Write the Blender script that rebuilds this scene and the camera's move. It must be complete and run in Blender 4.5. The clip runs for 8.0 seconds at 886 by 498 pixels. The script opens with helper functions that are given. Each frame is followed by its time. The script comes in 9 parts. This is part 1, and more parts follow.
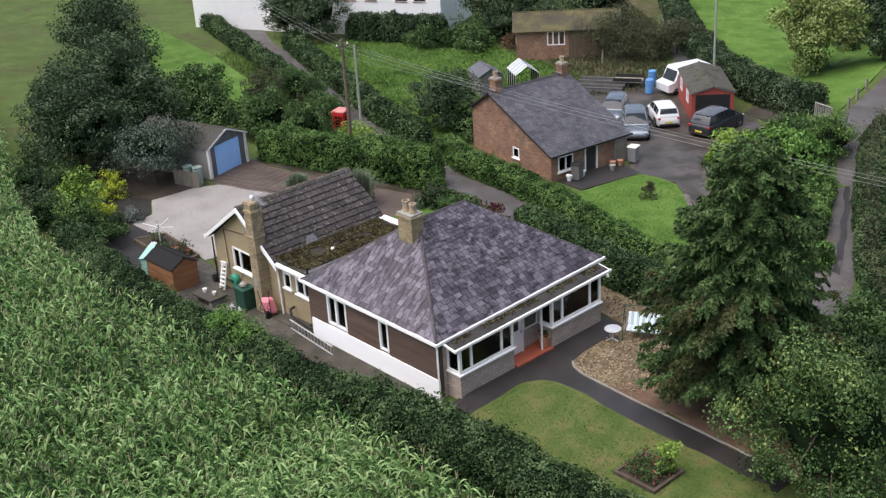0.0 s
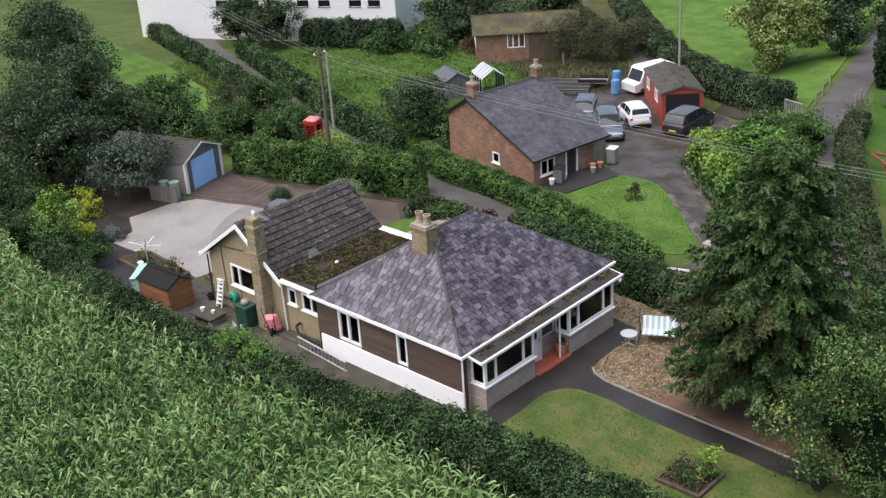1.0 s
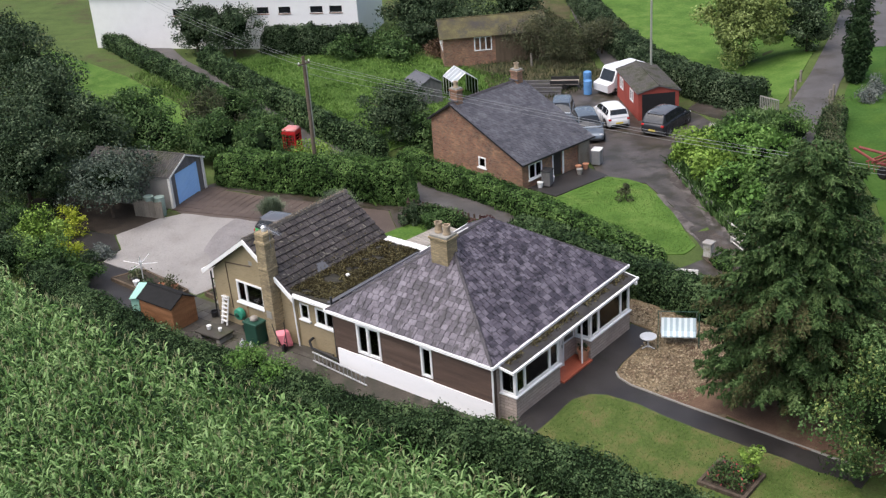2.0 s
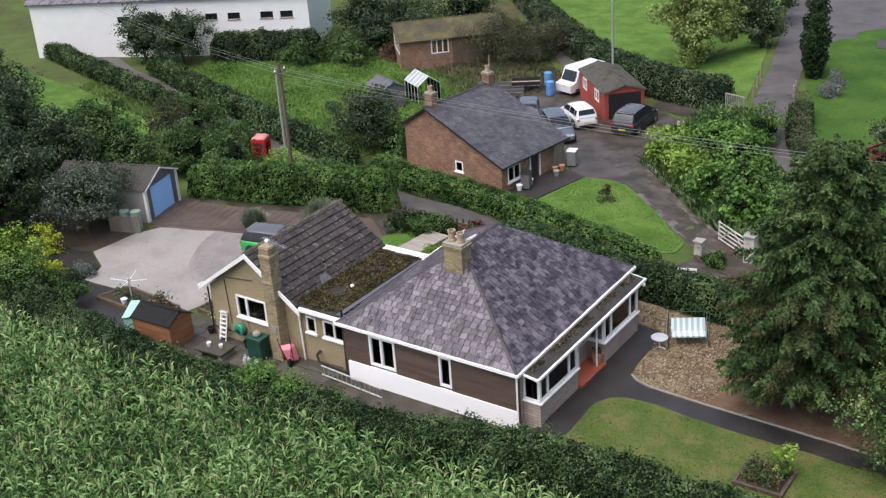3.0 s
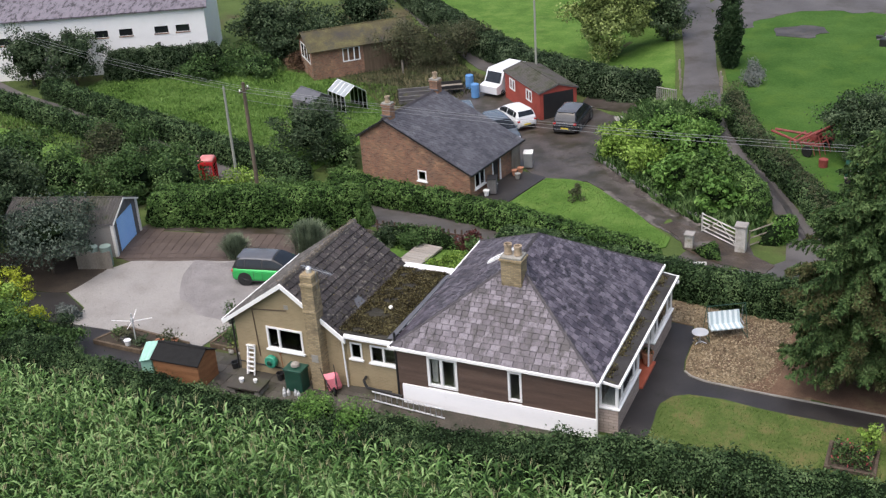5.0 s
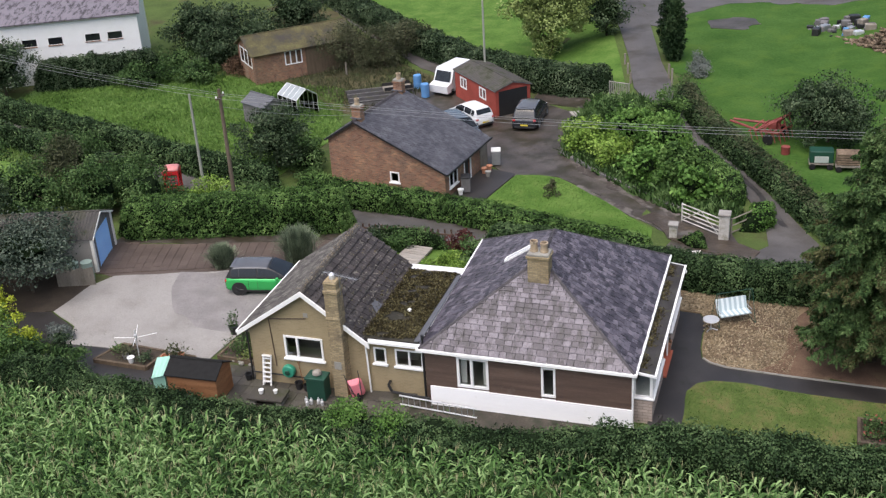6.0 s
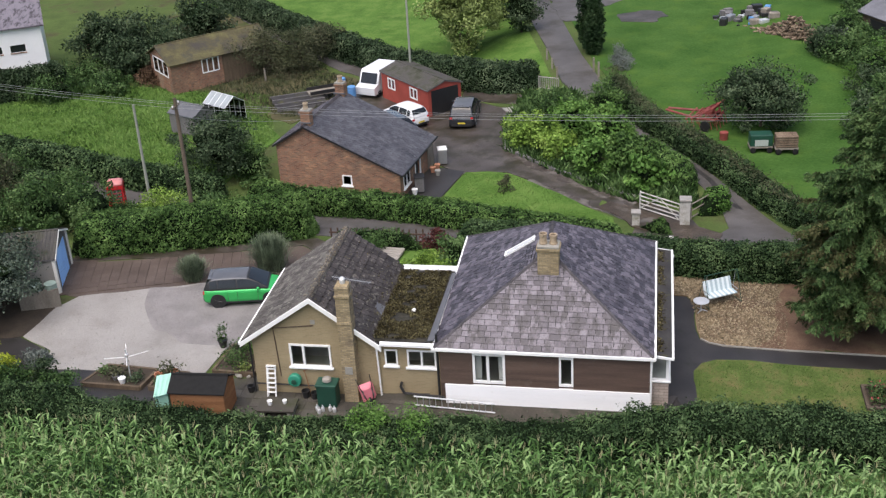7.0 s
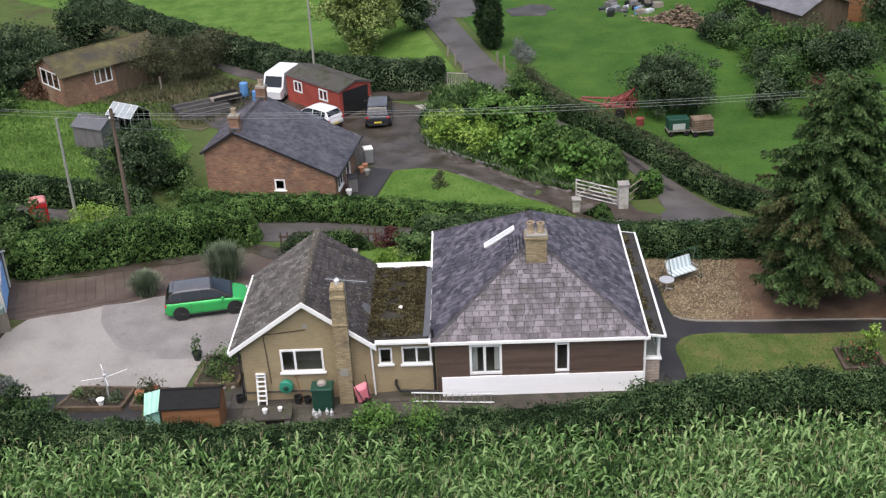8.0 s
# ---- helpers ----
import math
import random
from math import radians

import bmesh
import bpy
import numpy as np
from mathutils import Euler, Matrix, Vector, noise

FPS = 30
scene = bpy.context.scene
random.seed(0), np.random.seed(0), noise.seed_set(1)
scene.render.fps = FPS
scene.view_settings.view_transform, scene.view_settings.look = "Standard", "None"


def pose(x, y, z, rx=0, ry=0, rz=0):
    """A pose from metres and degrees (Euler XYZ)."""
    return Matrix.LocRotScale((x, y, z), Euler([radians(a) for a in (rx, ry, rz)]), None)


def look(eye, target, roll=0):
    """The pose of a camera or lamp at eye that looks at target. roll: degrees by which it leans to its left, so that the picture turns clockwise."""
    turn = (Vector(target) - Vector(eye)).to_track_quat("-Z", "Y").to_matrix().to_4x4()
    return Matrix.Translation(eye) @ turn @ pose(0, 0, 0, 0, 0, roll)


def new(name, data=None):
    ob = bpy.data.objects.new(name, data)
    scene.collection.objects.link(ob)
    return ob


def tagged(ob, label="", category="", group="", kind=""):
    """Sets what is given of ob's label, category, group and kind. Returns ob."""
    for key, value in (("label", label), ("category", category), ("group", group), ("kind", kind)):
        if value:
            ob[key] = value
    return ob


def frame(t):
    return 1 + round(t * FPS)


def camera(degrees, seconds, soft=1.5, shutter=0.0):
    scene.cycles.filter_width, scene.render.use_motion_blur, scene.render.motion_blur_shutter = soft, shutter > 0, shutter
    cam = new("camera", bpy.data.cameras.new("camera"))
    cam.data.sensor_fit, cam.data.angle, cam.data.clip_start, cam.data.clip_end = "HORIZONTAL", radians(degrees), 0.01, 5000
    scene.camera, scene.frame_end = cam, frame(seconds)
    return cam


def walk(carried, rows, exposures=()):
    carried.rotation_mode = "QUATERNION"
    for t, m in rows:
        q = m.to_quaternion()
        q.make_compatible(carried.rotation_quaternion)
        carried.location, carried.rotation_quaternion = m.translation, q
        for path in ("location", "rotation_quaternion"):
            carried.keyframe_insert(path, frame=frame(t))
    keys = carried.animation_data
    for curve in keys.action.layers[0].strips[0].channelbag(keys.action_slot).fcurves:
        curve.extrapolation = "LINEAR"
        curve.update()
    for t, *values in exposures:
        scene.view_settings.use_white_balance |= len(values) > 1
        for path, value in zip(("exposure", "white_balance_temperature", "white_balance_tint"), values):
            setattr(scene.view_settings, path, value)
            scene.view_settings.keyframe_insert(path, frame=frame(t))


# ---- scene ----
# the camera and its way round the bungalow
cam = camera(41.7, 8.0, soft=1.3)
PATH = [
    (0, (30.043, -25.775, 24.198), (28.673, -24.57, 23.378), -3.6),
    (0.5, (28.385, -26.813, 24.359), (27.063, -25.558, 23.536), -3.8),
    (1, (26.785, -27.982, 24.531), (25.511, -26.681, 23.705), -3.8),
    (1.5, (25.216, -29.003, 24.738), (23.985, -27.663, 23.909), -4.0),
    (3, (20.216, -31.839, 25.329), (19.147, -30.374, 24.486), -4.1),
    (3.5, (18.087, -32.828, 25.491), (17.086, -31.318, 24.644), -4.0),
    (4, (15.962, -33.83, 25.797), (15.034, -32.278, 24.942), -4.1),
    (4.5, (13.661, -34.891, 26.138), (12.802, -33.303, 25.276), -4.1),
    (6, (5.761, -37.978, 26.835), (5.171, -36.283, 25.953), -3.7),
    (6.5, (2.748, -38.859, 26.937), (2.271, -37.131, 26.049), -3.5),
    (7, (-0.372, -39.548, 26.982), (-0.718, -37.791, 26.091), -3.4),
    (7.5, (-3.526, -40.095, 27.069), (-3.739, -38.32, 26.172), -3.2),
    (8, (-6.791, -40.44, 27.118), (-6.849, -38.656, 26.216), -2.9),
]
walk(cam, [(t, look(eye, target, roll)) for t, eye, target, roll in PATH], [(0.0, 0.58), (3.5, 0.52), (6.0, 0.47), (8.0, 0.44)])

# ---- world and light: a bright overcast day ----
world = bpy.data.worlds.new("sky")
scene.world = world
world.use_nodes = True
wn = world.node_tree.nodes
wl = world.node_tree.links
sky = wn.new("ShaderNodeTexSky")
sky.sky_type = "NISHITA"
sky.sun_disc = False
sky.sun_elevation = radians(66)
sky.sun_rotation = radians(195)
sky.air_density, sky.dust_density, sky.ozone_density = 1.0, 4.0, 0.6
wl.new(sky.outputs["Color"], wn["Background"].inputs["Color"])
wn["Background"].inputs["Strength"].default_value = 0.125
sun = new("sun", bpy.data.lights.new("sun", "SUN"))
sun.data.energy = 2.3
sun.data.angle = radians(75)
sun.data.color = (1.0, 0.945, 0.96)
sun.matrix_world = look((0, 0, 60), (60 * math.tan(radians(24)) * math.sin(radians(15)), 60 * math.tan(radians(24)) * math.cos(radians(15)), 0))
scene.view_settings.exposure = 0.52


# ---- materials ----
def material(name, colours, scale=3.0, fine=40.0, rough=0.8, bump=0.2, metal=0.0, piece=0.0, island=0.0, stretch=(1, 1, 1), dirt=None, dirt_at=(0.55, 0.7), dirt_scale=0.7, spec=0.5, depth=0.02, dirt_stretch=(1, 1, 1)):
    """Colour ramps over two scales of noise, with relief; piece and island vary the value from piece to piece, dirt lays stains over it."""
    m = bpy.data.materials.new(name)
    m.use_nodes = True
    n, l = m.node_tree.nodes, m.node_tree.links
    p = n["Principled BSDF"]
    p.inputs["Roughness"].default_value = rough
    p.inputs["Metallic"].default_value = metal
    p.inputs["Specular IOR Level"].default_value = spec
    mp = n.new("ShaderNodeMapping")
    mp.inputs["Scale"].default_value = stretch
    geo = n.new("ShaderNodeNewGeometry")
    l.new(geo.outputs["Position"], mp.inputs["Vector"])
    big = n.new("ShaderNodeTexNoise")
    big.inputs["Scale"].default_value = scale
    big.inputs["Detail"].default_value = 5
    small = n.new("ShaderNodeTexNoise")
    small.inputs["Scale"].default_value = fine
    small.inputs["Detail"].default_value = 4
    l.new(mp.outputs["Vector"], big.inputs["Vector"])
    l.new(mp.outputs["Vector"], small.inputs["Vector"])
    mix = n.new("ShaderNodeMath")
    mix.operation = "MULTIPLY_ADD"
    mix.inputs[1].default_value = 0.45
    l.new(small.outputs["Fac"], mix.inputs[0])
    half = n.new("ShaderNodeMath")
    half.operation = "MULTIPLY"
    half.inputs[1].default_value = 0.55
    l.new(big.outputs["Fac"], half.inputs[0])
    l.new(half.outputs[0], mix.inputs[2])
    value = mix.outputs[0]
    for amount, socket in ((piece, None), (island, "Random Per Island")):
        if amount:
            if socket is None:
                src = n.new("ShaderNodeObjectInfo").outputs["Random"]
            else:
                src = geo.outputs[socket]
            add = n.new("ShaderNodeMath")
            add.operation = "MULTIPLY_ADD"
            add.inputs[1].default_value = amount
            l.new(src, add.inputs[0])
            sub = n.new("ShaderNodeMath")
            sub.operation = "SUBTRACT"
            sub.inputs[1].default_value = amount / 2
            l.new(value, sub.inputs[0])
            l.new(sub.outputs[0], add.inputs[2])
            value = add.outputs[0]
    ramp = n.new("ShaderNodeValToRGB")
    els = ramp.color_ramp.elements
    while len(els) < len(colours):
        els.new(0.5)
    for i, c in enumerate(colours):
        els[i].position = 0.32 + 0.36 * i / max(1, len(colours) - 1)
        els[i].color = (*c, 1)
    l.new(value, ramp.inputs["Fac"])
    colour = ramp.outputs["Color"]
    if dirt:
        spots = n.new("ShaderNodeTexNoise")
        spots.inputs["Scale"].default_value = dirt_scale
        spots.inputs["Detail"].default_value = 8
        spots.inputs["Roughness"].default_value = 0.7
        drip = n.new("ShaderNodeMapping")
        drip.inputs["Scale"].default_value = dirt_stretch
        l.new(geo.outputs["Position"], drip.inputs["Vector"])
        l.new(drip.outputs["Vector"], spots.inputs["Vector"])
        band = n.new("ShaderNodeMapRange")
        band.inputs["From Min"].default_value, band.inputs["From Max"].default_value = dirt_at
        l.new(spots.outputs["Fac"], band.inputs["Value"])
        lay = n.new("ShaderNodeMix")
        lay.data_type = "RGBA"
        l.new(band.outputs["Result"], lay.inputs["Factor"])
        l.new(colour, lay.inputs["A"])
        lay.inputs["B"].default_value = (*dirt, 1)
        colour = lay.outputs["Result"]
    l.new(colour, p.inputs["Base Color"])
    if bump:
        b = n.new("ShaderNodeBump")
        b.inputs["Strength"].default_value = bump
        b.inputs["Distance"].default_value = depth
        l.new(mix.outputs[0], b.inputs["Height"])
        l.new(b.outputs["Normal"], p.inputs["Normal"])
    return m


def foliage(name, colours, scale=0.6, gloss=0.45, island=0.16):
    """Leaves: each leaf its own shade, with slower drifts of colour through the plant, and some light through the blade."""
    m = material(name, colours, scale=scale, fine=2.2, rough=gloss, bump=0, island=island, spec=0.08)
    n, l = m.node_tree.nodes, m.node_tree.links
    p = n["Principled BSDF"]
    thin = n.new("ShaderNodeBsdfTranslucent")
    mixer = n.new("ShaderNodeMixShader")
    mixer.inputs["Fac"].default_value = 0.07
    l.new(p.inputs["Base Color"].links[0].from_socket, thin.inputs["Color"])
    l.new(p.outputs["BSDF"], mixer.inputs[1])
    l.new(thin.outputs["BSDF"], mixer.inputs[2])
    l.new(mixer.outputs["Shader"], n["Material Output"].inputs["Surface"])
    return m


def brickwork(name, colours, mortar, bw=0.225, bh=0.075, gap=0.01, bump=0.5, dirt=None, spread=0.12):
    """Courses of brick that are too small to tell apart singly."""
    m = material(name, colours, scale=1.2, fine=30, rough=0.9, bump=0, dirt=dirt)
    n, l = m.node_tree.nodes, m.node_tree.links
    p = n["Principled BSDF"]
    geo = n.new("ShaderNodeNewGeometry")
    sep = n.new("ShaderNodeSeparateXYZ")
    com = n.new("ShaderNodeCombineXYZ")
    l.new(geo.outputs["Position"], sep.inputs[0])
    add = n.new("ShaderNodeMath")
    l.new(sep.outputs["X"], add.inputs[0])
    l.new(sep.outputs["Y"], add.inputs[1])
    l.new(add.outputs[0], com.inputs["X"])
    l.new(sep.outputs["Z"], com.inputs["Y"])
    br = n.new("ShaderNodeTexBrick")
    br.inputs["Scale"].default_value = 1.0
    br.inputs["Brick Width"].default_value = bw
    br.inputs["Row Height"].default_value = bh
    br.inputs["Mortar Size"].default_value = gap
    br.inputs["Color1"].default_value = (1 - spread, 1 - spread, 1 - spread, 1)
    br.inputs["Color2"].default_value = (1 + spread, 1 + spread * 0.9, 1 + spread * 0.8, 1)
    br.inputs["Mortar"].default_value = (1, 1, 1, 1)
    l.new(com.outputs[0], br.inputs["Vector"])
    tint = n.new("ShaderNodeMix")
    tint.data_type, tint.blend_type = "RGBA", "MULTIPLY"
    tint.inputs["Factor"].default_value = 1.0
    l.new(p.inputs["Base Color"].links[0].from_socket, tint.inputs["A"])
    l.new(br.outputs["Color"], tint.inputs["B"])
    lay = n.new("ShaderNodeMix")
    lay.data_type = "RGBA"
    l.new(br.outputs["Fac"], lay.inputs["Factor"])
    l.new(tint.outputs["Result"], lay.inputs["A"])
    lay.inputs["B"].default_value = (*mortar, 1)
    l.new(lay.outputs["Result"], p.inputs["Base Color"])
    inv = n.new("ShaderNodeMath")
    inv.operation = "SUBTRACT"
    inv.inputs[0].default_value = 1.0
    l.new(br.outputs["Fac"], inv.inputs[1])
    b = n.new("ShaderNodeBump")
    b.inputs["Strength"].default_value = bump
    b.inputs["Distance"].default_value = 0.008
    l.new(inv.outputs[0], b.inputs["Height"])
    l.new(b.outputs["Normal"], p.inputs["Normal"])
    return m


def glass(name, tint=(0.9, 0.93, 0.93)):
    m = bpy.data.materials.new(name)
    m.use_nodes = True
    n, l = m.node_tree.nodes, m.node_tree.links
    gl = n.new("ShaderNodeBsdfGlossy")
    gl.inputs["Roughness"].default_value = 0.03
    tr = n.new("ShaderNodeBsdfTransparent")
    tr.inputs["Color"].default_value = (*tint, 1)
    fr = n.new("ShaderNodeFresnel")
    fr.inputs["IOR"].default_value = 1.5
    mx = n.new("ShaderNodeMixShader")
    l.new(fr.outputs[0], mx.inputs["Fac"])
    l.new(tr.outputs[0], mx.inputs[1])
    l.new(gl.outputs[0], mx.inputs[2])
    l.new(mx.outputs[0], n["Material Output"].inputs["Surface"])
    return m


M = {}
FIELD = {}  # what the joined rest of a slope takes, so that its pieces vary as the single ones do
M["earth"] = material("rough_grass_and_earth", [(0.047, 0.068, 0.022), (0.073, 0.107, 0.031), (0.104, 0.145, 0.045)], scale=0.5, fine=9, rough=0.95, bump=0.6, spec=0.12, dirt=(0.06, 0.05, 0.03), dirt_scale=0.25, dirt_at=(0.52, 0.68), depth=0.08)
M["lawn"] = material("mown_lawn", [(0.046, 0.074, 0.017), (0.078, 0.112, 0.03), (0.118, 0.155, 0.05)], scale=0.7, fine=7, rough=0.9, bump=0.9, spec=0.12, dirt=(0.14, 0.12, 0.052), dirt_scale=0.7, dirt_at=(0.48, 0.66), depth=0.05)
M["meadow"] = material("bright_meadow_grass", [(0.042, 0.091, 0.016), (0.077, 0.150, 0.027), (0.123, 0.206, 0.047)], scale=0.45, fine=7, rough=0.9, bump=0.9, spec=0.12, dirt=(0.13, 0.19, 0.05), dirt_scale=0.9, dirt_at=(0.52, 0.75), depth=0.05)
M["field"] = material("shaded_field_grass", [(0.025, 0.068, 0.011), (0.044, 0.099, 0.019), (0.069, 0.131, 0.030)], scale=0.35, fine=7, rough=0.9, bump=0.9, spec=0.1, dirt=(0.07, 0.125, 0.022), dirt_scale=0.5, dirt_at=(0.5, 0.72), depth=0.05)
M["darkgravel"] = material("darker_loose_gravel", [(0.16, 0.15, 0.145), (0.23, 0.215, 0.21), (0.31, 0.295, 0.285)], scale=0.7, fine=20, rough=0.95, bump=0.7)
M["moss"] = material("moss_and_lichen", [(0.016, 0.013, 0.007), (0.034, 0.028, 0.013), (0.058, 0.05, 0.022), (0.15, 0.135, 0.07)], scale=2.5, fine=12, rough=1.0, bump=0, island=0.42, spec=0.05)
M["stones"] = material("loose_tan_stones", [(0.1, 0.076, 0.045), (0.195, 0.15, 0.09), (0.34, 0.28, 0.185)], scale=1.5, fine=10, rough=0.9, bump=0, island=0.55)
M["tarmac"] = material("dark_wet_tarmac", [(0.018, 0.016, 0.016), (0.03, 0.027, 0.026), (0.048, 0.044, 0.042)], scale=0.8, fine=60, rough=0.5, bump=0.25, dirt=(0.016, 0.017, 0.01), dirt_scale=0.9)
M["lane"] = material("worn_grey_lane_tarmac", [(0.06, 0.055, 0.053), (0.09, 0.083, 0.08), (0.125, 0.117, 0.113)], scale=0.5, fine=50, rough=0.6, bump=0.25, dirt=(0.05, 0.043, 0.033), dirt_scale=0.35, dirt_at=(0.48, 0.66))
M["yard"] = material("weathered_brown_grey_yard", [(0.04, 0.032, 0.026), (0.07, 0.058, 0.05), (0.115, 0.1, 0.09)], scale=0.6, fine=12, rough=0.45, bump=0.4, dirt=(0.032, 0.027, 0.014), dirt_scale=0.7, dirt_at=(0.46, 0.6))
M["drive"] = material("pale_gravel_drive", [(0.19, 0.178, 0.165), (0.285, 0.27, 0.252), (0.39, 0.375, 0.355)], scale=0.5, fine=22, rough=0.9, bump=0.6, dirt=(0.26, 0.245, 0.23), dirt_scale=0.5, dirt_at=(0.5, 0.7))
M["dampstrip"] = material("damp_earthy_concrete", [(0.03, 0.025, 0.018), (0.055, 0.046, 0.034), (0.1, 0.087, 0.068)], scale=1.1, fine=14, rough=0.7, bump=0.5, dirt=(0.022, 0.026, 0.012), dirt_scale=1.2, dirt_at=(0.46, 0.62))
M["worn"] = material("broken_muddy_concrete", [(0.07, 0.058, 0.05), (0.13, 0.115, 0.102), (0.2, 0.18, 0.165)], scale=1.6, fine=14, rough=0.6, bump=0.5, dirt=(0.05, 0.04, 0.033), dirt_scale=1.1, dirt_at=(0.44, 0.54))
M["scrub"] = material("dry_scrub_earth", [(0.05, 0.042, 0.026), (0.085, 0.075, 0.042), (0.12, 0.115, 0.055)], scale=0.8, fine=9, rough=0.95, bump=0.7, spec=0.1, dirt=(0.05, 0.07, 0.022), dirt_scale=0.5, dirt_at=(0.48, 0.62), depth=0.06)
M["gravel"] = material("tan_gravel", [(0.12, 0.088, 0.048), (0.2, 0.15, 0.085), (0.3, 0.24, 0.15)], scale=0.8, fine=26, rough=0.95, bump=0.8, dirt=(0.1, 0.06, 0.038), dirt_scale=0.35, dirt_at=(0.45, 0.62))
M["needles"] = material("fallen_brown_needles", [(0.08, 0.046, 0.029), (0.135, 0.08, 0.05), (0.215, 0.14, 0.088)], scale=0.9, fine=28, rough=0.95, bump=0.6, dirt=(0.2, 0.15, 0.08), dirt_scale=0.5)
M["mud"] = material("wet_rutted_mud", [(0.03, 0.021, 0.014), (0.06, 0.044, 0.031), (0.105, 0.083, 0.064)], scale=1.1, fine=9, rough=0.4, bump=0.8, depth=0.06, dirt=(0.13, 0.115, 0.1), dirt_scale=0.9, dirt_at=(0.55, 0.65))
M["soil"] = material("dark_damp_soil", [(0.02, 0.015, 0.01), (0.04, 0.03, 0.02), (0.065, 0.05, 0.034)], scale=1.2, fine=20, rough=0.95, bump=0.8)
M["block"] = material("brown_block_paving", [(0.05, 0.035, 0.027), (0.08, 0.058, 0.046), (0.12, 0.09, 0.074)], scale=0.6, fine=25, rough=0.7, bump=0.3, piece=0.1)
M["slab"] = material("grey_concrete_paving", [(0.035, 0.031, 0.025), (0.065, 0.058, 0.048), (0.12, 0.11, 0.095)], scale=0.8, fine=30, rough=0.7, bump=0.25, piece=0.2, dirt=(0.04, 0.042, 0.02), dirt_scale=0.8, dirt_at=(0.48, 0.65))
M["concrete"] = material("grey_concrete", [(0.2, 0.19, 0.17), (0.28, 0.27, 0.24), (0.36, 0.35, 0.32)], scale=0.8, fine=30, rough=0.9, bump=0.3, dirt=(0.12, 0.12, 0.08), dirt_scale=0.8)
M["slate"] = material("purple_grey_welsh_slate", [(0.05, 0.043, 0.055), (0.084, 0.073, 0.091), (0.118, 0.104, 0.126), (0.165, 0.148, 0.174)], scale=1.6, fine=16, rough=0.4, bump=0.35, spec=0.45, piece=0.4, dirt=(0.03, 0.026, 0.032), dirt_scale=1.0, dirt_at=(0.49, 0.6), dirt_stretch=(3.0, 1.6, 1.2))
FIELD[M["slate"].name] = material("joined_purple_grey_welsh_slate", [(0.05, 0.043, 0.055), (0.084, 0.073, 0.091), (0.118, 0.104, 0.126), (0.165, 0.148, 0.174)], scale=1.6, fine=16, rough=0.4, bump=0.35, spec=0.45, island=0.4, dirt=(0.03, 0.026, 0.032), dirt_scale=1.0, dirt_at=(0.49, 0.6), dirt_stretch=(3.0, 1.6, 1.2))
M["slate_bed"] = material("dark_slate_underlay", [(0.012, 0.011, 0.012), (0.02, 0.019, 0.02)], rough=0.9)
M["ridge"] = material("grey_clay_hip_tile", [(0.035, 0.031, 0.035), (0.055, 0.05, 0.056), (0.08, 0.073, 0.08)], scale=2, fine=25, rough=0.75, piece=0.15)
M["tile"] = material("dark_brown_concrete_tile", [(0.022, 0.019, 0.019), (0.042, 0.036, 0.036), (0.07, 0.06, 0.058)], scale=1.5, fine=26, rough=0.8, bump=0.4, piece=0.25, dirt=(0.17, 0.16, 0.13), dirt_scale=6.0, dirt_at=(0.575, 0.62))
FIELD[M["tile"].name] = material("joined_dark_brown_concrete_tile", [(0.022, 0.019, 0.019), (0.042, 0.036, 0.036), (0.07, 0.06, 0.058)], scale=1.5, fine=26, rough=0.8, bump=0.4, island=0.25, dirt=(0.17, 0.16, 0.13), dirt_scale=6.0, dirt_at=(0.575, 0.62))
# west slope: lichen spots, plus that side's stronger light put into the base
M["tile_w"] = material("lit_lichened_concrete_tile", [(0.045, 0.04, 0.036), (0.085, 0.077, 0.069), (0.15, 0.138, 0.125)], scale=1.5, fine=20, rough=0.85, bump=0.6, island=0.3, dirt=(0.26, 0.25, 0.21), dirt_scale=6.0, dirt_at=(0.57, 0.63))
FIELD[M["tile_w"].name] = M["tile_w"]
M["mossroof"] = material("moss_grown_roof_felt", [(0.05, 0.042, 0.024), (0.085, 0.075, 0.035), (0.13, 0.125, 0.05)], scale=1.2, fine=9, rough=1.0, bump=0.8, dirt=(0.05, 0.045, 0.04), dirt_scale=0.5, dirt_at=(0.48, 0.62), depth=0.05)
M["felt"] = material("mossy_flat_roof_felt", [(0.016, 0.016, 0.014), (0.03, 0.028, 0.02), (0.055, 0.05, 0.034)], scale=2.2, fine=14, rough=0.95, bump=0.8, dirt=(0.055, 0.055, 0.055), dirt_scale=0.6, dirt_at=(0.52, 0.62), depth=0.05)
M["lead"] = material("dull_lead_sheet", [(0.085, 0.088, 0.098), (0.13, 0.133, 0.145)], scale=2, rough=0.6, metal=0.1)
M["darkfelt"] = material("dark_slate_strip", [(0.024, 0.023, 0.024), (0.042, 0.04, 0.04), (0.065, 0.063, 0.06)], scale=1.2, fine=25, spec=0.2, rough=0.9, bump=0.3, dirt=(0.07, 0.07, 0.03), dirt_scale=1.6, dirt_at=(0.55, 0.66))
M["yellow"] = brickwork("buff_brick", [(0.27, 0.212, 0.122), (0.31, 0.248, 0.145), (0.35, 0.284, 0.17)], (0.33, 0.27, 0.168), bump=0.3, dirt=(0.25, 0.195, 0.112), spread=0.07)
M["chimbrick"] = brickwork("weathered_yellow_brick", [(0.22, 0.165, 0.09), (0.31, 0.245, 0.14), (0.42, 0.345, 0.21)], (0.22, 0.185, 0.13), dirt=(0.12, 0.09, 0.06), spread=0.25)
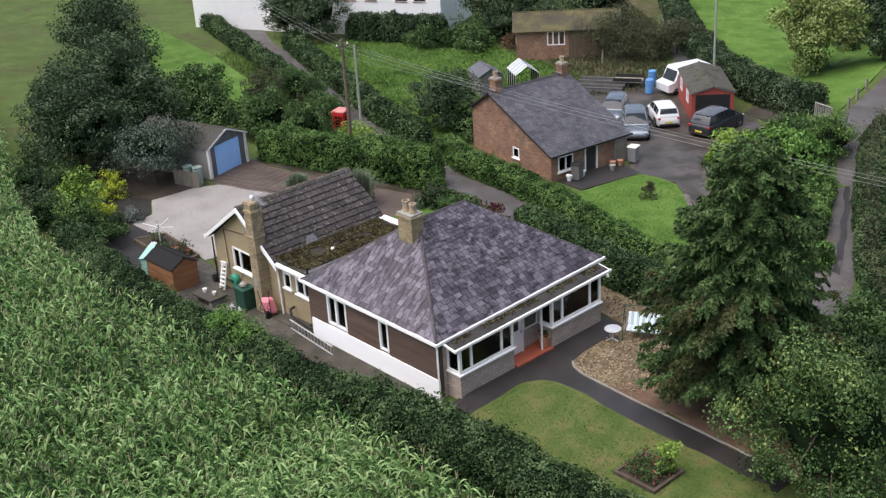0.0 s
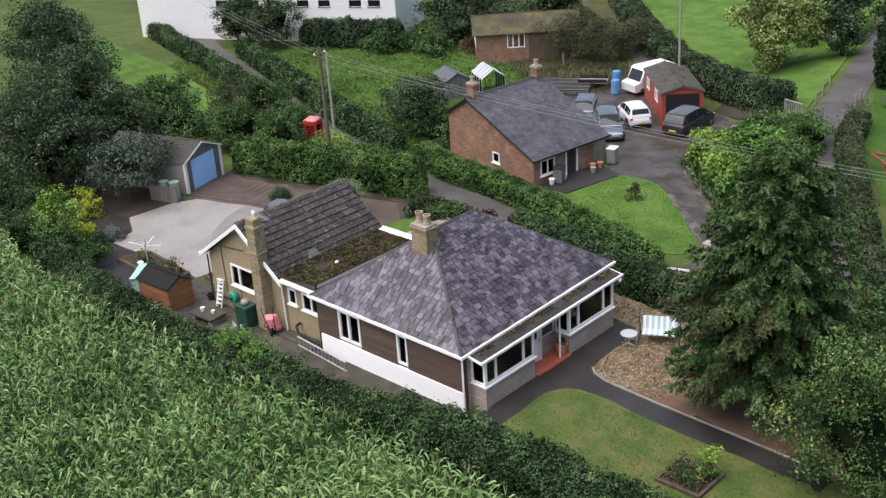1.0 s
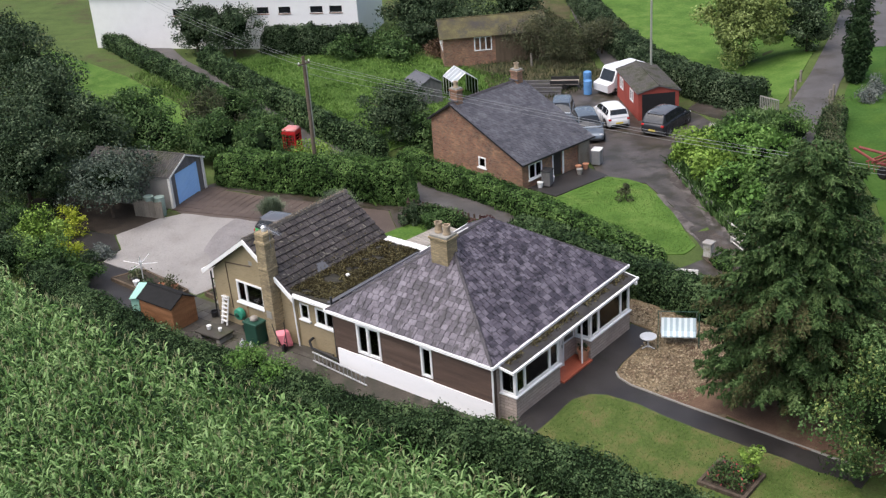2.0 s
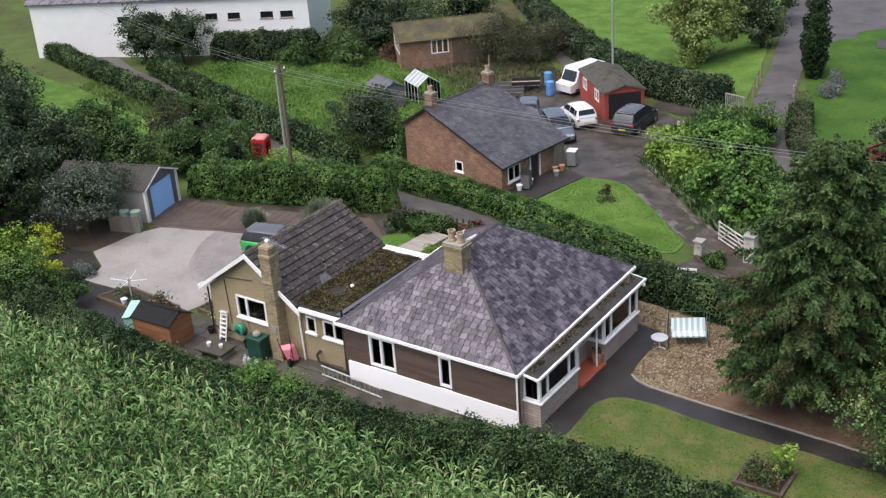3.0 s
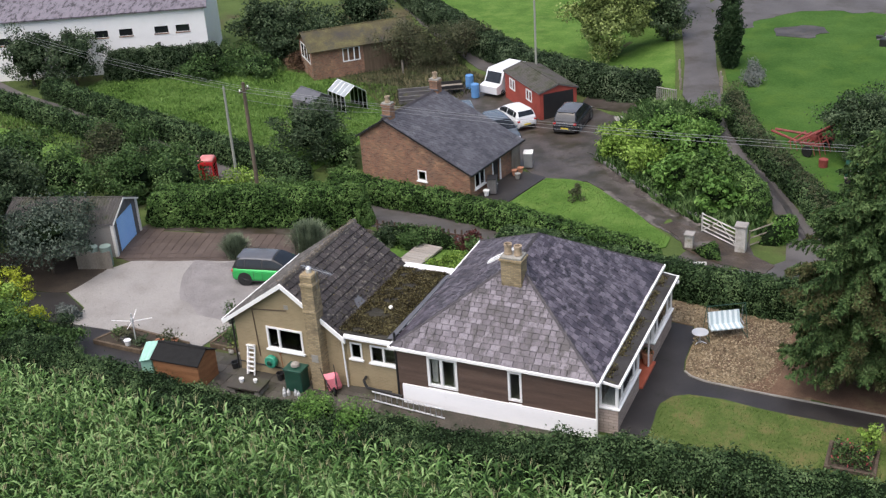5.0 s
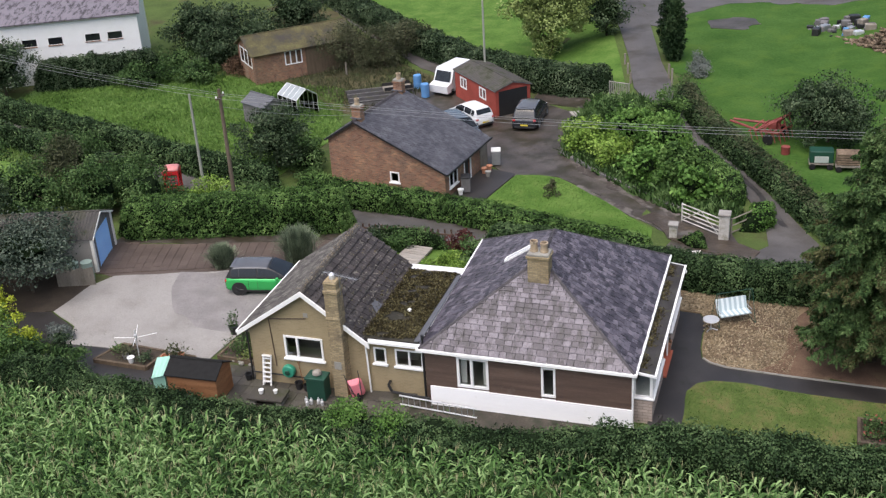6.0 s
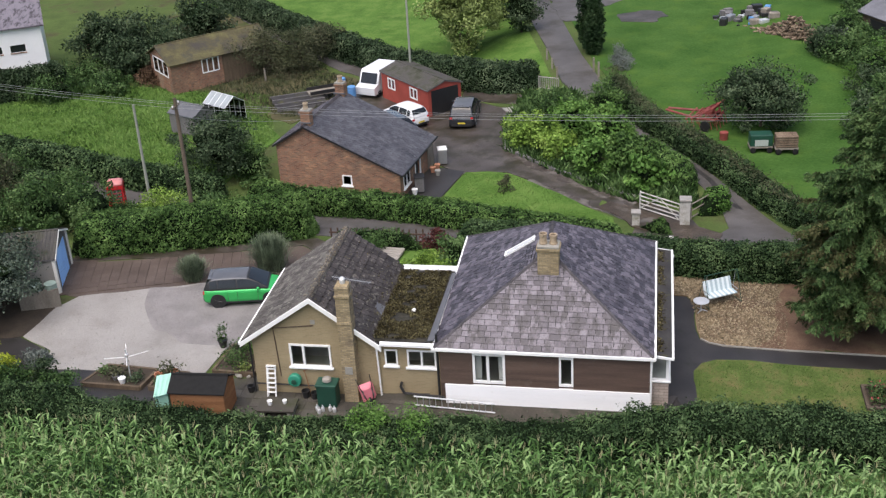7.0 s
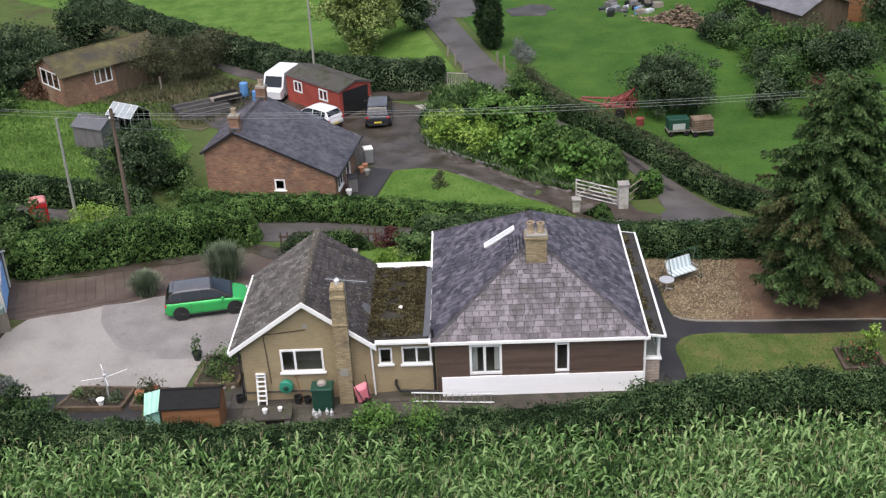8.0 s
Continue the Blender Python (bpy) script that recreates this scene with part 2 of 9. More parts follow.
M["redbrick"] = brickwork("old_red_brick", [(0.13, 0.055, 0.036), (0.25, 0.115, 0.07), (0.46, 0.26, 0.145)], (0.24, 0.185, 0.135), gap=0.012, dirt=(0.15, 0.085, 0.064), spread=0.38)
M["stone"] = brickwork("pinkish_walling_stone", [(0.32, 0.255, 0.22), (0.43, 0.355, 0.31), (0.52, 0.45, 0.4)], (0.26, 0.225, 0.2), bw=0.42, bh=0.14, gap=0.012)
M["board"] = material("brown_stained_board", [(0.055, 0.033, 0.024), (0.08, 0.05, 0.036), (0.11, 0.072, 0.052)], scale=2, fine=30, rough=0.7, stretch=(0.25, 1, 3), piece=0.12, dirt=(0.11, 0.085, 0.07), dirt_scale=1.5, dirt_at=(0.6, 0.75))
M["white"] = material("white_paint", [(0.83, 0.83, 0.82), (0.87, 0.87, 0.86), (0.9, 0.9, 0.89)], scale=1.5, fine=20, rough=0.45, bump=0.03, piece=0.04)
M["whiteboard"] = material("white_painted_board", [(0.86, 0.87, 0.88), (0.9, 0.905, 0.915), (0.92, 0.925, 0.93)], scale=1.2, fine=20, rough=0.5, bump=0.05, stretch=(0.3, 1, 2), piece=0.05, dirt=(0.7, 0.7, 0.67), dirt_scale=1.4, dirt_at=(0.62, 0.9))
M["cream"] = material("cream_render", [(0.68, 0.67, 0.62), (0.76, 0.75, 0.71), (0.82, 0.81, 0.78)], scale=0.4, fine=10, rough=0.8, bump=0.1)
M["glass"] = glass("window_glass")
M["dark"] = material("dark_room", [(0.03, 0.028, 0.026), (0.05, 0.046, 0.042)], scale=1, rough=0.9, bump=0)
M["room"] = material("beige_room", [(0.6, 0.56, 0.5), (0.68, 0.64, 0.58)], scale=1, rough=0.9, bump=0)
M["black"] = material("black_plastic", [(0.015, 0.015, 0.016), (0.025, 0.025, 0.026)], scale=3, rough=0.45, bump=0.05)
M["rubber"] = material("black_rubber", [(0.012, 0.012, 0.012), (0.02, 0.02, 0.02)], scale=5, rough=0.9, spec=0.2)
M["steel"] = material("dull_galvanised_steel", [(0.35, 0.36, 0.37), (0.45, 0.46, 0.47)], scale=4, rough=0.45, metal=0.7)
M["alu"] = material("bright_aluminium", [(0.6, 0.61, 0.62), (0.72, 0.73, 0.74)], scale=4, rough=0.4, metal=0.5)
M["terracotta"] = material("terracotta", [(0.36, 0.15, 0.08), (0.46, 0.21, 0.12), (0.52, 0.27, 0.17)], scale=3, fine=20, rough=0.8, bump=0.2)
M["redtile"] = material("red_quarry_tile", [(0.32, 0.075, 0.04), (0.42, 0.11, 0.06), (0.5, 0.15, 0.085)], scale=2, fine=20, rough=0.5, bump=0.1)
M["pot"] = material("buff_clay_chimney_pot", [(0.27, 0.2, 0.13), (0.36, 0.28, 0.19), (0.45, 0.37, 0.27)], scale=5, fine=25, rough=0.85, dirt=(0.09, 0.07, 0.05), dirt_scale=3)
M["blue"] = material("sky_blue_garage_door", [(0.33, 0.56, 0.9), (0.38, 0.62, 0.94), (0.42, 0.66, 0.95)], scale=1, rough=0.45, bump=0.03)
M["asbestos"] = material("grey_corrugated_cement_sheet", [(0.04, 0.038, 0.035), (0.075, 0.07, 0.064), (0.14, 0.13, 0.12)], scale=0.9, fine=18, rough=0.9, bump=0.4, dirt=(0.035, 0.038, 0.02), dirt_scale=0.9, dirt_at=(0.44, 0.6))
M["farmslate"] = material("pale_grey_farm_slate", [(0.09, 0.09, 0.1), (0.14, 0.14, 0.155), (0.2, 0.2, 0.215)], scale=1.2, fine=14, rough=0.6, bump=0.5, dirt=(0.07, 0.07, 0.06), dirt_scale=0.8, stretch=(1, 1, 2))
M["pierwhite"] = material("flaking_white_masonry_paint", [(0.34, 0.33, 0.3), (0.46, 0.45, 0.42), (0.56, 0.55, 0.52)], scale=2.5, fine=20, rough=0.85, bump=0.3, dirt=(0.2, 0.19, 0.13), dirt_scale=1.6, dirt_at=(0.52, 0.68))
M["pebble"] = material("grey_concrete_panel", [(0.2, 0.19, 0.175), (0.28, 0.265, 0.245), (0.34, 0.33, 0.31)], scale=0.8, fine=30, rough=0.9, bump=0.4)
M["gablegrey"] = material("weathered_grey_board", [(0.09, 0.085, 0.085), (0.14, 0.135, 0.135), (0.19, 0.18, 0.18)], scale=1.5, fine=20, rough=0.85, stretch=(1, 3, 0.4))
M["shedwood"] = material("orange_brown_shed_board", [(0.16, 0.07, 0.03), (0.25, 0.115, 0.05), (0.32, 0.165, 0.08)], scale=2, fine=25, rough=0.75, stretch=(0.4, 0.4, 3))
M["oldwood"] = material("silvered_timber", [(0.14, 0.12, 0.095), (0.22, 0.195, 0.16), (0.3, 0.27, 0.23)], scale=2, fine=25, rough=0.9, stretch=(1, 1, 0.4))
M["hutboard"] = material("brown_weathered_boards", [(0.07, 0.05, 0.032), (0.11, 0.08, 0.052), (0.16, 0.12, 0.08)], scale=1.5, fine=20, rough=0.9, stretch=(3, 3, 0.4))
M["greywood"] = material("pale_grey_deck_board", [(0.2, 0.18, 0.155), (0.3, 0.275, 0.24), (0.38, 0.35, 0.31)], scale=2, fine=25, rough=0.85, stretch=(0.3, 2, 1))
M["rust"] = material("red_painted_boards", [(0.22, 0.045, 0.03), (0.32, 0.06, 0.042), (0.4, 0.085, 0.06)], scale=1, fine=20, rough=0.7, bump=0.1)
M["redmetal"] = material("faded_red_machine_paint", [(0.13, 0.028, 0.024), (0.22, 0.045, 0.038), (0.3, 0.09, 0.075)], scale=3, rough=0.6)
M["phone"] = material("bright_red_gloss_paint", [(0.5, 0.02, 0.025), (0.6, 0.03, 0.035)], scale=2, rough=0.35, bump=0.02)
# paler red: the dome's whitish highlight is put into the paint colour
M["phonetop"] = material("highlit_red_roof", [(0.55, 0.16, 0.15), (0.62, 0.3, 0.28)], scale=2, rough=0.35, bump=0.02)
M["green"] = material("dark_green_plastic", [(0.01, 0.045, 0.03), (0.015, 0.07, 0.045)], scale=2, rough=0.45, bump=0.05)
M["mint"] = material("pale_mint_tarpaulin", [(0.26, 0.5, 0.4), (0.34, 0.6, 0.5)], scale=3, rough=0.5, bump=0.3)
M["teal"] = material("green_plastic_tub", [(0.03, 0.22, 0.14), (0.04, 0.3, 0.19)], scale=2, rough=0.45)
M["butt"] = material("pale_grey_green_plastic", [(0.2, 0.27, 0.23), (0.28, 0.36, 0.31)], scale=2, rough=0.5)
M["pink"] = material("faded_red_wheelbarrow_tray", [(0.66, 0.17, 0.22), (0.76, 0.26, 0.3)], scale=2, rough=0.5)
M["cane"] = material("blue_and_white_cloth", [(0.6, 0.68, 0.7), (0.7, 0.76, 0.78)], scale=3, rough=0.8)
M["bluestripe"] = material("blue_cloth", [(0.34, 0.44, 0.48), (0.4, 0.5, 0.54)], scale=3, rough=0.8)
M["bark"] = material("brown_bark", [(0.04, 0.03, 0.02), (0.075, 0.056, 0.04), (0.12, 0.095, 0.07)], scale=2, fine=14, rough=0.95, bump=0.8, stretch=(1, 1, 0.3))
M["pole"] = material("creosoted_pole", [(0.07, 0.05, 0.035), (0.11, 0.085, 0.06), (0.16, 0.125, 0.095)], scale=2, fine=20, rough=0.9, stretch=(1, 1, 0.2))
M["greypole"] = material("pale_grey_green_pole", [(0.25, 0.26, 0.22), (0.33, 0.34, 0.29)], scale=2, fine=20, rough=0.85, stretch=(1, 1, 0.2))
M["wire"] = material("grey_cable", [(0.3, 0.31, 0.32), (0.4, 0.41, 0.42)], scale=4, rough=0.5)
# near-black filler for hedges and crowns: shade between leaves put into the colour
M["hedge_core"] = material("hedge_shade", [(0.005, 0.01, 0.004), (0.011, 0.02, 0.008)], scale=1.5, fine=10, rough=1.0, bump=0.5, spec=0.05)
M["leaf_hedge"] = foliage("privet_leaf", [(0.005, 0.012, 0.005), (0.042, 0.078, 0.030), (0.143, 0.212, 0.090)])
M["leaf_bright"] = foliage("trimmed_hedge_leaf", [(0.010, 0.026, 0.006), (0.070, 0.135, 0.035), (0.185, 0.295, 0.090)])
M["leaf_dark"] = foliage("dark_tree_leaf", [(0.006, 0.012, 0.006), (0.042, 0.070, 0.033), (0.133, 0.177, 0.099)])
M["leaf_mid"] = foliage("bush_leaf", [(0.008, 0.019, 0.006), (0.056, 0.108, 0.033), (0.154, 0.236, 0.090)])
M["leaf_lime"] = foliage("yellow_green_leaf", [(0.042, 0.083, 0.013), (0.168, 0.277, 0.049), (0.318, 0.443, 0.112)])
M["leaf_gold"] = foliage("golden_leaf", [(0.088, 0.119, 0.011), (0.317, 0.381, 0.040), (0.530, 0.571, 0.090)])
M["leaf_pale"] = foliage("pale_ash_leaf", [(0.050, 0.069, 0.018), (0.187, 0.243, 0.074), (0.350, 0.424, 0.168)])
M["leaf_grey"] = foliage("grey_green_leaf", [(0.106, 0.128, 0.112), (0.180, 0.197, 0.179)])
M["bracken"] = foliage("dead_bracken", [(0.025, 0.016, 0.011), (0.103, 0.065, 0.040), (0.191, 0.128, 0.084)])
M["leaf_grey_dark"] = foliage("apple_leaf", [(0.011, 0.020, 0.013), (0.065, 0.091, 0.065), (0.159, 0.192, 0.151)])
M["leaf_olive"] = foliage("bare_olive_twig", [(0.022, 0.028, 0.013), (0.070, 0.080, 0.041), (0.127, 0.128, 0.078)])
M["leaf_red"] = foliage("dark_red_leaf", [(0.053, 0.020, 0.017), (0.106, 0.039, 0.036)])
M["leaf_fresh"] = foliage("fresh_green_leaf", [(0.019, 0.046, 0.008), (0.089, 0.182, 0.040), (0.201, 0.335, 0.090)])
M["needle"] = foliage("spruce_spray", [(0.012, 0.027, 0.01), (0.055, 0.1, 0.034), (0.14, 0.21, 0.08)], scale=0.8)
M["needle_brown"] = foliage("brown_spruce_tip", [(0.04, 0.046, 0.018), (0.1, 0.1, 0.045)], scale=0.5)
M["cypress"] = foliage("cypress_spray", [(0.007, 0.016, 0.007), (0.028, 0.057, 0.022), (0.064, 0.103, 0.045)])
M["maize"] = foliage("maize_blade", [(0.011, 0.028, 0.008), (0.084, 0.169, 0.046), (0.265, 0.389, 0.157)], scale=0.35, gloss=0.4, island=0.34)
M["tassel"] = foliage("straw_tassel", [(0.233, 0.236, 0.123), (0.360, 0.345, 0.202)])
M["grass_blade"] = foliage("long_grass_blade", [(0.029, 0.059, 0.014), (0.107, 0.187, 0.044), (0.201, 0.305, 0.095)], scale=0.3)
M["reed"] = foliage("pale_feather_grass", [(0.040, 0.055, 0.037), (0.158, 0.200, 0.128), (0.297, 0.345, 0.235)])
M["flower"] = foliage("dusky_flower", [(0.297, 0.059, 0.067), (0.424, 0.118, 0.112)])
M["paint_green"] = material("bright_green_car_paint", [(0.04, 0.4, 0.1), (0.05, 0.44, 0.11)], scale=2, rough=0.22, bump=0, metal=0.2)
M["paint_white"] = material("white_car_paint", [(0.68, 0.69, 0.7), (0.74, 0.75, 0.76)], scale=2, rough=0.22, bump=0)
M["paint_silver"] = material("blue_silver_car_paint", [(0.17, 0.2, 0.23), (0.21, 0.24, 0.27)], scale=2, rough=0.2, bump=0, metal=0.5)
M["paint_dark"] = material("dark_grey_car_paint", [(0.03, 0.033, 0.038), (0.04, 0.043, 0.05)], scale=2, rough=0.22, bump=0, metal=0.3)
# black roof greyed: the sky's reflection is put into its base colour
M["paint_roof"] = material("sky_greyed_car_roof", [(0.09, 0.092, 0.1), (0.12, 0.122, 0.13)], scale=2, rough=0.16, bump=0, spec=0.8)
M["carglass"] = material("dark_car_glass", [(0.012, 0.014, 0.016), (0.02, 0.023, 0.026)], scale=2, rough=0.06, bump=0, spec=0.6)
M["lamp_red"] = material("red_lamp_lens", [(0.4, 0.02, 0.02), (0.5, 0.03, 0.03)], scale=2, rough=0.2, bump=0)
M["greenhouse"] = material("pale_greenhouse_glass", [(0.26, 0.29, 0.3), (0.36, 0.4, 0.41)], scale=2, rough=0.3, bump=0)
M["lens_and_glare"] = material("lamp_lens_and_sky_glare", [(0.5, 0.52, 0.54), (0.62, 0.64, 0.66)], scale=2, rough=0.15, bump=0)
M["plate"] = material("yellow_plate", [(0.6, 0.48, 0.05), (0.66, 0.53, 0.06)], scale=2, rough=0.4, bump=0)
M["drum"] = material("blue_plastic_drum", [(0.08, 0.22, 0.45), (0.11, 0.28, 0.55)], scale=2, rough=0.5)
M["log"] = material("split_logs", [(0.09, 0.062, 0.042), (0.165, 0.12, 0.082), (0.28, 0.215, 0.15)], scale=3, fine=20, rough=0.9, island=0.3)


# ---- building helpers ----
def ss(v):
    v = max(0.0, min(1.0, v))
    return v * v * (3 - 2 * v)


def ground_z(x, y):
    """The lie of the land: level round the bungalow, lower by the extension, falling to the lane and the cottage."""
    west = ss((-x - 7) / 8.0)
    side = 0.3 * max(0.0, y - 44)
    z = -0.45 * west * (1 - ss((y - 6) / 16.0))
    z += -0.3 * (1 - west) * (1 - ss(y / 0.9)) * (1 - ss((x - 0.3) / 1.5))
    z += -1.55 * ss((y - 9) / 14.0)
    z += -0.55 * ss((y - 26) / 16.0) * ss((-9 - x - side) / 8.0)
    z += max(1.0 * ss((y - 26) / 14.0) * ss((x + 12 + side) / 6.0), 0.9 * ss((y - 17) / 10.0) * ss((x + 4) / 6.0))
    z += 0.85 * ss((y - 36) / 10.0) * ss((x - 4) / 8.0)
    return z


def part(name, bm, mat, parent=None, label="", smooth=False):
    """One mesh object from a bmesh, under a thing or a part."""
    me = bpy.data.meshes.new(name)
    bm.to_mesh(me)
    bm.free()
    me.materials.append(mat)
    if smooth:
        for f in me.polygons:
            f.use_smooth = True
    ob = new(name, me)
    if parent:
        ob.parent = parent
    if label:
        ob["label"] = label
    return ob


def thing(name, label, category, group="", kind="", at=None):
    ob = new(name)
    if at is not None:
        ob.matrix_basis = at
    return tagged(ob, label, category, group, kind)


def B():
    return bmesh.new()


def box(bm, x0, x1, y0, y1, z0, z1, m=None, bevel=0.0):
    vs = [bm.verts.new((x, y, z)) for z in (z0, z1) for x, y in ((x0, y0), (x1, y0), (x1, y1), (x0, y1))]
    a = vs
    fs = [bm.faces.new(f) for f in ((a[3], a[2], a[1], a[0]), (a[4], a[5], a[6], a[7]), (a[0], a[1], a[5], a[4]), (a[1], a[2], a[6], a[5]), (a[2], a[3], a[7], a[6]), (a[3], a[0], a[4], a[7]))]
    if bevel:
        es = list({e for f in fs for e in f.edges})
        r = bmesh.ops.bevel(bm, geom=es, offset=bevel, segments=2, affect="EDGES", profile=0.5)
        vs = list({v for f in r["faces"] for v in f.verts} | {v for v in vs if v.is_valid})
    if m is not None:
        bmesh.ops.transform(bm, matrix=m, verts=[v for v in vs if v.is_valid])
    return bm


def prism(bm, outline, axis, a, b):
    """A closed outline of (u, v) swept along an axis from a to b."""
    def at(u, v, w):
        return {"x": (w, u, v), "y": (u, w, v), "z": (u, v, w)}[axis]
    lo = [bm.verts.new(at(u, v, a)) for u, v in outline]
    hi = [bm.verts.new(at(u, v, b)) for u, v in outline]
    n = len(outline)
    bm.faces.new(lo[::-1])
    bm.faces.new(hi)
    for i in range(n):
        bm.faces.new((lo[i], lo[(i + 1) % n], hi[(i + 1) % n], hi[i]))
    bmesh.ops.recalc_face_normals(bm, faces=bm.faces[:])
    return bm


def tube(bm, p, q, r0, r1=None, n=8, caps=True):
    """A tapered bar from p to q."""
    p, q = Vector(p), Vector(q)
    r1 = r0 if r1 is None else r1
    turn = (q - p).to_track_quat("Z", "Y").to_matrix()
    rings = []
    for c, r in ((p, r0), (q, r1)):
        rings.append([bm.verts.new(c + turn @ Vector((r * math.cos(2 * math.pi * i / n), r * math.sin(2 * math.pi * i / n), 0))) for i in range(n)])
    for i in range(n):
        bm.faces.new((rings[0][i], rings[0][(i + 1) % n], rings[1][(i + 1) % n], rings[1][i]))
    if caps:
        bm.faces.new(rings[0][::-1])
        bm.faces.new(rings[1])
    return bm


def lathe(bm, profile, n=16, m=None):
    """(radius, height) pairs turned round z."""
    rings = [[bm.verts.new((r * math.cos(2 * math.pi * i / n), r * math.sin(2 * math.pi * i / n), z)) for i in range(n)] for r, z in profile]
    for a, b in zip(rings, rings[1:]):
        for i in range(n):
            bm.faces.new((a[i], a[(i + 1) % n], b[(i + 1) % n], b[i]))
    bm.faces.new(rings[0][::-1])
    bm.faces.new(rings[-1])
    if m is not None:
        bmesh.ops.transform(bm, matrix=m, verts=[v for r in rings for v in r])
    return bm


def slab(bm, corners, up):
    """A four- or three-cornered sheet with thickness: the corners are its top, it goes down by up."""
    top = [bm.verts.new(c) for c in corners]
    low = [bm.verts.new(Vector(c) - Vector(up)) for c in corners]
    n = len(corners)
    bm.faces.new(top)
    bm.faces.new(low[::-1])
    for i in range(n):
        bm.faces.new((top[i], low[i], low[(i + 1) % n], top[(i + 1) % n]))
    return bm


def patch(name, outline, lift, mat, label, category, step=1.0, thick=0.06, kind="structure", wobble=0.0):
    """A surface laid over the land inside an outline, with an edge that goes into the ground."""
    bm = B()
    pts = []
    n = len(outline)
    for i in range(n):
        a, b = Vector(outline[i]), Vector(outline[(i + 1) % n])
        k = max(1, int((b - a).length / 0.6)) if wobble else 1
        for j in range(k):
            c = a.lerp(b, j / k)
            if wobble:
                d = noise.noise(Vector((c.x * 0.7, c.y * 0.7, 3))) * wobble
                e = noise.noise(Vector((c.x * 0.7, c.y * 0.7, 9))) * wobble
                c = Vector((c.x + d, c.y + e))
            pts.append(c)
    f = bm.faces.new([bm.verts.new((p.x, p.y, 0)) for p in pts])
    bm.normal_update()
    if f.normal.z < 0:
        f.normal_flip()
    bmesh.ops.triangulate(bm, faces=[f])
    for axis in (0, 1):
        lo = min(p[axis] for p in pts)
        hi = max(p[axis] for p in pts)
        v = math.ceil(lo / step) * step
        while v < hi:
            nrm = (1, 0, 0) if axis == 0 else (0, 1, 0)
            bmesh.ops.bisect_plane(bm, geom=bm.verts[:] + bm.edges[:] + bm.faces[:], plane_co=(v, v, 0), plane_no=nrm)
            v += step
    rim = [e for e in bm.edges if len(e.link_faces) == 1]
    for v in bm.verts:
        v.co.z = ground_z(v.co.x, v.co.y) + lift
    r = bmesh.ops.extrude_edge_only(bm, edges=rim)
    for v in r["geom"]:
        if isinstance(v, bmesh.types.BMVert):
            v.co.z -= thick + lift
    bmesh.ops.recalc_face_normals(bm, faces=bm.faces[:])
    ob = part(name, bm, mat)
    return tagged(ob, label, category, kind=kind)


def quads(name, verts, mat, parent=None, faces=None):
    """A mesh of loose quads from an array of shape (n, 4, 3), or of strips with given face rows."""
    v = np.asarray(verts, dtype=np.float32).reshape(-1, 3)
    f = np.arange(len(v), dtype=np.int32).reshape(-1, 4) if faces is None else np.asarray(faces, dtype=np.int32)
    me = bpy.data.meshes.new(name)
    me.vertices.add(len(v))
    me.vertices.foreach_set("co", v.ravel())
    me.loops.add(f.size)
    me.loops.foreach_set("vertex_index", f.ravel())
    me.polygons.add(len(f))
    me.polygons.foreach_set("loop_start", np.arange(0, f.size, 4, dtype=np.int32))
    me.update(calc_edges=True)
    me.materials.append(mat)
    ob = new(name, me)
    if parent:
        ob.parent = parent
    return ob


RNG = np.random.default_rng(7)


def unit(a):
    return a / np.maximum(np.linalg.norm(a, axis=-1, keepdims=True), 1e-6)


def leaf_quads(p, out, size, aspect=0.55, loose=0.9, droop=0.0):
    """Leaf-shaped blades at points p that face roughly along out."""
    n = len(p)
    nrm = unit(out + loose * RNG.normal(size=(n, 3)))
    u = RNG.normal(size=(n, 3))
    u[:, 2] -= droop
    u = unit(u - nrm * (u * nrm).sum(1, keepdims=True))
    w = np.cross(nrm, u)
    s = (size * (0.6 + 0.8 * RNG.random(n)))[:, None]
    fold = nrm * s * 0.12
    return np.stack([p - u * s * 0.5, p + w * s * aspect * 0.5 + fold, p + u * s * 0.5, p - w * s * aspect * 0.5 + fold], axis=1)


# ---- the land ----
def ground_sheet():
    near = [i * 2.0 for i in range(-35, 36)]
    far = [80, 95, 120, 160, 230, 350, 600, 1000, 2000]
    xs = [-v - 20 for v in far[::-1]] + [v - 20 for v in near] + [v - 20 for v in far]
    ys = [-v + 20 for v in far[::-1]] + [v + 20 for v in near] + [v + 20 for v in far]
    v = [(x, y, ground_z(x, y) - 0.02) for y in ys for x in xs]
    n = len(xs)
    f = [(j * n + i, j * n + i + 1, (j + 1) * n + i + 1, (j + 1) * n + i) for j in range(len(ys) - 1) for i in range(n - 1)]
    me = bpy.data.meshes.new("ground")
    me.from_pydata(v, [], f)
    me.materials.append(M["earth"])
    tagged(new("ground", me), "uneven rough grass and bare earth ground", "ground", kind="structure")


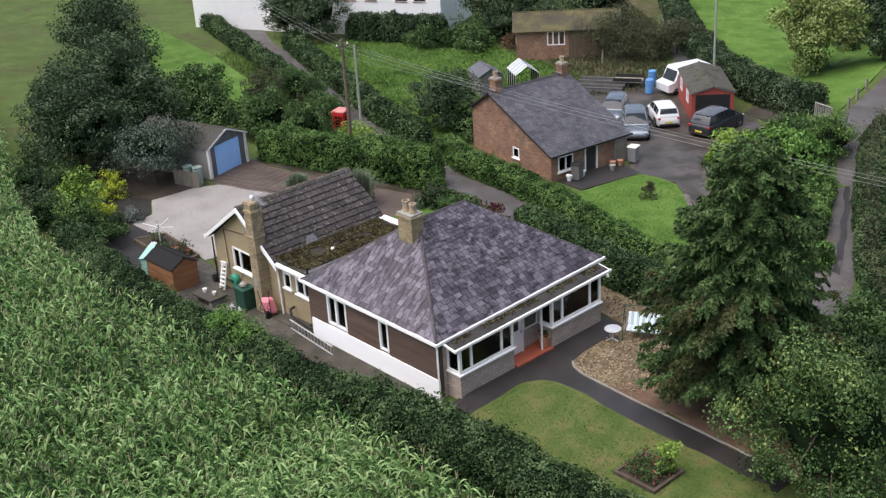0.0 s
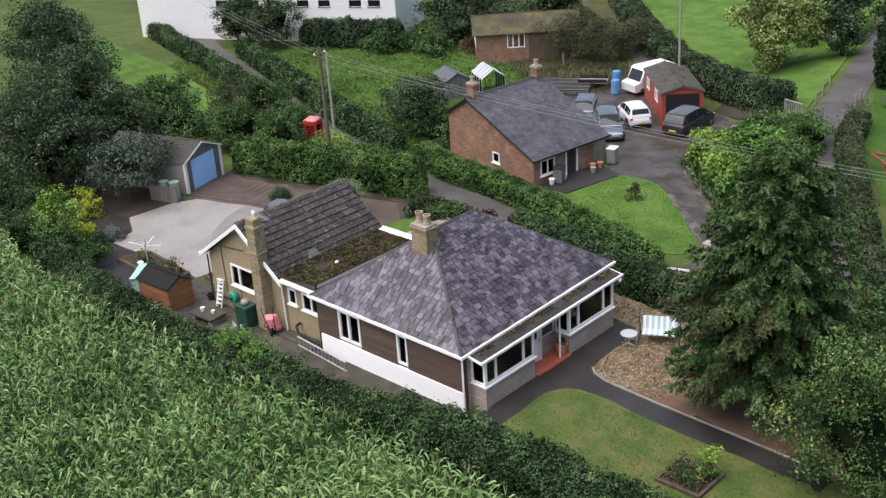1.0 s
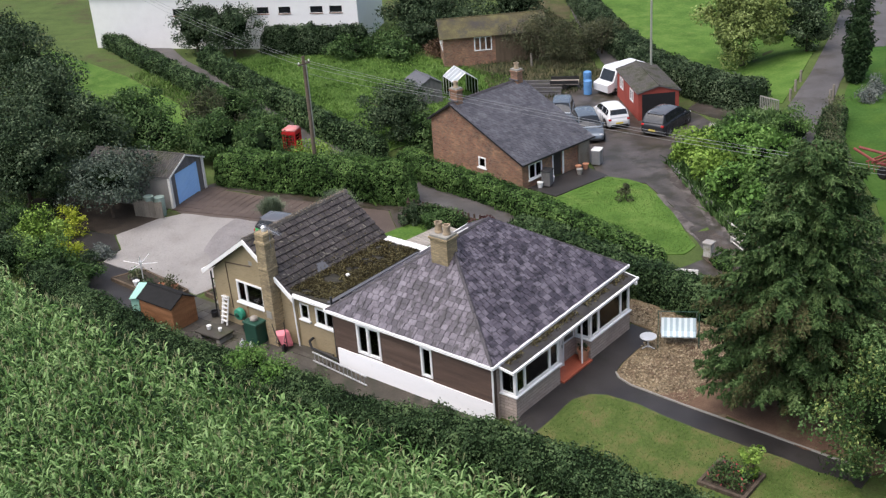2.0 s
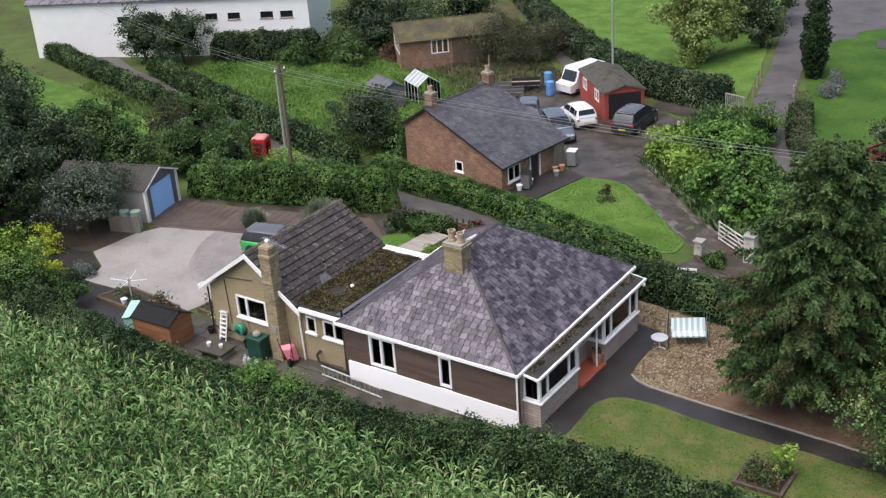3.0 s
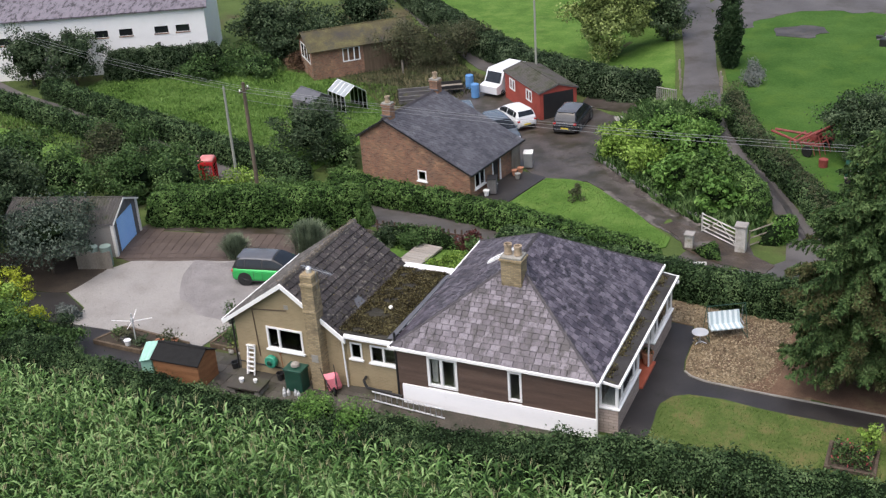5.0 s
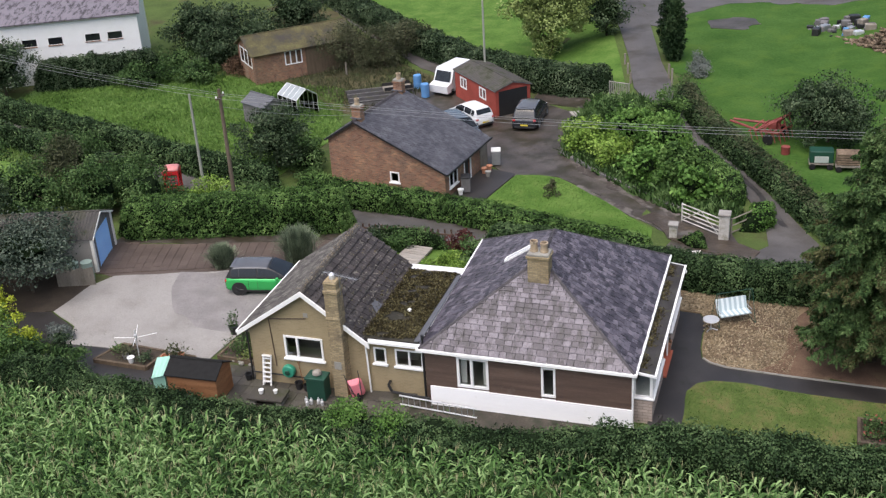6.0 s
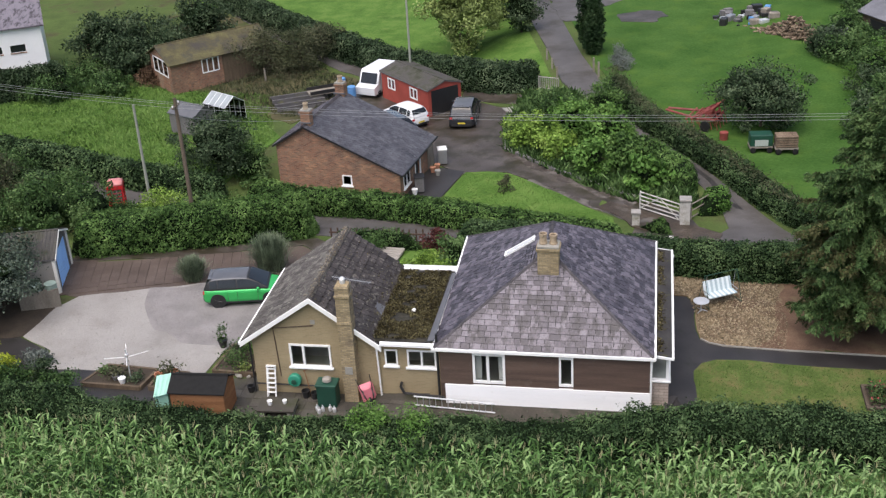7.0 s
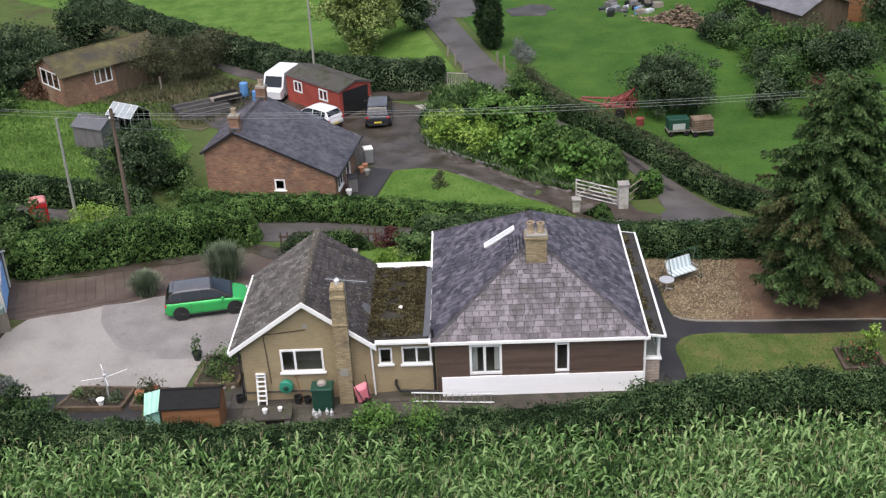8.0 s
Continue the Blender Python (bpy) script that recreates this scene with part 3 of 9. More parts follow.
ground_sheet()
patch("front_lawn", [(1.9, -1.8), (1.8, 0.4), (1.7, 2.9), (2.0, 3.6), (2.6, 3.95), (4, 3.95), (6.1, 3.75), (9, 3.65), (12.6, 3.6), (14, 2.4), (14, -1.6)], 0.02, M["lawn"], "yellowish mown front lawn with worn patches", "lawn", wobble=0.1)
patch("garden_path", [(0.45, -0.9), (1.9, -0.9), (1.85, 0.4), (1.75, 2.9), (2.05, 3.6), (2.65, 3.93), (4, 3.93), (6.1, 3.72), (9, 3.62), (13, 3.5), (13, 4.55), (9, 4.75), (5.5, 4.85), (3, 5.0), (2.3, 5.25), (2.0, 5.6), (1.85, 6.4), (1.8, 7.6), (1.9, 8.6), (1.5, 9.4), (0.45, 9.5)], 0.012, M["tarmac"], "damp dark tarmac garden path round the bay windows", "path")
patch("gravel_bed", [(2.05, 5.6), (2.35, 5.3), (3.1, 5.06), (5.6, 4.9), (7.2, 4.85), (7.6, 7), (7.0, 9), (6.5, 11.2), (-2, 12), (-2, 10.2), (0.4, 9.6), (1.55, 9.45), (1.95, 8.6), (1.85, 7.6), (1.9, 6.4)], 0.03, M["gravel"], "tan gravel seating area beside the path", "gravel")
patch("needle_litter", [(4.4, 4.98), (9, 4.8), (13, 4.6), (14, 6), (13, 10), (6.3, 11.2), (5.4, 9), (5.5, 7), (5.0, 5.6)], 0.045, M["needles"], "brown needle litter under the spruce tree", "litter", wobble=0.5)
patch("drive", [(-29.6, 4.0), (-27.6, 2.9), (-27.2, 1.4), (-21.3, 1.5), (-19.6, 1.5), (-19.3, 3.9), (-17.1, 4.4), (-17.0, 9.6), (-18.5, 10.2), (-22.9, 9.75), (-28.7, 8.0), (-29.3, 6.8)], 0.03, M["drive"], "pale gravel drive with a darker worn patch", "drive", wobble=0.12)
patch("tarmac_corner", [(-33.5, 3.0), (-30.5, 1.0), (-27.3, 1.3), (-27.7, 2.85), (-29.7, 3.95)], 0.02, M["tarmac"], "dark damp tarmac apron beside the drive", "tarmac")
patch("soil_ground", [(-38, 2.5), (-33.4, 3.1), (-29.6, 4.05), (-29.3, 6.9), (-29.9, 8.2), (-36, 7), (-39, 5)], 0.012, M["soil"], "dark bare soil under the trees by the garage", "soil", wobble=0.3)
patch("block_paving_bed", [(-28.75, 8.0), (-22.9, 9.8), (-18.4, 10.25), (-17.2, 10.2), (-16, 12.6), (-19, 15.2), (-24.6, 13.0), (-30.6, 11.7), (-29.7, 8.2)], 0.0, M["block"], "brown block-paved apron before the garage", "paving")
patch("border_soil", [(-31, 11.75), (-24.6, 13.1), (-19, 15.25), (-16, 12.7), (-15.6, 14.4), (-18.4, 16.4), (-24, 14.7), (-31, 12.8)], 0.01, M["yard"], "brown soil border along the tall hedge", "soil", wobble=0.15)
patch("bed_apron", [(-27.6, 0.2), (-27.2, 1.4), (-21.2, 1.45), (-21.0, -1.6), (-25.5, -1.4)], 0.008, M["tarmac"], "dark damp tarmac round the soil beds", "tarmac", wobble=0.1)
patch("patio_ground", [(-21, -1.9), (-11, -1.9), (-9.2, -1.6), (-9.2, 0.6), (-16.7, 0.6), (-17.0, 4.3), (-17.6, 4.3), (-17.6, 1.4), (-21, 1.3)], 0.004, M["slab"], "grey stained concrete patio beside the extension", "patio")
patch("side_path", [(-9.3, -1.5), (0.45, -1.2), (0.45, 0.2), (-9.3, 0.2)], 0.02, M["dampstrip"], "damp brown concrete strip along the boarded wall", "path")
patch("lane", [(-76, 36.5), (-60, 30), (-46.5, 26.2), (-36, 22.6), (-28, 20.4), (-19, 17.0), (-13, 16.4), (-6, 14.6), (0, 13.4), (5, 12.9), (12, 13.0), (22, 12.0), (22, 15.4), (12, 16.0), (8.4, 17.0), (7.0, 19.2), (5.7, 21.6), (4.15, 24.3), (2.3, 27.5), (0.35, 31.6), (-1.6, 36.0), (-3.5, 40.5), (-4.3, 43.6), (-5.8, 48.8), (-8.4, 60), (-12, 74), (-15, 92), (-19.5, 92), (-15.2, 74), (-11.4, 61), (-8.5, 50), (-6.9, 42.6), (-5.3, 38.8), (-4.1, 36.8), (-2.0, 33.4), (0.3, 29.0), (2.2, 25.2), (3.6, 22.3), (4.0, 19.4), (3.2, 18.2), (1.5, 17.2), (-1.5, 16.9), (-6, 18.0), (-13, 19.6), (-20, 20.6), (-28, 22.6), (-36, 25.4), (-46, 29.2), (-60, 34), (-76, 42)], 0.02, M["lane"], "narrow worn grey tarmac lane between hedges", "lane", step=2.0)
patch("cottage_yard", [(-19, 34), (-12.2, 27.2), (-9.2, 27.6), (-6, 25.2), (-2.0, 20.8), (-1.0, 19.8), (-1.4, 17.2), (1.4, 17.4), (2.6, 19.0), (1.8, 21), (-0.8, 23.0), (-4, 26), (-7.4, 28.8), (-9.4, 31.2), (-9.6, 34.2), (-9.4, 38), (-13, 41.5), (-20, 45), (-25, 46), (-27, 40), (-24, 36)], 0.025, M["yard"], "weathered brown-grey tarmac yard and cottage drive", "drive", step=2.0)
patch("worn_drive_strip", [(-9.4, 30.0), (-6.6, 27.2), (-3.6, 24.4), (-1.4, 22.3), (-0.9, 22.7), (-3.1, 24.9), (-6.2, 27.8), (-9.0, 30.6)], 0.034, M["worn"], "pale broken concrete strip in the cottage drive", "drive", wobble=0.35)
patch("worn_drive_strip", [(-7.9, 26.2), (-5.0, 23.6), (-2.6, 21.6), (-2.2, 21.9), (-4.6, 24.0), (-7.5, 26.6)], 0.034, M["worn"], "pale broken concrete strip in the cottage drive", "drive", wobble=0.3)
patch("cottage_patio", [(-15, 23.4), (-12.8, 23.2), (-11.9, 27.6), (-14.2, 28.4)], 0.04, M["tarmac"], "dark wet paving before the cottage door", "paving")
patch("cottage_lawn", [(-12.7, 22.6), (-12.5, 24.2), (-11.8, 27.4), (-10.4, 27.7), (-9, 27.3), (-6, 24.8), (-2.4, 20.9), (-2.2, 19.4), (-4, 17.9), (-8, 19.2)], 0.05, M["meadow"], "bright green cottage lawn", "lawn", wobble=0.15)
patch("scrub_ground", [(-38.5, 45.4), (-33.3, 43.3), (-29.5, 39.4), (-26, 37), (-24, 42), (-22.4, 46.3), (-26.4, 49.6), (-29.4, 52.8), (-34.8, 59), (-40, 66), (-46, 70), (-44, 60), (-40, 52)], 0.022, M["scrub"], "dry brown scrub and bare earth round the hut", "scrub", step=2.0, wobble=0.6)
patch("cottage_garden", [(-56, 33), (-46, 30.5), (-36, 26.6), (-27, 24.4), (-26, 34), (-30, 39.6), (-33.5, 43.5), (-44, 46), (-56, 44)], 0.02, M["meadow"], "rough bright green cottage garden grass", "grass", step=2.0)
patch("verge_field", [(-75, 30), (-60, 27.5), (-46, 23.5), (-40, 20), (-46, 17), (-62, 22), (-80, 26)], 0.02, M["meadow"], "bright green grass strip beside the lane", "grass", step=2.0)
patch("back_field", [(-36, 64), (-28, 56.6), (-22, 51.2), (-12.4, 45.6), (-7.6, 43.2), (-9.3, 50.4), (-12.3, 62), (-16, 74), (-21, 95), (-75, 95), (-50, 75)], 0.02, M["meadow"], "bright green field behind the red garage", "field", step=3.0)
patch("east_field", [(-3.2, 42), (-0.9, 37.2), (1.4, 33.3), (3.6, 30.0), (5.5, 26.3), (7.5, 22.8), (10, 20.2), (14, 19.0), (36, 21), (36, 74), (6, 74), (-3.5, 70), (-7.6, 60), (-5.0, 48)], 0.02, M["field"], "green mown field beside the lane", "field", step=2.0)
patch("bank_strip", [(-14.5, 44.8), (-12.5, 43.7), (-9.4, 41.2), (-7.0, 38.5), (-6.8, 36.9), (-9.6, 39.4), (-12.4, 41.3), (-14.4, 42.5)], 0.03, M["yard"], "bare brown earth bank behind the parked car", "soil", wobble=0.25)
patch("hut_track", [(-46, 73), (-38.6, 64.4), (-34.5, 59.4), (-28.9, 53.2), (-26, 50), (-21.6, 46.6), (-20.4, 48.0), (-25, 51.7), (-27.5, 53.7), (-33.0, 60), (-37.4, 65), (-44, 73.6)], 0.03, M["lane"], "narrow worn track between the hut and the field hedge", "track", step=2.0, wobble=0.25)
patch("muddy_apron", [(-2.6, 23.2), (-0.9, 21.7), (1.2, 20.0), (3.6, 18.5), (3.3, 17.2), (0.9, 17.8), (-1.2, 19.5), (-2.0, 21.0), (-3.4, 22.6)], 0.06, M["mud"], "wet brown mud across the gateway", "mud", step=0.5, wobble=0.25)
patch("lane_moss_strip", [(-0.8, 32.0), (1.2, 28.4), (3.1, 24.7), (4.6, 21.6), (4.9, 21.7), (3.4, 24.9), (1.5, 28.6), (-0.5, 32.2)], 0.026, M["tarmac"], "dark mossy strip along the crown of the lane", "moss", step=1.0, wobble=0.15)
patch("ramp_slab", [(-10.9, 39.1), (-9.8, 38.8), (-8.0, 35.5), (-9.6, 36.1)], 0.12, M["concrete"], "pale broken concrete slab beside the yard", "slab")
patch("farm_track", [(-7.6, 58.4), (-6, 59.6), (-5.0, 62.5), (-3.4, 65.4), (0, 66.8), (6, 66), (12, 66.5), (30, 70), (30, 92), (-15.5, 92), (-12, 74), (-9, 62)], 0.035, M["lane"], "grey gravelled farmyard at the end of the field", "yard", step=3.0, wobble=0.8)
patch("bare_patch", [(-3.4, 58.6), (-2.2, 57.8), (-0.2, 58.4), (1.0, 59.8), (0.2, 61.4), (-1.5, 61.6), (-3.4, 60.6)], 0.05, M["yard"], "bare brown earth patch in the grass", "soil", wobble=0.8)
patch("rear_lawn", [(-16.5, 10.6), (-12, 8), (-9.2, 7.2), (-8.9, 12), (-9, 14.2), (-13, 15.3), (-16.4, 14.4)], 0.03, M["meadow"], "small rear lawn behind the flat-roofed link", "lawn")
patch("worn_gravel", [(-25.4, 9.05), (-25.0, 7.4), (-23.4, 5.2), (-21.6, 4.1), (-19.5, 4.0), (-17.3, 4.6), (-17.2, 9.5), (-18.6, 10.0), (-22.8, 9.6)], 0.036, M["darkgravel"], "darker loose gravel where cars park", "gravel", wobble=0.35)


def scatter(outline, count):
    o = np.array(outline)
    lo, hi = o.min(0), o.max(0)
    pts = lo + (hi - lo) * RNG.random((count * 3, 2))
    ok = np.zeros(len(pts), bool)
    for (x0, y0), (x1, y1) in zip(outline, outline[1:] + outline[:1]):
        if y0 != y1:
            ok ^= ((y0 > pts[:, 1]) != (y1 > pts[:, 1])) & (pts[:, 0] < (x1 - x0) * (pts[:, 1] - y0) / (y1 - y0) + x0)
    pts = pts[ok][:count]
    return np.array([(x, y, ground_z(x, y)) for x, y in pts])


def pebbles(name, outline, count, size, mat, label, lift=0.04):
    """Loose stones: small tilted chips that cast their own shadows."""
    P = scatter(outline, count)
    P[:, 2] += lift
    ob = quads(name, leaf_quads(P, np.tile([0, 0, 1.0], (len(P), 1)), size, 0.8, 0.45), mat)
    tagged(ob, label, "stones", kind="stuff")


def blades(name, outline, count, size, mat, label, lift=0.03, width=0.14):
    P = scatter(outline, count)
    P[:, 2] += lift
    n = len(P)
    a = RNG.uniform(0, 6.28, n)
    s = size * (0.5 + RNG.random(n))[:, None]
    w = np.stack([np.cos(a), np.sin(a), 0 * a], axis=1) * s * width
    d = np.stack([RNG.normal(size=n) * 0.45, RNG.normal(size=n) * 0.45, np.ones(n)], axis=1) * s
    ob = quads(name, np.stack([P - w, P + w, P + d + w * 0.3, P + d - w * 0.3], axis=1), mat)
    tagged(ob, label, "grass", kind="stuff")


pebbles("loose_stones", [(2.05, 5.6), (3.1, 5.1), (5.6, 4.98), (5.9, 7), (5.8, 9), (5.8, 11), (-1.5, 11.7), (0.5, 9.7), (1.6, 9.45), (1.9, 7.6)], 9000, 0.085, M["stones"], "loose tan stones of the seating area")
pebbles("loose_chippings", [(-25.4, 9.0), (-24.8, 7.4), (-23.2, 5.2), (-21.4, 4.1), (-19.5, 4.1), (-17.3, 4.7), (-17.3, 9.4), (-18.6, 9.9), (-22.8, 9.5)], 9000, 0.04, M["darkgravel"], "loose grey chippings where cars park", 0.045)
pebbles("drive_gravel", [(-29.5, 4.1), (-27.5, 3.0), (-27.1, 1.5), (-19.7, 1.6), (-19.4, 3.9), (-21.6, 4.1), (-23.4, 5.2), (-25.0, 7.4), (-25.4, 8.9), (-28.6, 7.9), (-29.2, 6.8)], 6000, 0.045, M["drive"], "loose pale gravel of the drive", 0.034)
blades("cottage_lawn_grass", [(-12.5, 22.8), (-11.8, 27.3), (-9, 27.2), (-6, 24.7), (-2.5, 20.9), (-2.4, 19.4), (-4, 18.1), (-8, 19.4)], 14000, 0.06, M["grass_blade"], "unmown bright grass of the cottage lawn", 0.04)
blades("front_lawn_grass", [(2.0, -1.6), (1.8, 2.9), (2.7, 3.8), (6, 3.65), (12.5, 3.5), (13.8, 2.3), (13.8, -1.4)], 14000, 0.045, M["grass_blade"], "short worn grass of the front lawn", 0.02, 0.2)
blades("garden_grass", [(-56, 33.5), (-46, 31), (-36, 27), (-27.4, 25), (-26.4, 34), (-30, 43.5), (-44, 45.5), (-56, 43.5)], 42000, 0.15, M["grass_blade"], "long rough grass of the cottage garden", 0.0, 0.2)
blades("yard_weeds", [(-38, 46), (-33, 43.5), (-29, 39.6), (-26, 38), (-24, 42), (-23, 46), (-27, 50), (-30, 53), (-36, 60), (-44, 66), (-42, 54)], 12000, 0.22, M["leaf_olive"], "dry weeds round the cottage yard", 0.0, 0.14)
blades("verge_weeds", [(-10.5, 35.5), (-9.8, 31), (-1.2, 22.8), (2.9, 21.6), (0.6, 27.5), (-2.4, 33.2), (-5.6, 40), (-9.5, 41.5)], 14000, 0.32, M["leaf_mid"], "ground cover on the shrub bank", 0.0, 0.2)
blades("lane_verge_grass", [(-60, 27.6), (-46, 23.4), (-36, 20.2), (-28, 18.2), (-20, 15.2), (-19, 17.2), (-28, 20.6), (-36, 22.8), (-46, 26.4), (-60, 30)], 12000, 0.2, M["grass_blade"], "rough verge grass beside the lane", 0.0, 0.18)


# ---- the bungalow ----
def window_unit(name, parent, x0, x1, z0, z1, y, axis="x", out=-1, lights=(0.5,), frame_w=0.075, sill=True, depth=0.12, mat="white"):
    """A framed window in a wall face. axis: the way along the wall; out: the side of the wall that is outdoors."""
    def put(bm, a0, a1, b0, b1, d0, d1):
        lo, hi = sorted((y + out * d0, y + out * d1))
        if axis == "x":
            box(bm, a0, a1, lo, hi, b0, b1)
        else:
            box(bm, lo, hi, a0, a1, b0, b1)
    w = new(name)
    w.parent = parent
    bm = B()
    put(bm, x0, x1, z1 - frame_w, z1, -0.05, depth)
    put(bm, x0, x1, z0, z0 + frame_w, -0.05, depth)
    put(bm, x0, x0 + frame_w, z0 + frame_w, z1 - frame_w, -0.05, depth)
    put(bm, x1 - frame_w, x1, z0 + frame_w, z1 - frame_w, -0.05, depth)
    marks = [x0 + frame_w * 0.5] + [x0 + (x1 - x0) * k for k in lights] + [x1 - frame_w * 0.5]
    for k in marks[1:-1]:
        put(bm, k - frame_w * 0.55, k + frame_w * 0.55, z0 + frame_w, z1 - frame_w, -0.05, depth + 0.004)
    part("window_frame", bm, M[mat], w)
    for a, b in zip(marks, marks[1:]):
        bm = B()
        put(bm, a + 0.02, b - 0.02, z0 + 0.03, z1 - 0.03, 0.0, 0.012)
        pane = part("pane", bm, M["glass"], w)
        pane.visible_shadow = False
    if sill:
        bm = B()
        put(bm, x0 - 0.07, x1 + 0.07, z0 - 0.07, z0, -0.02, depth + 0.07)
        part("window_sill", bm, M[mat], w)
    return w


def wall_with_holes(bm, a0, a1, z0, z1, holes, axis, w0, w1):
    """A wall of some thickness along an axis, with openings (a0, a1, z0, z1) that go through it."""
    cuts = sorted({a0, a1, *[h[0] for h in holes], *[h[1] for h in holes]})
    for l, r in zip(cuts, cuts[1:]):
        mine = sorted([(h[2], h[3]) for h in holes if h[0] <= l + 1e-6 and h[1] >= r - 1e-6])
        z = z0
        for b, t in mine + [(z1, z1)]:
            if b > z + 1e-4:
                if axis == "x":
                    box(bm, l, r, w0, w1, z, b)
                else:
                    box(bm, w0, w1, l, r, z, b)
            z = max(z, t)
    bmesh.ops.remove_doubles(bm, verts=bm.verts[:], dist=1e-4)
    return bm


house = thing("bungalow", "single-storey bungalow with purple slate hipped roof and brown boarding", "house")
EAVE = {"se": Vector((0, 0, 2.4)), "sw": Vector((-8.8, 0, 2.43)), "ne": Vector((-0.03, 9.93, 2.6)), "nw": Vector((-8.83, 9.93, 2.6))}
RS, RN = Vector((-4.4, 3.3, 5.4)), Vector((-4.4, 5.9, 5.4))
WIN1, WIN2 = (-7.25, -5.92, 0.74, 2.16), (-3.74, -3.16, 0.76, 2.13)
part("wall", wall_with_holes(B(), -8.62, -0.15, -0.6, 2.36, [WIN1, WIN2], "x", 0.2, 0.42), M["board"], house)
E_HOLES = [(0.75, 3.45, 0.95, 2.2), (3.95, 4.85, 0.1, 2.15), (6.1, 8.95, 0.95, 2.25)]
part("wall", wall_with_holes(B(), 0.42, 9.75, -0.4, 2.42, E_HOLES, "y", -0.37, -0.15), M["stone"], house)
part("wall", box(B(), -8.62, -0.15, 9.53, 9.75, -0.9, 2.55), M["cream"], house)
part("wall", box(B(), -8.62, -8.4, 0.42, 9.53, -0.6, 2.45), M["cream"], house)
part("floor", box(B(), -8.4, -0.37, 0.42, 9.53, -0.1, 0.1), M["room"], house)
part("partition", box(B(), -8.4, -0.37, 3.6, 3.7, 0.1, 2.4), M["room"], house)
part("ceiling", box(B(), -8.6, -0.16, 0.22, 9.72, 2.36, 2.4), M["room"], house)
# brown lap boards over the corn-side wall, each a piece
z, k = 0.64, 0
while z < 2.36:
    z2 = min(z + 0.135, 2.37)
    for a, b in ((-8.6, WIN1[0]), (WIN1[1], WIN2[0]), (WIN2[1], -0.13)):
        bm = B()
        prism(bm, [(0.148, z), (0.2, z), (0.2, z2), (0.184, z2)], "x", a, b)
        part("board", bm, M["board"], house)
    for w in (WIN1, WIN2):
        if z2 < w[2] + 0.01 or z > w[3]:
            bm = B()
            prism(bm, [(0.148, z), (0.2, z), (0.2, z2), (0.184, z2)], "x", w[0], w[1])
            part("board", bm, M["board"], house)
    z = z2 + 0.0
# white boards below
for i in range(5):
    bm = B()
    z = -0.26 + i * 0.18
    prism(bm, [(0.074, z), (0.2, z), (0.2, z + 0.179), (0.085, z + 0.179)], "x", -8.42, -0.12)
    part("plinth_board", bm, M["whiteboard"], house, "white painted horizontal board")
window_unit("window", house, *WIN1, 0.2, "x", -1, (0.47,), 0.1, False, 0.07)
window_unit("window", house, *WIN2, 0.2, "x", -1, (), 0.085, False, 0.07)
for x0, x1 in ((-7.15, -6.95), (-6.2, -6.02)):
    bm = B()
    for i in range(5):
        tube(bm, (x0 + (x1 - x0) * i / 4, 0.47, 0.75), (x0 + (x1 - x0) * i / 4, 0.47, 2.2), 0.03, n=6)
    part("curtain", bm, M["cream"], house)


def roof_plane(a, b, c, d):
    """Frame of a slope: origin a at the eave, along the eave, up the slope, and its normal."""
    u = (b - a).normalized()
    n = u.cross((d - a)).normalized()
    if n.z < 0:
        n.negate()
    return u, n.cross(u) if n.cross(u).z > 0 else -(n.cross(u)), n


def clip_span(poly, v):
    """The stretch of a polygon of (u, v) at height v."""
    hits = []
    for (u0, v0), (u1, v1) in zip(poly, poly[1:] + poly[:1]):
        if (v0 - v) * (v1 - v) <= 0 and abs(v1 - v0) > 1e-9:
            hits.append(u0 + (u1 - u0) * (v - v0) / (v1 - v0))
    return (min(hits), max(hits)) if len(hits) >= 2 else None


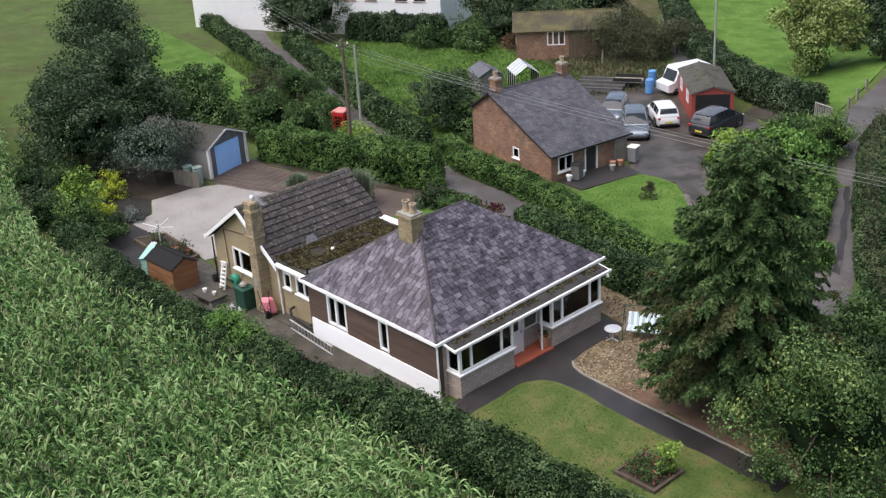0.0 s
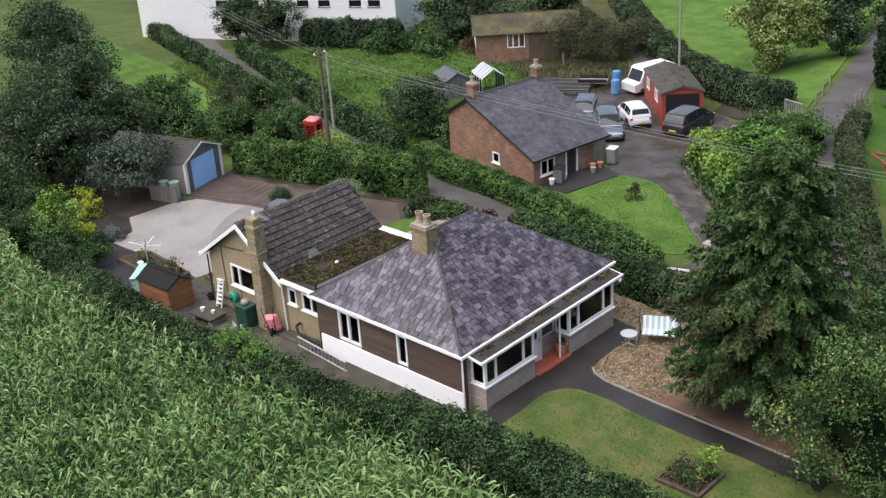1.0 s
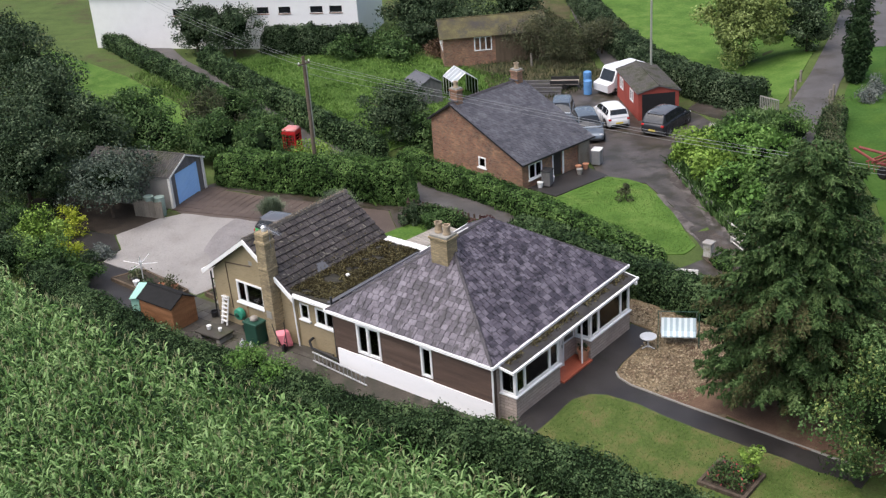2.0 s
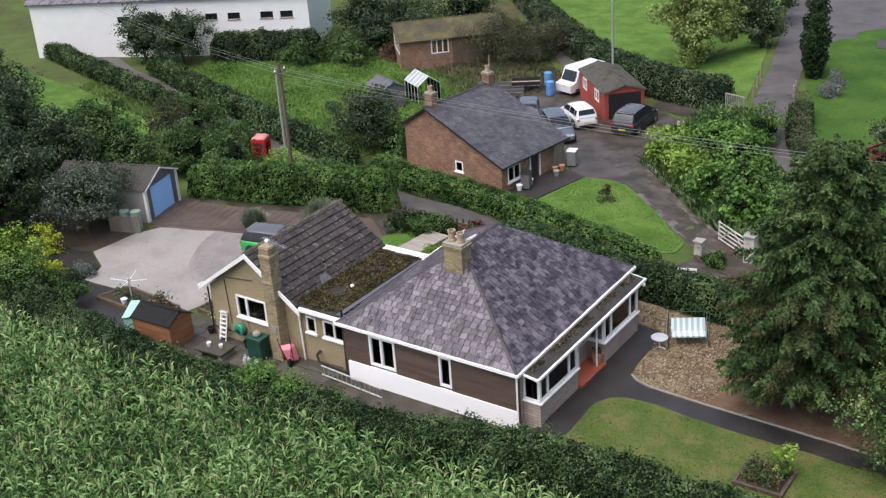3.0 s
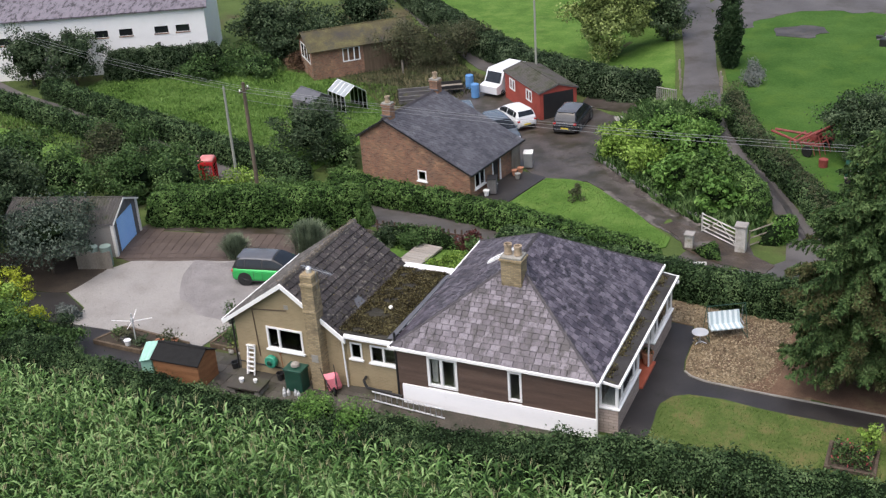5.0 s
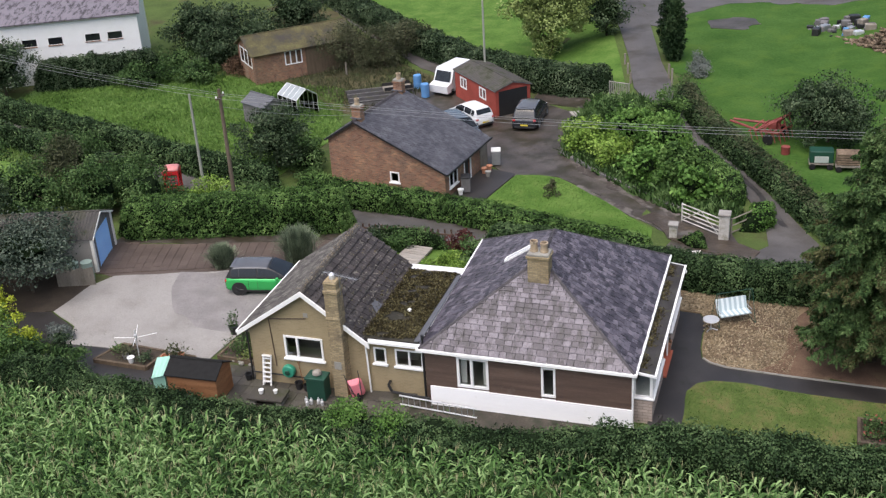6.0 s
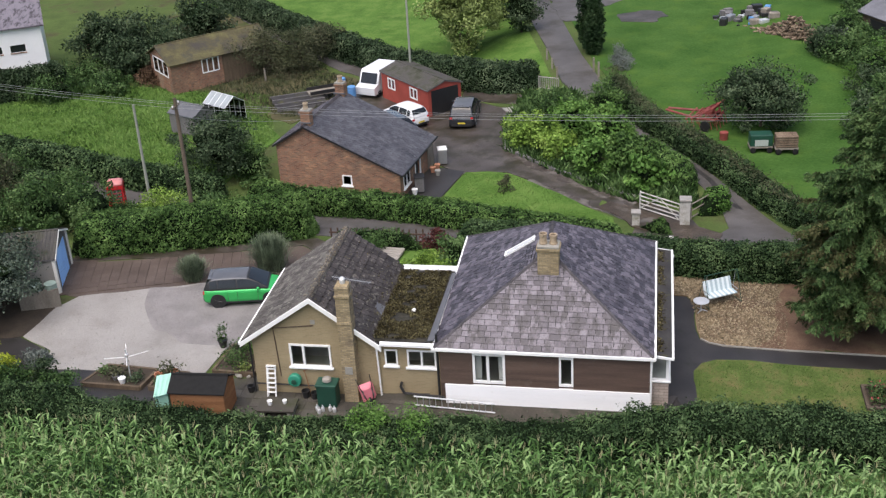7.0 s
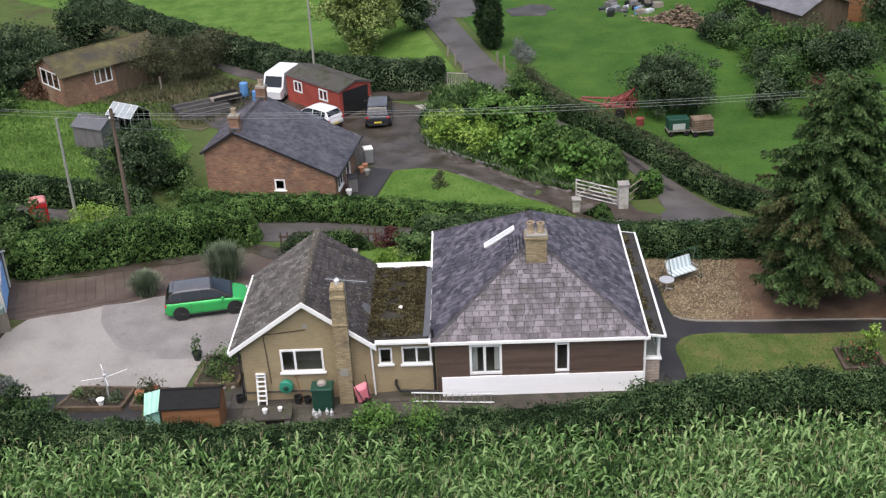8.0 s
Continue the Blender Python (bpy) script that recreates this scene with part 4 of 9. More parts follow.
def slate_slope(parent, corners, mat, course, width, single=0, name="slate", thick=0.012, lap=1.35, jitter=0.3, seed=1, underlay="slate_bed", gap=0.013, fade=0.0):
    """A roof slope: an underlay and courses of slates on it, the first ones as pieces of their own, the rest joined."""
    rnd = random.Random(seed)
    a = corners[0]
    u, w, n = roof_plane(corners[0], corners[1], corners[2], corners[-1])
    poly = [((c - a).dot(u), (c - a).dot(w)) for c in corners]
    bm = B()
    slab(bm, [c - n * 0.02 for c in corners], n * 0.09)
    bmesh.ops.recalc_face_normals(bm, faces=bm.faces[:])
    slope = part("roof_slope", bm, M[underlay], parent)
    top = max(p[1] for p in poly)
    verts, faces = [], []
    v, row, made = 0.0, 0, 0
    while v < top - 0.05:
        step = course * (1 + fade * (0.5 - v / top))
        span = clip_span(poly, v + step * 0.5)
        if span:
            x = span[0] - width * (0.5 if row % 2 else 0.0) * rnd.uniform(0.7, 1.2)
            while x < span[1]:
                wd = width * (1 + fade * (0.5 - v / top)) * rnd.uniform(1 - jitter, 1 + jitter)
                l0, r0 = max(x + gap, span[0]), min(x + wd - gap, span[1])
                if r0 - l0 > 0.05:
                    lift = rnd.uniform(0.004, 0.016)
                    v1 = min(v + step * lap, top)
                    s2 = clip_span(poly, min(v + step, top - 0.001)) or span
                    dv = rnd.uniform(-0.012, 0.012)
                    corners4 = []
                    for uu, vv, hh in ((l0, v + dv, thick + lift), (r0, v + dv + rnd.uniform(-0.006, 0.006), thick + lift), (min(r0, max(s2[1], l0 + 0.02)), v1, 0.002), (max(l0, min(s2[0], r0 - 0.02)), v1, 0.002)):
                        corners4.append(a + u * uu + w * vv + n * hh)
                    low = [c - n * (thick + lift) for c in corners4[:2]]
                    if made < single:
                        me = bpy.data.meshes.new(name)
                        me.from_pydata(corners4 + low, [], [(0, 1, 2, 3), (4, 5, 1, 0), (4, 0, 3), (5, 2, 1)])
                        me.materials.append(mat)
                        ob = new(name, me)
                        ob.parent = slope
                        made += 1
                    else:
                        k = len(verts)
                        verts += corners4 + low
                        faces += [(k, k + 1, k + 2, k + 3), (k + 4, k + 5, k + 1, k), (k + 4, k, k + 3), (k + 5, k + 2, k + 1)]
                x += wd
        v += step
        row += 1
    if verts:
        me = bpy.data.meshes.new("slate_field")
        me.from_pydata(verts, [], faces)
        me.materials.append(FIELD.get(mat.name, mat))
        ob = new("slate_field", me)
        ob.parent = slope
        ob["kind"] = "stuff"
    return slope


def hip_line(parent, a, b, mat, n, half=0.13, rise=0.07, name="hip_tile"):
    """Capping tiles along a hip or ridge, lapped end over end."""
    a, b = Vector(a), Vector(b)
    d = (b - a) / n
    side = d.cross(Vector((0, 0, 1))).normalized()
    up = side.cross(d).normalized()
    for i in range(n):
        p = a + d * i
        q = p + d * 1.06
        bm = B()
        rows = []
        for c, e in ((p, 0.018), (q, 0.0)):
            rows.append([bm.verts.new(c + side * s * half + up * (rise * h + e)) for s, h in ((-1, -0.9), (-0.45, 0.55), (0, 1.0), (0.45, 0.55), (1, -0.9))])
        for k in range(4):
            bm.faces.new((rows[0][k], rows[0][k + 1], rows[1][k + 1], rows[1][k]))
        bm.faces.new(rows[0][::-1])
        part(name, bm, mat, parent)


slate_slope(house, [EAVE["sw"], EAVE["se"], RS], M["slate"], 0.215, 0.3, 260, seed=3, thick=0.018, fade=0.5)
slate_slope(house, [EAVE["se"], EAVE["ne"], RN, RS], M["slate"], 0.215, 0.3, seed=4, thick=0.018, fade=0.5)
slate_slope(house, [EAVE["nw"], EAVE["sw"], RS, RN], M["slate"], 0.215, 0.3, seed=5, thick=0.018, fade=0.5)
slate_slope(house, [EAVE["ne"], EAVE["nw"], RN], M["slate"], 0.215, 0.3, seed=6, thick=0.018, fade=0.5)
for c, r in (("se", RS), ("sw", RS), ("ne", RN), ("nw", RN)):
    hip_line(house, EAVE[c], r, M["ridge"], 22, 0.085, 0.035)
hip_line(house, RS, RN, M["ridge"], 6, 0.12, 0.06, name="ridge_tile")
for a, b in (("sw", "se"), ("se", "ne"), ("nw", "sw")):
    p, q = EAVE[a].copy(), EAVE[b].copy()
    d = (q - p).normalized()
    out = d.cross(Vector((0, 0, 1)))
    bm = B()
    slab(bm, [p + out * 0.1 - d * 0.08, q + out * 0.1 + d * 0.08, q + d * 0.08 - out * 0.03, p - d * 0.08 - out * 0.03], Vector((0, 0, 0.11)))
    part("gutter", bm, M["white"], house, "white plastic gutter")
    bm = B()
    slab(bm, [p - out * 0.0 + Vector((0, 0, -0.05)), q + Vector((0, 0, -0.05)), q - out * 0.22 + Vector((0, 0, -0.05)), p - out * 0.22 + Vector((0, 0, -0.05))], Vector((0, 0, 0.06)))
    part("soffit", bm, M["white"], house)


def chimney(parent, x, y, wx, wy, z0, z1, pots, name="chimney", mat="chimbrick"):
    st = new(name)
    st.parent = parent
    part("chimney_shaft", box(B(), x - wx / 2, x + wx / 2, y - wy / 2, y + wy / 2, z0, z1), M[mat], st)
    part("oversail", box(B(), x - wx / 2 - 0.06, x + wx / 2 + 0.06, y - wy / 2 - 0.06, y + wy / 2 + 0.06, z1, z1 + 0.1, bevel=0.015), M[mat], st)
    part("oversail", box(B(), x - wx / 2 - 0.02, x + wx / 2 + 0.02, y - wy / 2 - 0.02, y + wy / 2 + 0.02, z1 + 0.1, z1 + 0.2, bevel=0.02), M["concrete"], st)
    for dx, dy, h in pots:
        bm = B()
        lathe(bm, [(0.16, 0), (0.175, 0.05), (0.15, 0.12), (0.14, h - 0.12), (0.165, h - 0.1), (0.17, h), (0.12, h), (0.115, h - 0.25)], 16, pose(x + dx, y + dy, z1 + 0.19))
        part("chimney_pot", bm, M["pot"], st, smooth=False)
    bm = B()
    box(bm, x - wx / 2 - 0.09, x + wx / 2 + 0.09, y - wy / 2 - 0.1, y - wy / 2 + 0.02, z0 + 0.38, z0 + 0.44)
    part("lead_flashing", bm, M["lead"], st)
    return st


chimney(house, -4.33, 2.76, 0.86, 0.66, 4.1, 5.72, [(-0.22, 0, 0.46), (0.2, 0, 0.42)])
# roof light on the western slope
bm = B()
wu, ww, wnn = roof_plane(EAVE["nw"], EAVE["sw"], RS, RN)
mid = Vector((-5.75, 5.2, 4.47))
for s, e in ((-0.2, -0.16), (0.16, 0.2)):
    slab(bm, [mid + wu * s + ww * -0.72 + wnn * 0.12, mid + wu * e + ww * -0.72 + wnn * 0.12, mid + wu * e + ww * 0.72 + wnn * 0.12, mid + wu * s + ww * 0.72 + wnn * 0.12], wnn * 0.2)
for s, e in ((-0.78, -0.7), (0.7, 0.78)):
    slab(bm, [mid + wu * -0.2 + ww * s + wnn * 0.123, mid + wu * 0.2 + ww * s + wnn * 0.123, mid + wu * 0.2 + ww * e + wnn * 0.123, mid + wu * -0.2 + ww * e + wnn * 0.123], wnn * 0.2)
bmesh.ops.recalc_face_normals(bm, faces=bm.faces[:])
rl = part("roof_light", bm, M["white"], house, "white-framed roof light")
# opaque pale pane: the white sky it reflects is put into its colour
bm = B()
slab(bm, [mid + wu * -0.16 + ww * -0.7 + wnn * 0.1, mid + wu * 0.16 + ww * -0.7 + wnn * 0.1, mid + wu * 0.16 + ww * 0.7 + wnn * 0.1, mid + wu * -0.16 + ww * 0.7 + wnn * 0.1], wnn * 0.1)
part("pane", bm, M["lens_and_glare"], rl)
# down pipe at the front corner
bm = B()
tube(bm, (-0.02, -0.02, 2.32), (-0.08, 0.08, 2.1), 0.04)
tube(bm, (-0.08, 0.08, 2.12), (-0.08, 0.08, -0.15), 0.04)
tube(bm, (-0.08, 0.08, -0.13), (0.06, 0.02, -0.24), 0.04)
part("down_pipe", bm, M["white"], house)

# lean-to roof and bays on the front
bay = new("bay_front")
bay.parent = house
ZS, ZN = 2.22, 2.36
bm = B()
slab(bm, [Vector((0.72, 0.32, ZS)), Vector((0.72, 9.5, ZN)), Vector((-0.1, 9.5, ZN + 0.12)), Vector((-0.1, 0.32, ZS + 0.12))], Vector((0, 0, 0.07)))
part("bay_roof", bm, M["darkfelt"], bay, "dark mossy slate strip")
bm = B()
slab(bm, [Vector((0.71, 0.25, ZS + 0.02)), Vector((0.8, 0.25, ZS + 0.02)), Vector((0.8, 9.56, ZN + 0.02)), Vector((0.71, 9.56, ZN + 0.02))], Vector((0, 0, 0.1)))
part("gutter", bm, M["white"], bay)
for y in (0.27, 9.5):
    zz = ZS if y < 1 else ZN
    bm = B()
    slab(bm, [Vector((-0.1, y, zz + 0.13)), Vector((0.71, y, zz + 0.01)), Vector((0.71, y + 0.05, zz + 0.01)), Vector((-0.1, y + 0.05, zz + 0.13))], Vector((0, 0, 0.1)))
    part("fascia", bm, M["white"], bay)
for y0, y1, zt in ((0.6, 3.62, 2.13), (5.9, 9.05, 2.25)):
    part("bay_base", box(B(), -0.14, 0.62, y0, y1, -0.4, 0.9), M["stone"], bay, "pinkish coursed stone base")
    part("window_sill", box(B(), -0.14, 0.7, y0 - 0.07, y1 + 0.07, 0.9, 0.97, bevel=0.015), M["white"], bay)
    part("bay_lintel", box(B(), -0.14, 0.62, y0, y1, zt, zt + 0.06), M["white"], bay)
    for y in (y0, y1 - 0.12):
        part("bay_post", box(B(), 0.5, 0.62, y, y + 0.12, 0.97, zt), M["white"], bay)
    inner = (y0 + (y1 - y0) * 0.22, y0 + (y1 - y0) * 0.78)
    for y in inner:
        part("mullion", box(B(), 0.53, 0.61, y - 0.05, y + 0.05, 0.97, zt), M["white"], bay)
    for zr in (0.97, zt - 0.1):
        part("rail", box(B(), 0.52, 0.605, y0 + 0.12, y1 - 0.12, zr, zr + 0.1), M["white"], bay)
    for y in (y0 + 0.01, y1 - 0.08):
        part("rail", box(B(), -0.05, 0.5, y, y + 0.07, 0.97, 1.06), M["white"], bay)
    ys = [y0 + 0.12, *inner, y1 - 0.12]
    for a, b in zip(ys, ys[1:]):
        pane = part("pane", box(B(), 0.56, 0.57, a, b, 0.97, zt), M["glass"], bay)
        pane.visible_shadow = False
    for y in (y0 + 0.04, y1 - 0.05):
        pane = part("pane", box(B(), -0.1, 0.5, y, y + 0.01, 0.97, zt), M["glass"], bay)
        pane.visible_shadow = False
        part("mullion", box(B(), -0.14, -0.05, y - 0.03, y + 0.04, 0.97, zt), M["white"], bay)
    part("inner_sill", box(B(), -0.14, 0.5, y0 + 0.12, y1 - 0.12, 0.9, 0.985), M["cream"], bay)
part("quarry_step", box(B(), -0.14, 0.75, 3.7, 5.85, -0.1, 0.1, bevel=0.02), M["redtile"], bay, "red quarry-tiled porch step")
bm = B()
tube(bm, (0.55, 5.35, 0.1), (0.55, 5.35, 2.25), 0.04)
part("porch_post", bm, M["white"], bay)
fd = new("front_door")
fd.parent = house
part("door_leaf", box(B(), -0.02, 0.03, 3.8, 4.7, 0.12, 2.1, bevel=0.008), M["white"], fd, "white panelled door")
part("pane", box(B(), 0.031, 0.036, 4.02, 4.48, 1.2, 1.95), M["carglass"], fd)
bm = B()
box(bm, -0.06, 0.05, 3.72, 3.79, 0.1, 2.17)
box(bm, -0.06, 0.05, 4.71, 4.78, 0.1, 2.17)
box(bm, -0.06, 0.05, 3.79, 4.71, 2.11, 2.17)
part("door_frame", bm, M["white"], fd)
part("door_handle", box(B(), 0.03, 0.07, 4.62, 4.66, 1.0, 1.14, bevel=0.005), M["steel"], fd)
window_unit("window", house, 4.95, 5.8, 0.95, 2.1, -0.15, "y", 1, (), 0.06, False, 0.04)
bm = B()
lathe(bm, [(0.05, 0), (0.07, 0.03), (0.07, 0.13), (0.04, 0.17)], 10, pose(0.78, 9.3, 2.1))
part("outside_lamp", bm, M["white"], house)

# ---- the extension with its gable, and the flat-roofed link ----
annex = thing("extension", "buff brick gabled extension with dark concrete-tiled roof", "extension")
GX0, GX1, GY0, GY1 = -16.72, -11.2, 0.52, 6.9
AX, AZ = -13.95, 4.33
AWIN = (-15.1, -13.3, 0.92, 2.02)
bm = B()
wall_with_holes(bm, GX0, GX1, -0.8, 2.1, [AWIN], "x", GY0, GY0 + 0.25)
prism(bm, [(GX0, 2.1), (GX1, 2.1), (GX1, 2.2), (AX, AZ - 0.12), (GX0, 2.16)], "y", GY0, GY0 + 0.25)
part("wall", bm, M["yellow"], annex)
bm = B()
prism(bm, [(GX0, -0.9), (GX1, -0.9), (GX1, 2.2), (AX, AZ - 0.12), (GX0, 2.16)], "y", GY1 - 0.25, GY1)
part("wall", bm, M["yellow"], annex)
part("wall", box(B(), GX0, GX0 + 0.25, GY0 + 0.25, GY1 - 0.25, -0.8, 2.16), M["yellow"], annex)
part("floor", box(B(), GX0 + 0.25, -8.62, GY0 + 0.25, GY1 - 0.25, -0.2, -0.05), M["room"], annex)
part("partition", box(B(), GX1, GX1 + 0.1, GY0 + 0.25, GY1 - 0.25, -0.05, 2.2), M["room"], annex)
part("partition", box(B(), GX0 + 0.25, -8.64, 2.9, 3.0, -0.05, 2.2), M["room"], annex)
window_unit("window", annex, *AWIN, GY0, "x", -1, (0.34,), 0.085, True, 0.05)
ZE = 2.12
slate_slope(annex, [Vector((-17.1, 6.98, ZE)), Vector((-17.1, 0.28, ZE)), Vector((AX, 0.28, AZ)), Vector((AX, 6.98, AZ))], M["tile_w"], 0.33, 0.36, 0, "roof_tile", 0.05, 1.12, 0.02, 11, gap=0.012)
slate_slope(annex, [Vector((-11.05, 0.28, 2.2)), Vector((-11.05, 6.98, 2.2)), Vector((AX, 6.98, AZ)), Vector((AX, 0.28, AZ))], M["tile"], 0.35, 0.36, 220, "roof_tile", 0.055, 1.12, 0.02, 12, gap=0.012)
hip_line(annex, (AX, 0.28, AZ + 0.02), (AX, 6.98, AZ + 0.02), M["tile_w"], 15, 0.15, 0.09, "ridge_tile")
for x0, z0, x1, z1 in ((-17.15, ZE - 0.03, AX, AZ), (AX, AZ, -11.05, 2.17)):
    bm = B()
    prism(bm, [(x0, z0 + 0.03), (x1, z1 + 0.03), (x1, z1 - 0.19), (x0, z0 - 0.17)], "y", 0.2, 0.28)
    part("bargeboard", bm, M["white"], annex, "white painted bargeboard")
bm = B()
box(bm, -17.22, -17.1, 0.24, 7.0, ZE - 0.1, ZE + 0.02)
part("gutter", bm, M["white"], annex)
bm = B()
tube(bm, (-16.8, 0.44, 2.05), (-16.8, 0.44, -0.45), 0.04)
part("down_pipe", bm, M["black"], annex, "black plastic down pipe")
for x0, x1, z0, z1 in ((-14.05, -13.85, 3.0, 3.2),):
    part("air_vent", box(B(), x0, x1, 0.5, 0.53, z0, z1), M["concrete"], annex)
bm = B()
tube(bm, (-13.95, 0.49, 2.95), (-15.7, 0.49, 2.75), 0.02, n=6)
tube(bm, (-15.7, 0.49, 2.75), (-15.6, 0.49, 0.4), 0.02, n=6)
part("cable_run", bm, M["board"], annex)
# tall external chimney breast on the gable
st = new("chimney")
st.parent = annex
bm = B()
box(bm, -12.72, -12.12, -0.06, 0.515, -0.8, 3.4)
part("breast", bm, M["chimbrick"], st)
bm = B()
lathe(bm, [(0.46, 3.4), (0.42, 3.5), (0.4, 4.55), (0.45, 4.6), (0.45, 4.7), (0.39, 4.76), (0.39, 5.0), (0.42, 5.03), (0.36, 5.12)], 4, pose(-12.42, 0.23, 0, 0, 0, 45))
part("chimney_shaft", bm, M["chimbrick"], st)
bm = B()
lathe(bm, [(0.11, 0), (0.12, 0.1), (0.1, 0.2), (0.13, 0.22), (0.05, 0.3)], 10, pose(-12.42, 0.28, 5.1))
part("chimney_pot", bm, M["alu"], st)
part("soot_door", box(B(), -12.58, -12.26, -0.085, -0.06, 1.0, 1.35), M["concrete"], st)
# television aerial
ae = thing("tv_aerial", "grey metal television aerial strapped to the brick chimney", "aerial")
bm = B()
tube(bm, (-12.12, 0.3, 4.4), (-12.12, 0.3, 5.3), 0.018, n=6)
part("mast", bm, M["steel"], ae)
bm = B()
tube(bm, (-12.9, 0.5, 5.28), (-11.2, 0.1, 5.28), 0.014, n=6)
for i in range(18):
    x = -12.85 + i * 0.095
    y = 0.49 - i * 0.0225
    tube(bm, (x - 0.04, y - 0.16, 5.28), (x + 0.04, y + 0.16, 5.28), 0.006, n=4)
part("boom", bm, M["steel"], ae)

link = thing("flat_roofed_link", "buff brick link with moss-covered flat felt roof", "extension")
SWIN, KWIN = (-11.0, -10.45, 1.15, 1.93), (-10.05, -8.82, 1.12, 1.95)
part("wall", wall_with_holes(B(), GX1, -8.62, -0.7, 2.26, [SWIN, KWIN], "x", GY0 + 0.03, GY0 + 0.25), M["yellow"], link)
part("wall", box(B(), GX1, -8.62, 6.4, 6.6, -0.9, 2.3), M["yellow"], link)
window_unit("window", link, *SWIN, GY0 + 0.03, "x", -1, (), 0.07, True, 0.04)
window_unit("window", link, *KWIN, GY0 + 0.03, "x", -1, (0.5,), 0.075, True, 0.04)
bm = B()
nx, ny = 20, 48
grid = [[bm.verts.new((-11.55 + 2.9 * i / nx, 0.34 + 6.3 * j / ny, 2.45 + 0.05 * noise.noise(Vector((i * 0.5, j * 0.5, 0))) + 0.045 * max(0, noise.noise(Vector((i * 1.3, j * 1.3, 5))))) ) for i in range(nx + 1)] for j in range(ny + 1)]
for j in range(ny):
    for i in range(nx):
        bm.faces.new((grid[j][i], grid[j][i + 1], grid[j + 1][i + 1], grid[j + 1][i]))
part("flat_roof", bm, M["felt"], link, "moss and lichen on felt")
part("roof_deck", box(B(), -11.6, -8.64, 0.34, 6.66, 2.28, 2.39), M["darkfelt"], link)
part("fascia", box(B(), -11.1, -8.72, 0.24, 0.34, 2.26, 2.42), M["white"], link)
bm = B()
box(bm, -11.05, -8.7, 0.14, 0.24, 2.3, 2.4)
part("gutter", bm, M["white"], link)
part("fascia", box(B(), -11.45, -8.7, 6.62, 7.05, 2.3, 2.5), M["white"], link, "white plastic rear roof edge")
bm = B()
slab(bm, [Vector((-9.12, 0.4, 2.5)), Vector((-8.84, 0.4, 2.53)), Vector((-8.84, 6.3, 2.58)), Vector((-9.05, 6.3, 2.52))], Vector((0, 0, 0.03)))
part("lead_flashing", bm, M["lead"], link)
bm = B()
u, w, n = roof_plane(Vector((-11.05, 0.28, 2.2)), Vector((-11.05, 6.98, 2.2)), None, Vector((AX, 0.28, AZ)))
c = Vector((-11.55, 2.7, 2.2 + 0.5 * (AZ - 2.2) / 2.9))
slab(bm, [c - u * 0.45 - w * 0.1 + n * 0.07, c + u * 0.25 - w * 0.1 + n * 0.07, c + u * 0.25 + w * 0.3 + n * 0.07, c - u * 0.2 + w * 0.3 + n * 0.07], n * 0.03)
part("lead_patch", bm, M["lead"], annex)
bm = B()
lathe(bm, [(0.09, 0), (0.11, 0.05), (0.06, 0.12)], 8, pose(-10.13, 2.8, 2.48))
part("roof_vent", bm, M["white"], link)
bm = B()
tube(bm, (-11.05, 0.19, 2.32), (-11.3, 0.42, 2.12), 0.04)
tube(bm, (-11.3, 0.42, 2.12), (-11.25, 0.45, -0.3), 0.04)
part("down_pipe", bm, M["white"], link)
bm = B()
tube(bm, (-8.72, 0.3, 2.9), (-8.72, 0.3, -0.3), 0.055)
part("soil_pipe", bm, M["black"], link)
bm = B()
tube(bm, (-10.35, 0.5, 0.35), (-10.35, 0.25, 0.3), 0.06)
tube(bm, (-10.35, 0.25, 0.3), (-10.2, 0.2, 0.02), 0.06)
tube(bm, (-10.2, 0.2, 0.02), (-8.5, 0.1, -0.02), 0.06)
part("waste_pipe", bm, M["black"], link)
# moss and lichen on the flat roof and along the front strip
n = 21000
mx = -11.5 + 2.75 * RNG.random(n)
my = 0.45 + 6.1 * RNG.random(n)
keep = np.array([noise.noise(Vector((a * 1.1, b * 1.1, 4))) + 0.5 * noise.noise(Vector((a * 3.5, b * 3.5, 8))) for a, b in zip(mx, my)]) > -0.36
keep &= ~(mx > -9.12)
P = np.stack([mx, my, np.full(n, 2.5)], axis=1)[keep]
P[:, 2] += 0.05 * RNG.random(len(P))
quads("moss", leaf_quads(P, np.tile([0, 0, 1.0], (len(P), 1)), 0.058, 0.8, 0.5), M["moss"], link)["kind"] = "stuff"
n = 1500
my = 0.5 + 8.8 * RNG.random(n)
mx = 0.22 + 0.16 * RNG.normal(size=n) * 0.6
keep = (np.array([noise.noise(Vector((b * 1.3, 2, 4))) for b in my]) > -0.15) & (mx < 0.6) & (mx > -0.02)
P = np.stack([mx, my, ZS + (ZN - ZS) * (my - 0.32) / 9.2 + 0.12 * (0.72 - mx) / 0.82 + 0.015], axis=1)[keep]
quads("moss", leaf_quads(P, np.tile([0, 0, 1.0], (len(P), 1)), 0.07, 0.8, 0.5), M["moss"], bay)["kind"] = "stuff"
n = 1600
tt, ty = RNG.random(n), 0.35 + 6.5 * RNG.random(n)
tx = AX + (-11.05 - AX) * tt
P = np.stack([tx, ty, AZ + (2.2 - AZ) * tt + 0.1], axis=1)
keep = RNG.random(n) < 0.25 + 0.5 * (tt > 0.75)
quads("moss", leaf_quads(P[keep], np.tile([0.5, 0, 0.8], (keep.sum(), 1)), 0.06, 0.8, 0.4), M["moss"], annex)["kind"] = "stuff"
